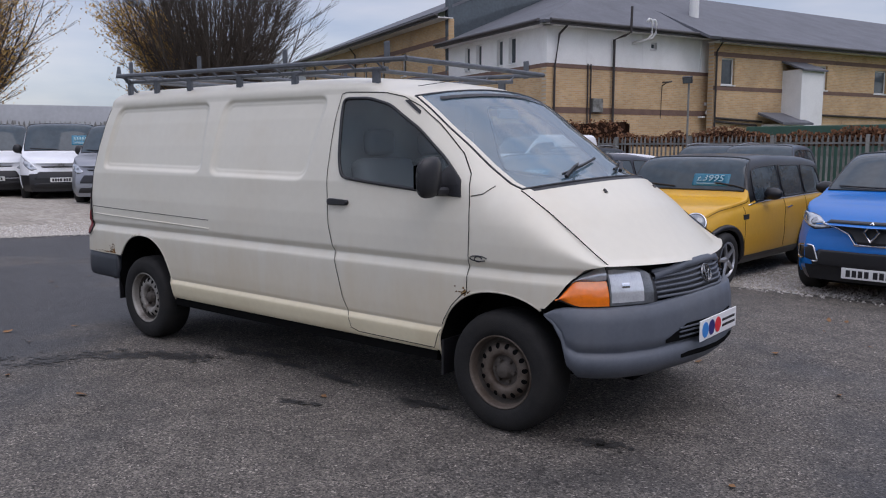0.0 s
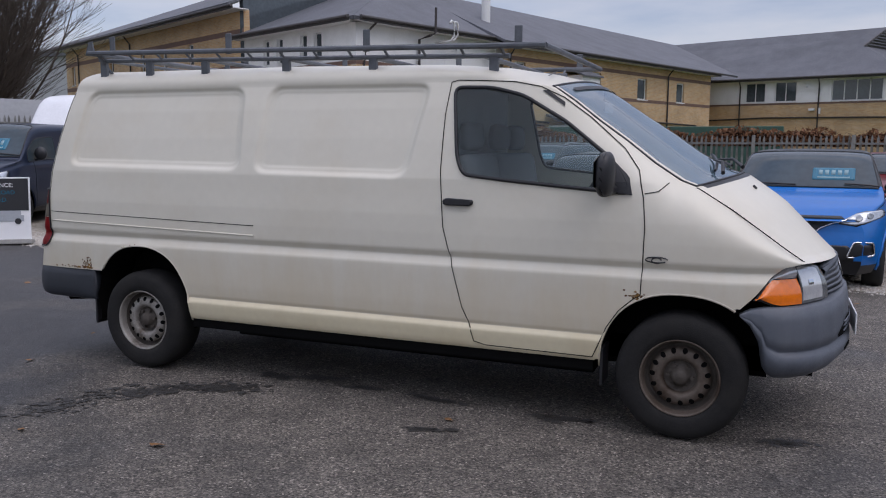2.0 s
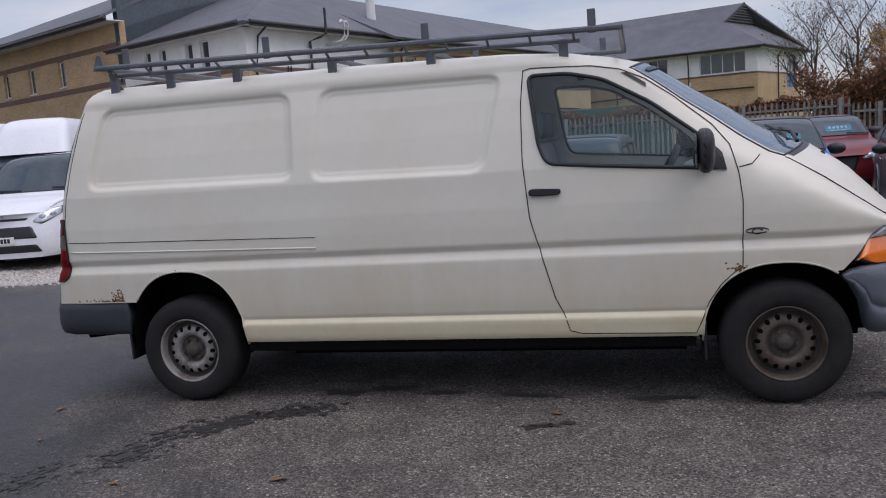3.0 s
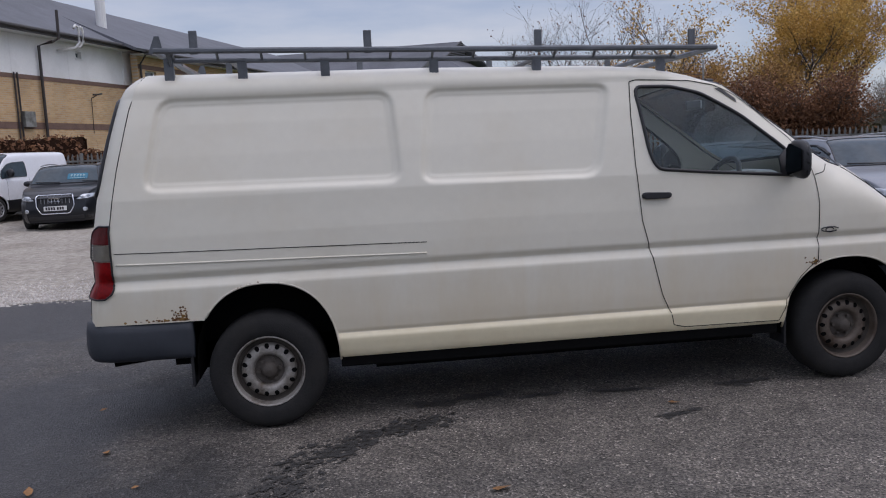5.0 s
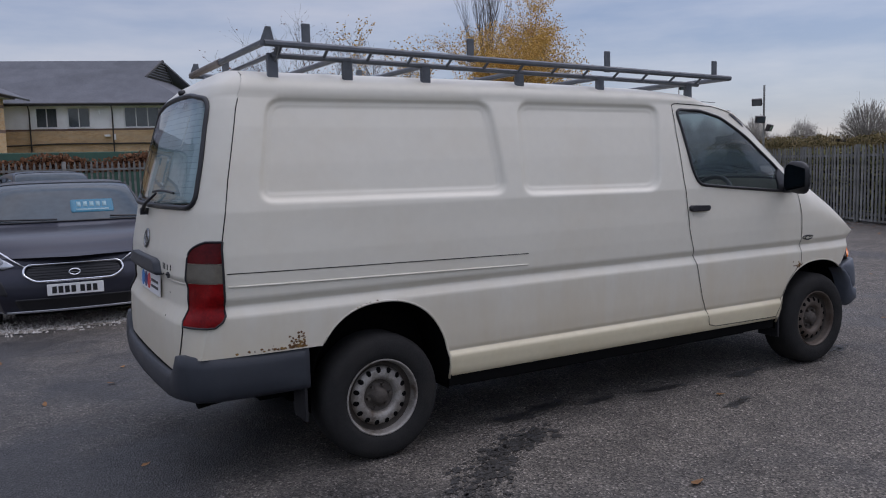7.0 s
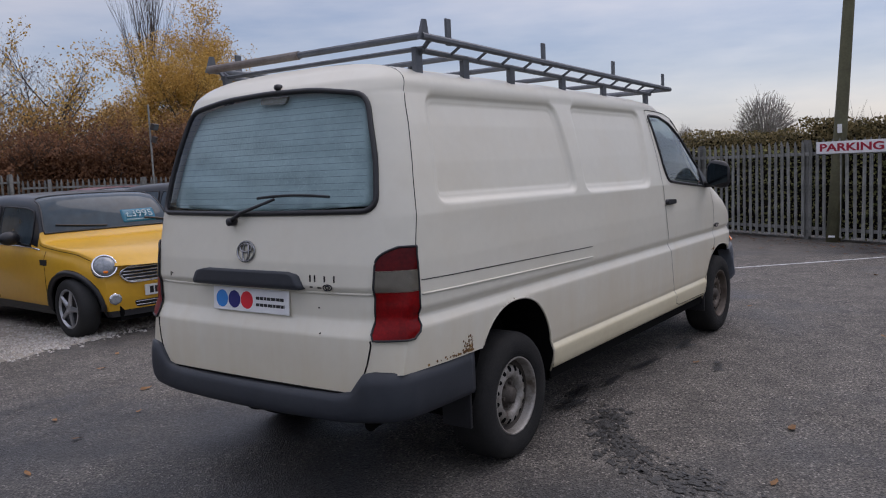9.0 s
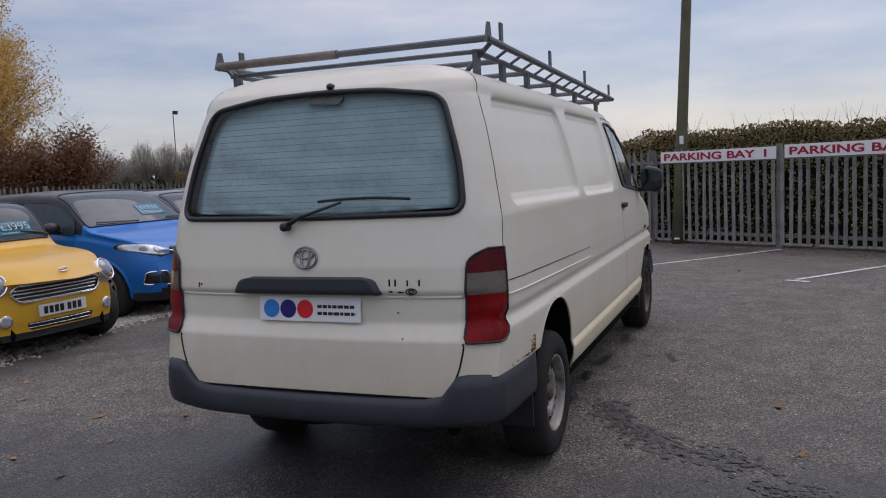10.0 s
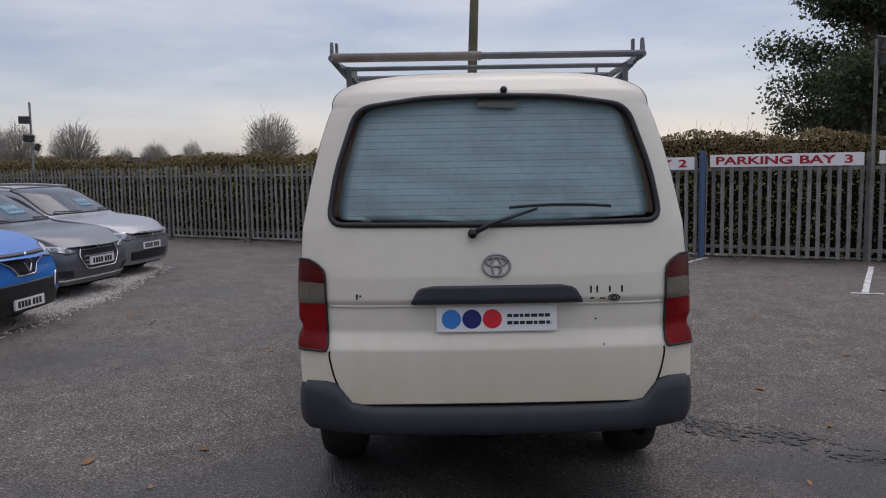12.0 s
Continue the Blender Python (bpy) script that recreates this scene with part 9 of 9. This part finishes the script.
def lamp_pole(x, y, z, h, label, heads, r=0.03):
    p = thing("floodlight_pole", label, "lamp post", "floodlight poles", m=pose(x, y, z))
    part("pole", tube([(0, 0, 0), (0, 0, h)], r, 8), M["galv"], p)
    for hx, hy, hz, turn in heads:
        hd = part("floodlight", box(-0.14, 0.14, -0.06, 0.06, -0.10, 0.10, 0.012), M["pipe"], p)
        hd.matrix_basis = pose(hx, hy, hz, 20, 0, turn)
        part("lamp_glass", box(-0.12, 0.12, -0.066, -0.060, -0.08, 0.08), M["darkpane"], hd)
        part("bracket", tube([(hx, hy, hz), (0, 0, hz - 0.05)], 0.012, 6), M["pipe"], p)
    return p


lamp_pole(18.55, 11.7, -0.4, 3.95, "grey pole with floodlight and camera above the hedge", [(-0.25, 0.05, 3.45, -60), (-0.16, 0.0, 2.95, -30), (0.12, -0.1, 2.7, 20)])
lamp_pole(12.1, 19.4, -0.35, 4.2, "slim grey camera pole by the shrubs", [(0.14, -0.05, 3.5, 20), (0.1, -0.05, 3.1, 40)])
lamp_pole(-3.8, 19.0, -0.11, 3.65, "grey pole with a square floodlight by the back fence", [(0.0, -0.1, 3.55, 10)])
lp = FA + FD * 17.36 - FN * 0.1
lamp_pole(lp.x, lp.y, -0.11, 3.55, "slim pole with a square floodlight at the bay fence", [(0.05, -0.12, 3.5, -60), (-0.05, -0.15, 3.25, -100)])
lamp_pole(34.0, 30.0, -0.4, 6.0, "distant street light pole", [(0.1, -0.1, 5.9, 0)])

# painted bay lines
def line(a, b, w=0.075):
    pts = resample([(*a, 0), (*b, 0)], 0.2)
    d = (pts[-1] - pts[0]).normalized()
    n_ = Vector((-d.y, d.x, 0)) * w / 2
    verts = []
    for k, p in enumerate(pts):
        j = 0.006 * noise.noise((p.x * 5, p.y * 5, 0))
        for q in (p + n_ * (1 + j * 20), p - n_ * (1 - j * 20)):
            verts.append((q.x, q.y, gz(q.x, q.y) + 0.008))
    o = part("bay_line", (verts, [(2 * k, 2 * k + 1, 2 * k + 3, 2 * k + 2) for k in range(len(pts) - 1)]), M["line_white"])
    tagged(o, "worn white painted parking bay line on the tarmac", "road marking", "bay lines", "structure")


for a, b in (((7.2, 0.55), (10.75, -2.12)), ((6.55, -2.22), (9.6, -4.40)), ((5.0, -4.76), (7.7, -6.28)), ((6.35, -2.36), (6.50, -2.10)), ((4.9, -4.93), (5.02, -4.60))):
    line(a, b)

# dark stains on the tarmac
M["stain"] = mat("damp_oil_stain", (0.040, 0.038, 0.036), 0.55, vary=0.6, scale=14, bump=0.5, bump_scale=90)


def stain(x, y, rx, ry, turn, seed, label):
    """A dark patch made of many small ragged blots, dense in the middle and scattered at the rim."""
    rnd = random.Random(int(seed * 10) + 3)
    c_, s_ = math.cos(radians(turn)), math.sin(radians(turn))
    verts, faces = [], []
    for k in range(int(26 + 260 * (rx + ry))):
        a, b = rnd.gauss(0, 0.48) * rx, rnd.gauss(0, 0.48) * ry
        px, py = x + a * c_ - b * s_, y + a * s_ + b * c_
        r = rnd.uniform(0.004, 0.012) + 0.020 * rnd.random() ** 4
        k0, n_ = len(verts), 9
        z = gz(px, py) + 0.003 + 0.0004 * (k % 9)
        verts.append((px, py, z))
        for q in range(n_):
            t = 2 * math.pi * q / n_
            d = r * rnd.uniform(0.45, 1.35)
            verts.append((px + d * 1.4 * math.cos(t) * c_ - d * math.sin(t) * s_, py + d * 1.4 * math.cos(t) * s_ + d * math.sin(t) * c_, z))
        faces += [(k0, k0 + 1 + q, k0 + 1 + (q + 1) % n_) for q in range(n_)]
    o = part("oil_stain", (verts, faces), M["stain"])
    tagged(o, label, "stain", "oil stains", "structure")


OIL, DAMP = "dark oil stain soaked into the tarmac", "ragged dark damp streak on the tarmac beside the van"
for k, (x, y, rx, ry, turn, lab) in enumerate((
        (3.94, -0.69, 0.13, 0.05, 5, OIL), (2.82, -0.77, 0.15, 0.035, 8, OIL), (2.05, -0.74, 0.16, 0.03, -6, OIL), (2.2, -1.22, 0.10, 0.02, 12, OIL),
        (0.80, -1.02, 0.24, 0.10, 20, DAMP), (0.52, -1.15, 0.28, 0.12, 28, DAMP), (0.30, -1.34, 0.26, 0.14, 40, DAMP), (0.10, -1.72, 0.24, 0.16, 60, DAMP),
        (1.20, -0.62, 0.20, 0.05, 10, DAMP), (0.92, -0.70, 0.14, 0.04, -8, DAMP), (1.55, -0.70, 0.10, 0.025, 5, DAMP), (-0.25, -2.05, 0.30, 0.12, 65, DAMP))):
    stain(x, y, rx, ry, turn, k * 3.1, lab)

# fallen leaves
LEAF = mesh_of("fallen_leaf", [(-0.035, 0, 0.004), (-0.012, 0.018, 0.012), (0.025, 0.014, 0.008), (0.042, 0, 0.016), (0.02, -0.016, 0.01), (-0.014, -0.014, 0.004)], [(0, 1, 5), (1, 2, 4, 5), (2, 3, 4)], mat("dead_leaf", (0.26, 0.13, 0.05), 0.8, vary=0.5, obj=True))
rl = random.Random(5)
for k in range(210):
    if k < 130:
        x, y = rl.uniform(-5, 9), rl.uniform(-6.5, 3.8)
        if -1.0 < x < 4.3 and abs(y) < 0.95:
            continue
    else:
        q = FA + FD * rl.uniform(2, 21) - FN * abs(rl.gauss(0, 0.7))
        x, y = q.x, q.y
    o = part("fallen_leaf", LEAF)
    o.matrix_basis = pose(x, y, gz(x, y) + 0.003, rl.uniform(-8, 8), rl.uniform(-8, 8), rl.uniform(0, 360)) @ Matrix.Scale(rl.uniform(0.6, 1.25), 4)
    tagged(o, "dry brown fallen leaf lying on the tarmac", "leaf", "fallen leaves")

# drift of leaf litter along the fence
lv, lf = [], []
for k in range(900):
    q = FA + FD * rl.uniform(2, 22) - FN * (0.05 + abs(rl.gauss(0, 0.55)))
    a, r = rl.uniform(0, 6.28), rl.uniform(0.015, 0.04)
    z = gz(q.x, q.y) + 0.004
    b = len(lv)
    for t, h in ((0, 0.0), (1.4, 0.008), (3.1, 0.004), (4.6, 0.01)):
        lv.append((q.x + r * math.cos(a + t) * (1.0 if t in (0, 3.1) else 0.6), q.y + r * math.sin(a + t) * (1.0 if t in (0, 3.1) else 0.6), z + h))
    lf.append((b, b + 1, b + 2, b + 3))
tagged(part("leaf_litter", (lv, lf), M["leaf_rust"]), "brown leaf litter drifted along the foot of the fence", "leaves", kind="stuff")

# advertising board at the gravel edge
ad = thing("advertising_board", "black and white advertising board with a picture of a car", "sign", m=pose(-6.75, 3.65, gz(-6.75, 3.65) + 0.012, -6, 0, 38))
part("frame", box(-0.33, 0.33, 0.0, 0.03, 0.0, 1.0, 0.006), M["white"], ad)
part("dark_panel", box(-0.31, 0.31, -0.006, 0.0, 0.50, 0.98), M["car_black"], ad)
words("FINANCE:", 0.085, M["white"], ad, pose(-0.08, -0.010, 0.88))
words("THE ROAD", 0.085, M["sticker"], ad, pose(-0.08, -0.010, 0.77))
words("AHEAD.", 0.085, M["sticker"], ad, pose(-0.12, -0.010, 0.66))
part("car_picture", boxes([(-0.26, 0.24, -0.008, 0.0, 0.34, 0.43), (-0.14, 0.20, -0.008, 0.0, 0.43, 0.50)]), M["alloy"], ad)
part("base_block", box(-0.33, 0.33, -0.05, 0.25, -0.0, 0.07, 0.01), M["concrete"], ad)
for x in (-0.16, 0.16):
    part("picture_wheel", tube([(x, -0.012, 0.34), (x, -0.002, 0.34)], 0.045, 14), M["car_black"], ad)
M["container"] = mat("green_painted_container", (0.03, 0.085, 0.06), 0.6, vary=0.15, scale=1)
gc = thing("storage_container", "dark green container behind the back fence", "container")
part("body", box(-5.0, 4.1, 27.6, 30.0, -0.2, 2.25, 0.03), M["container"], gc)
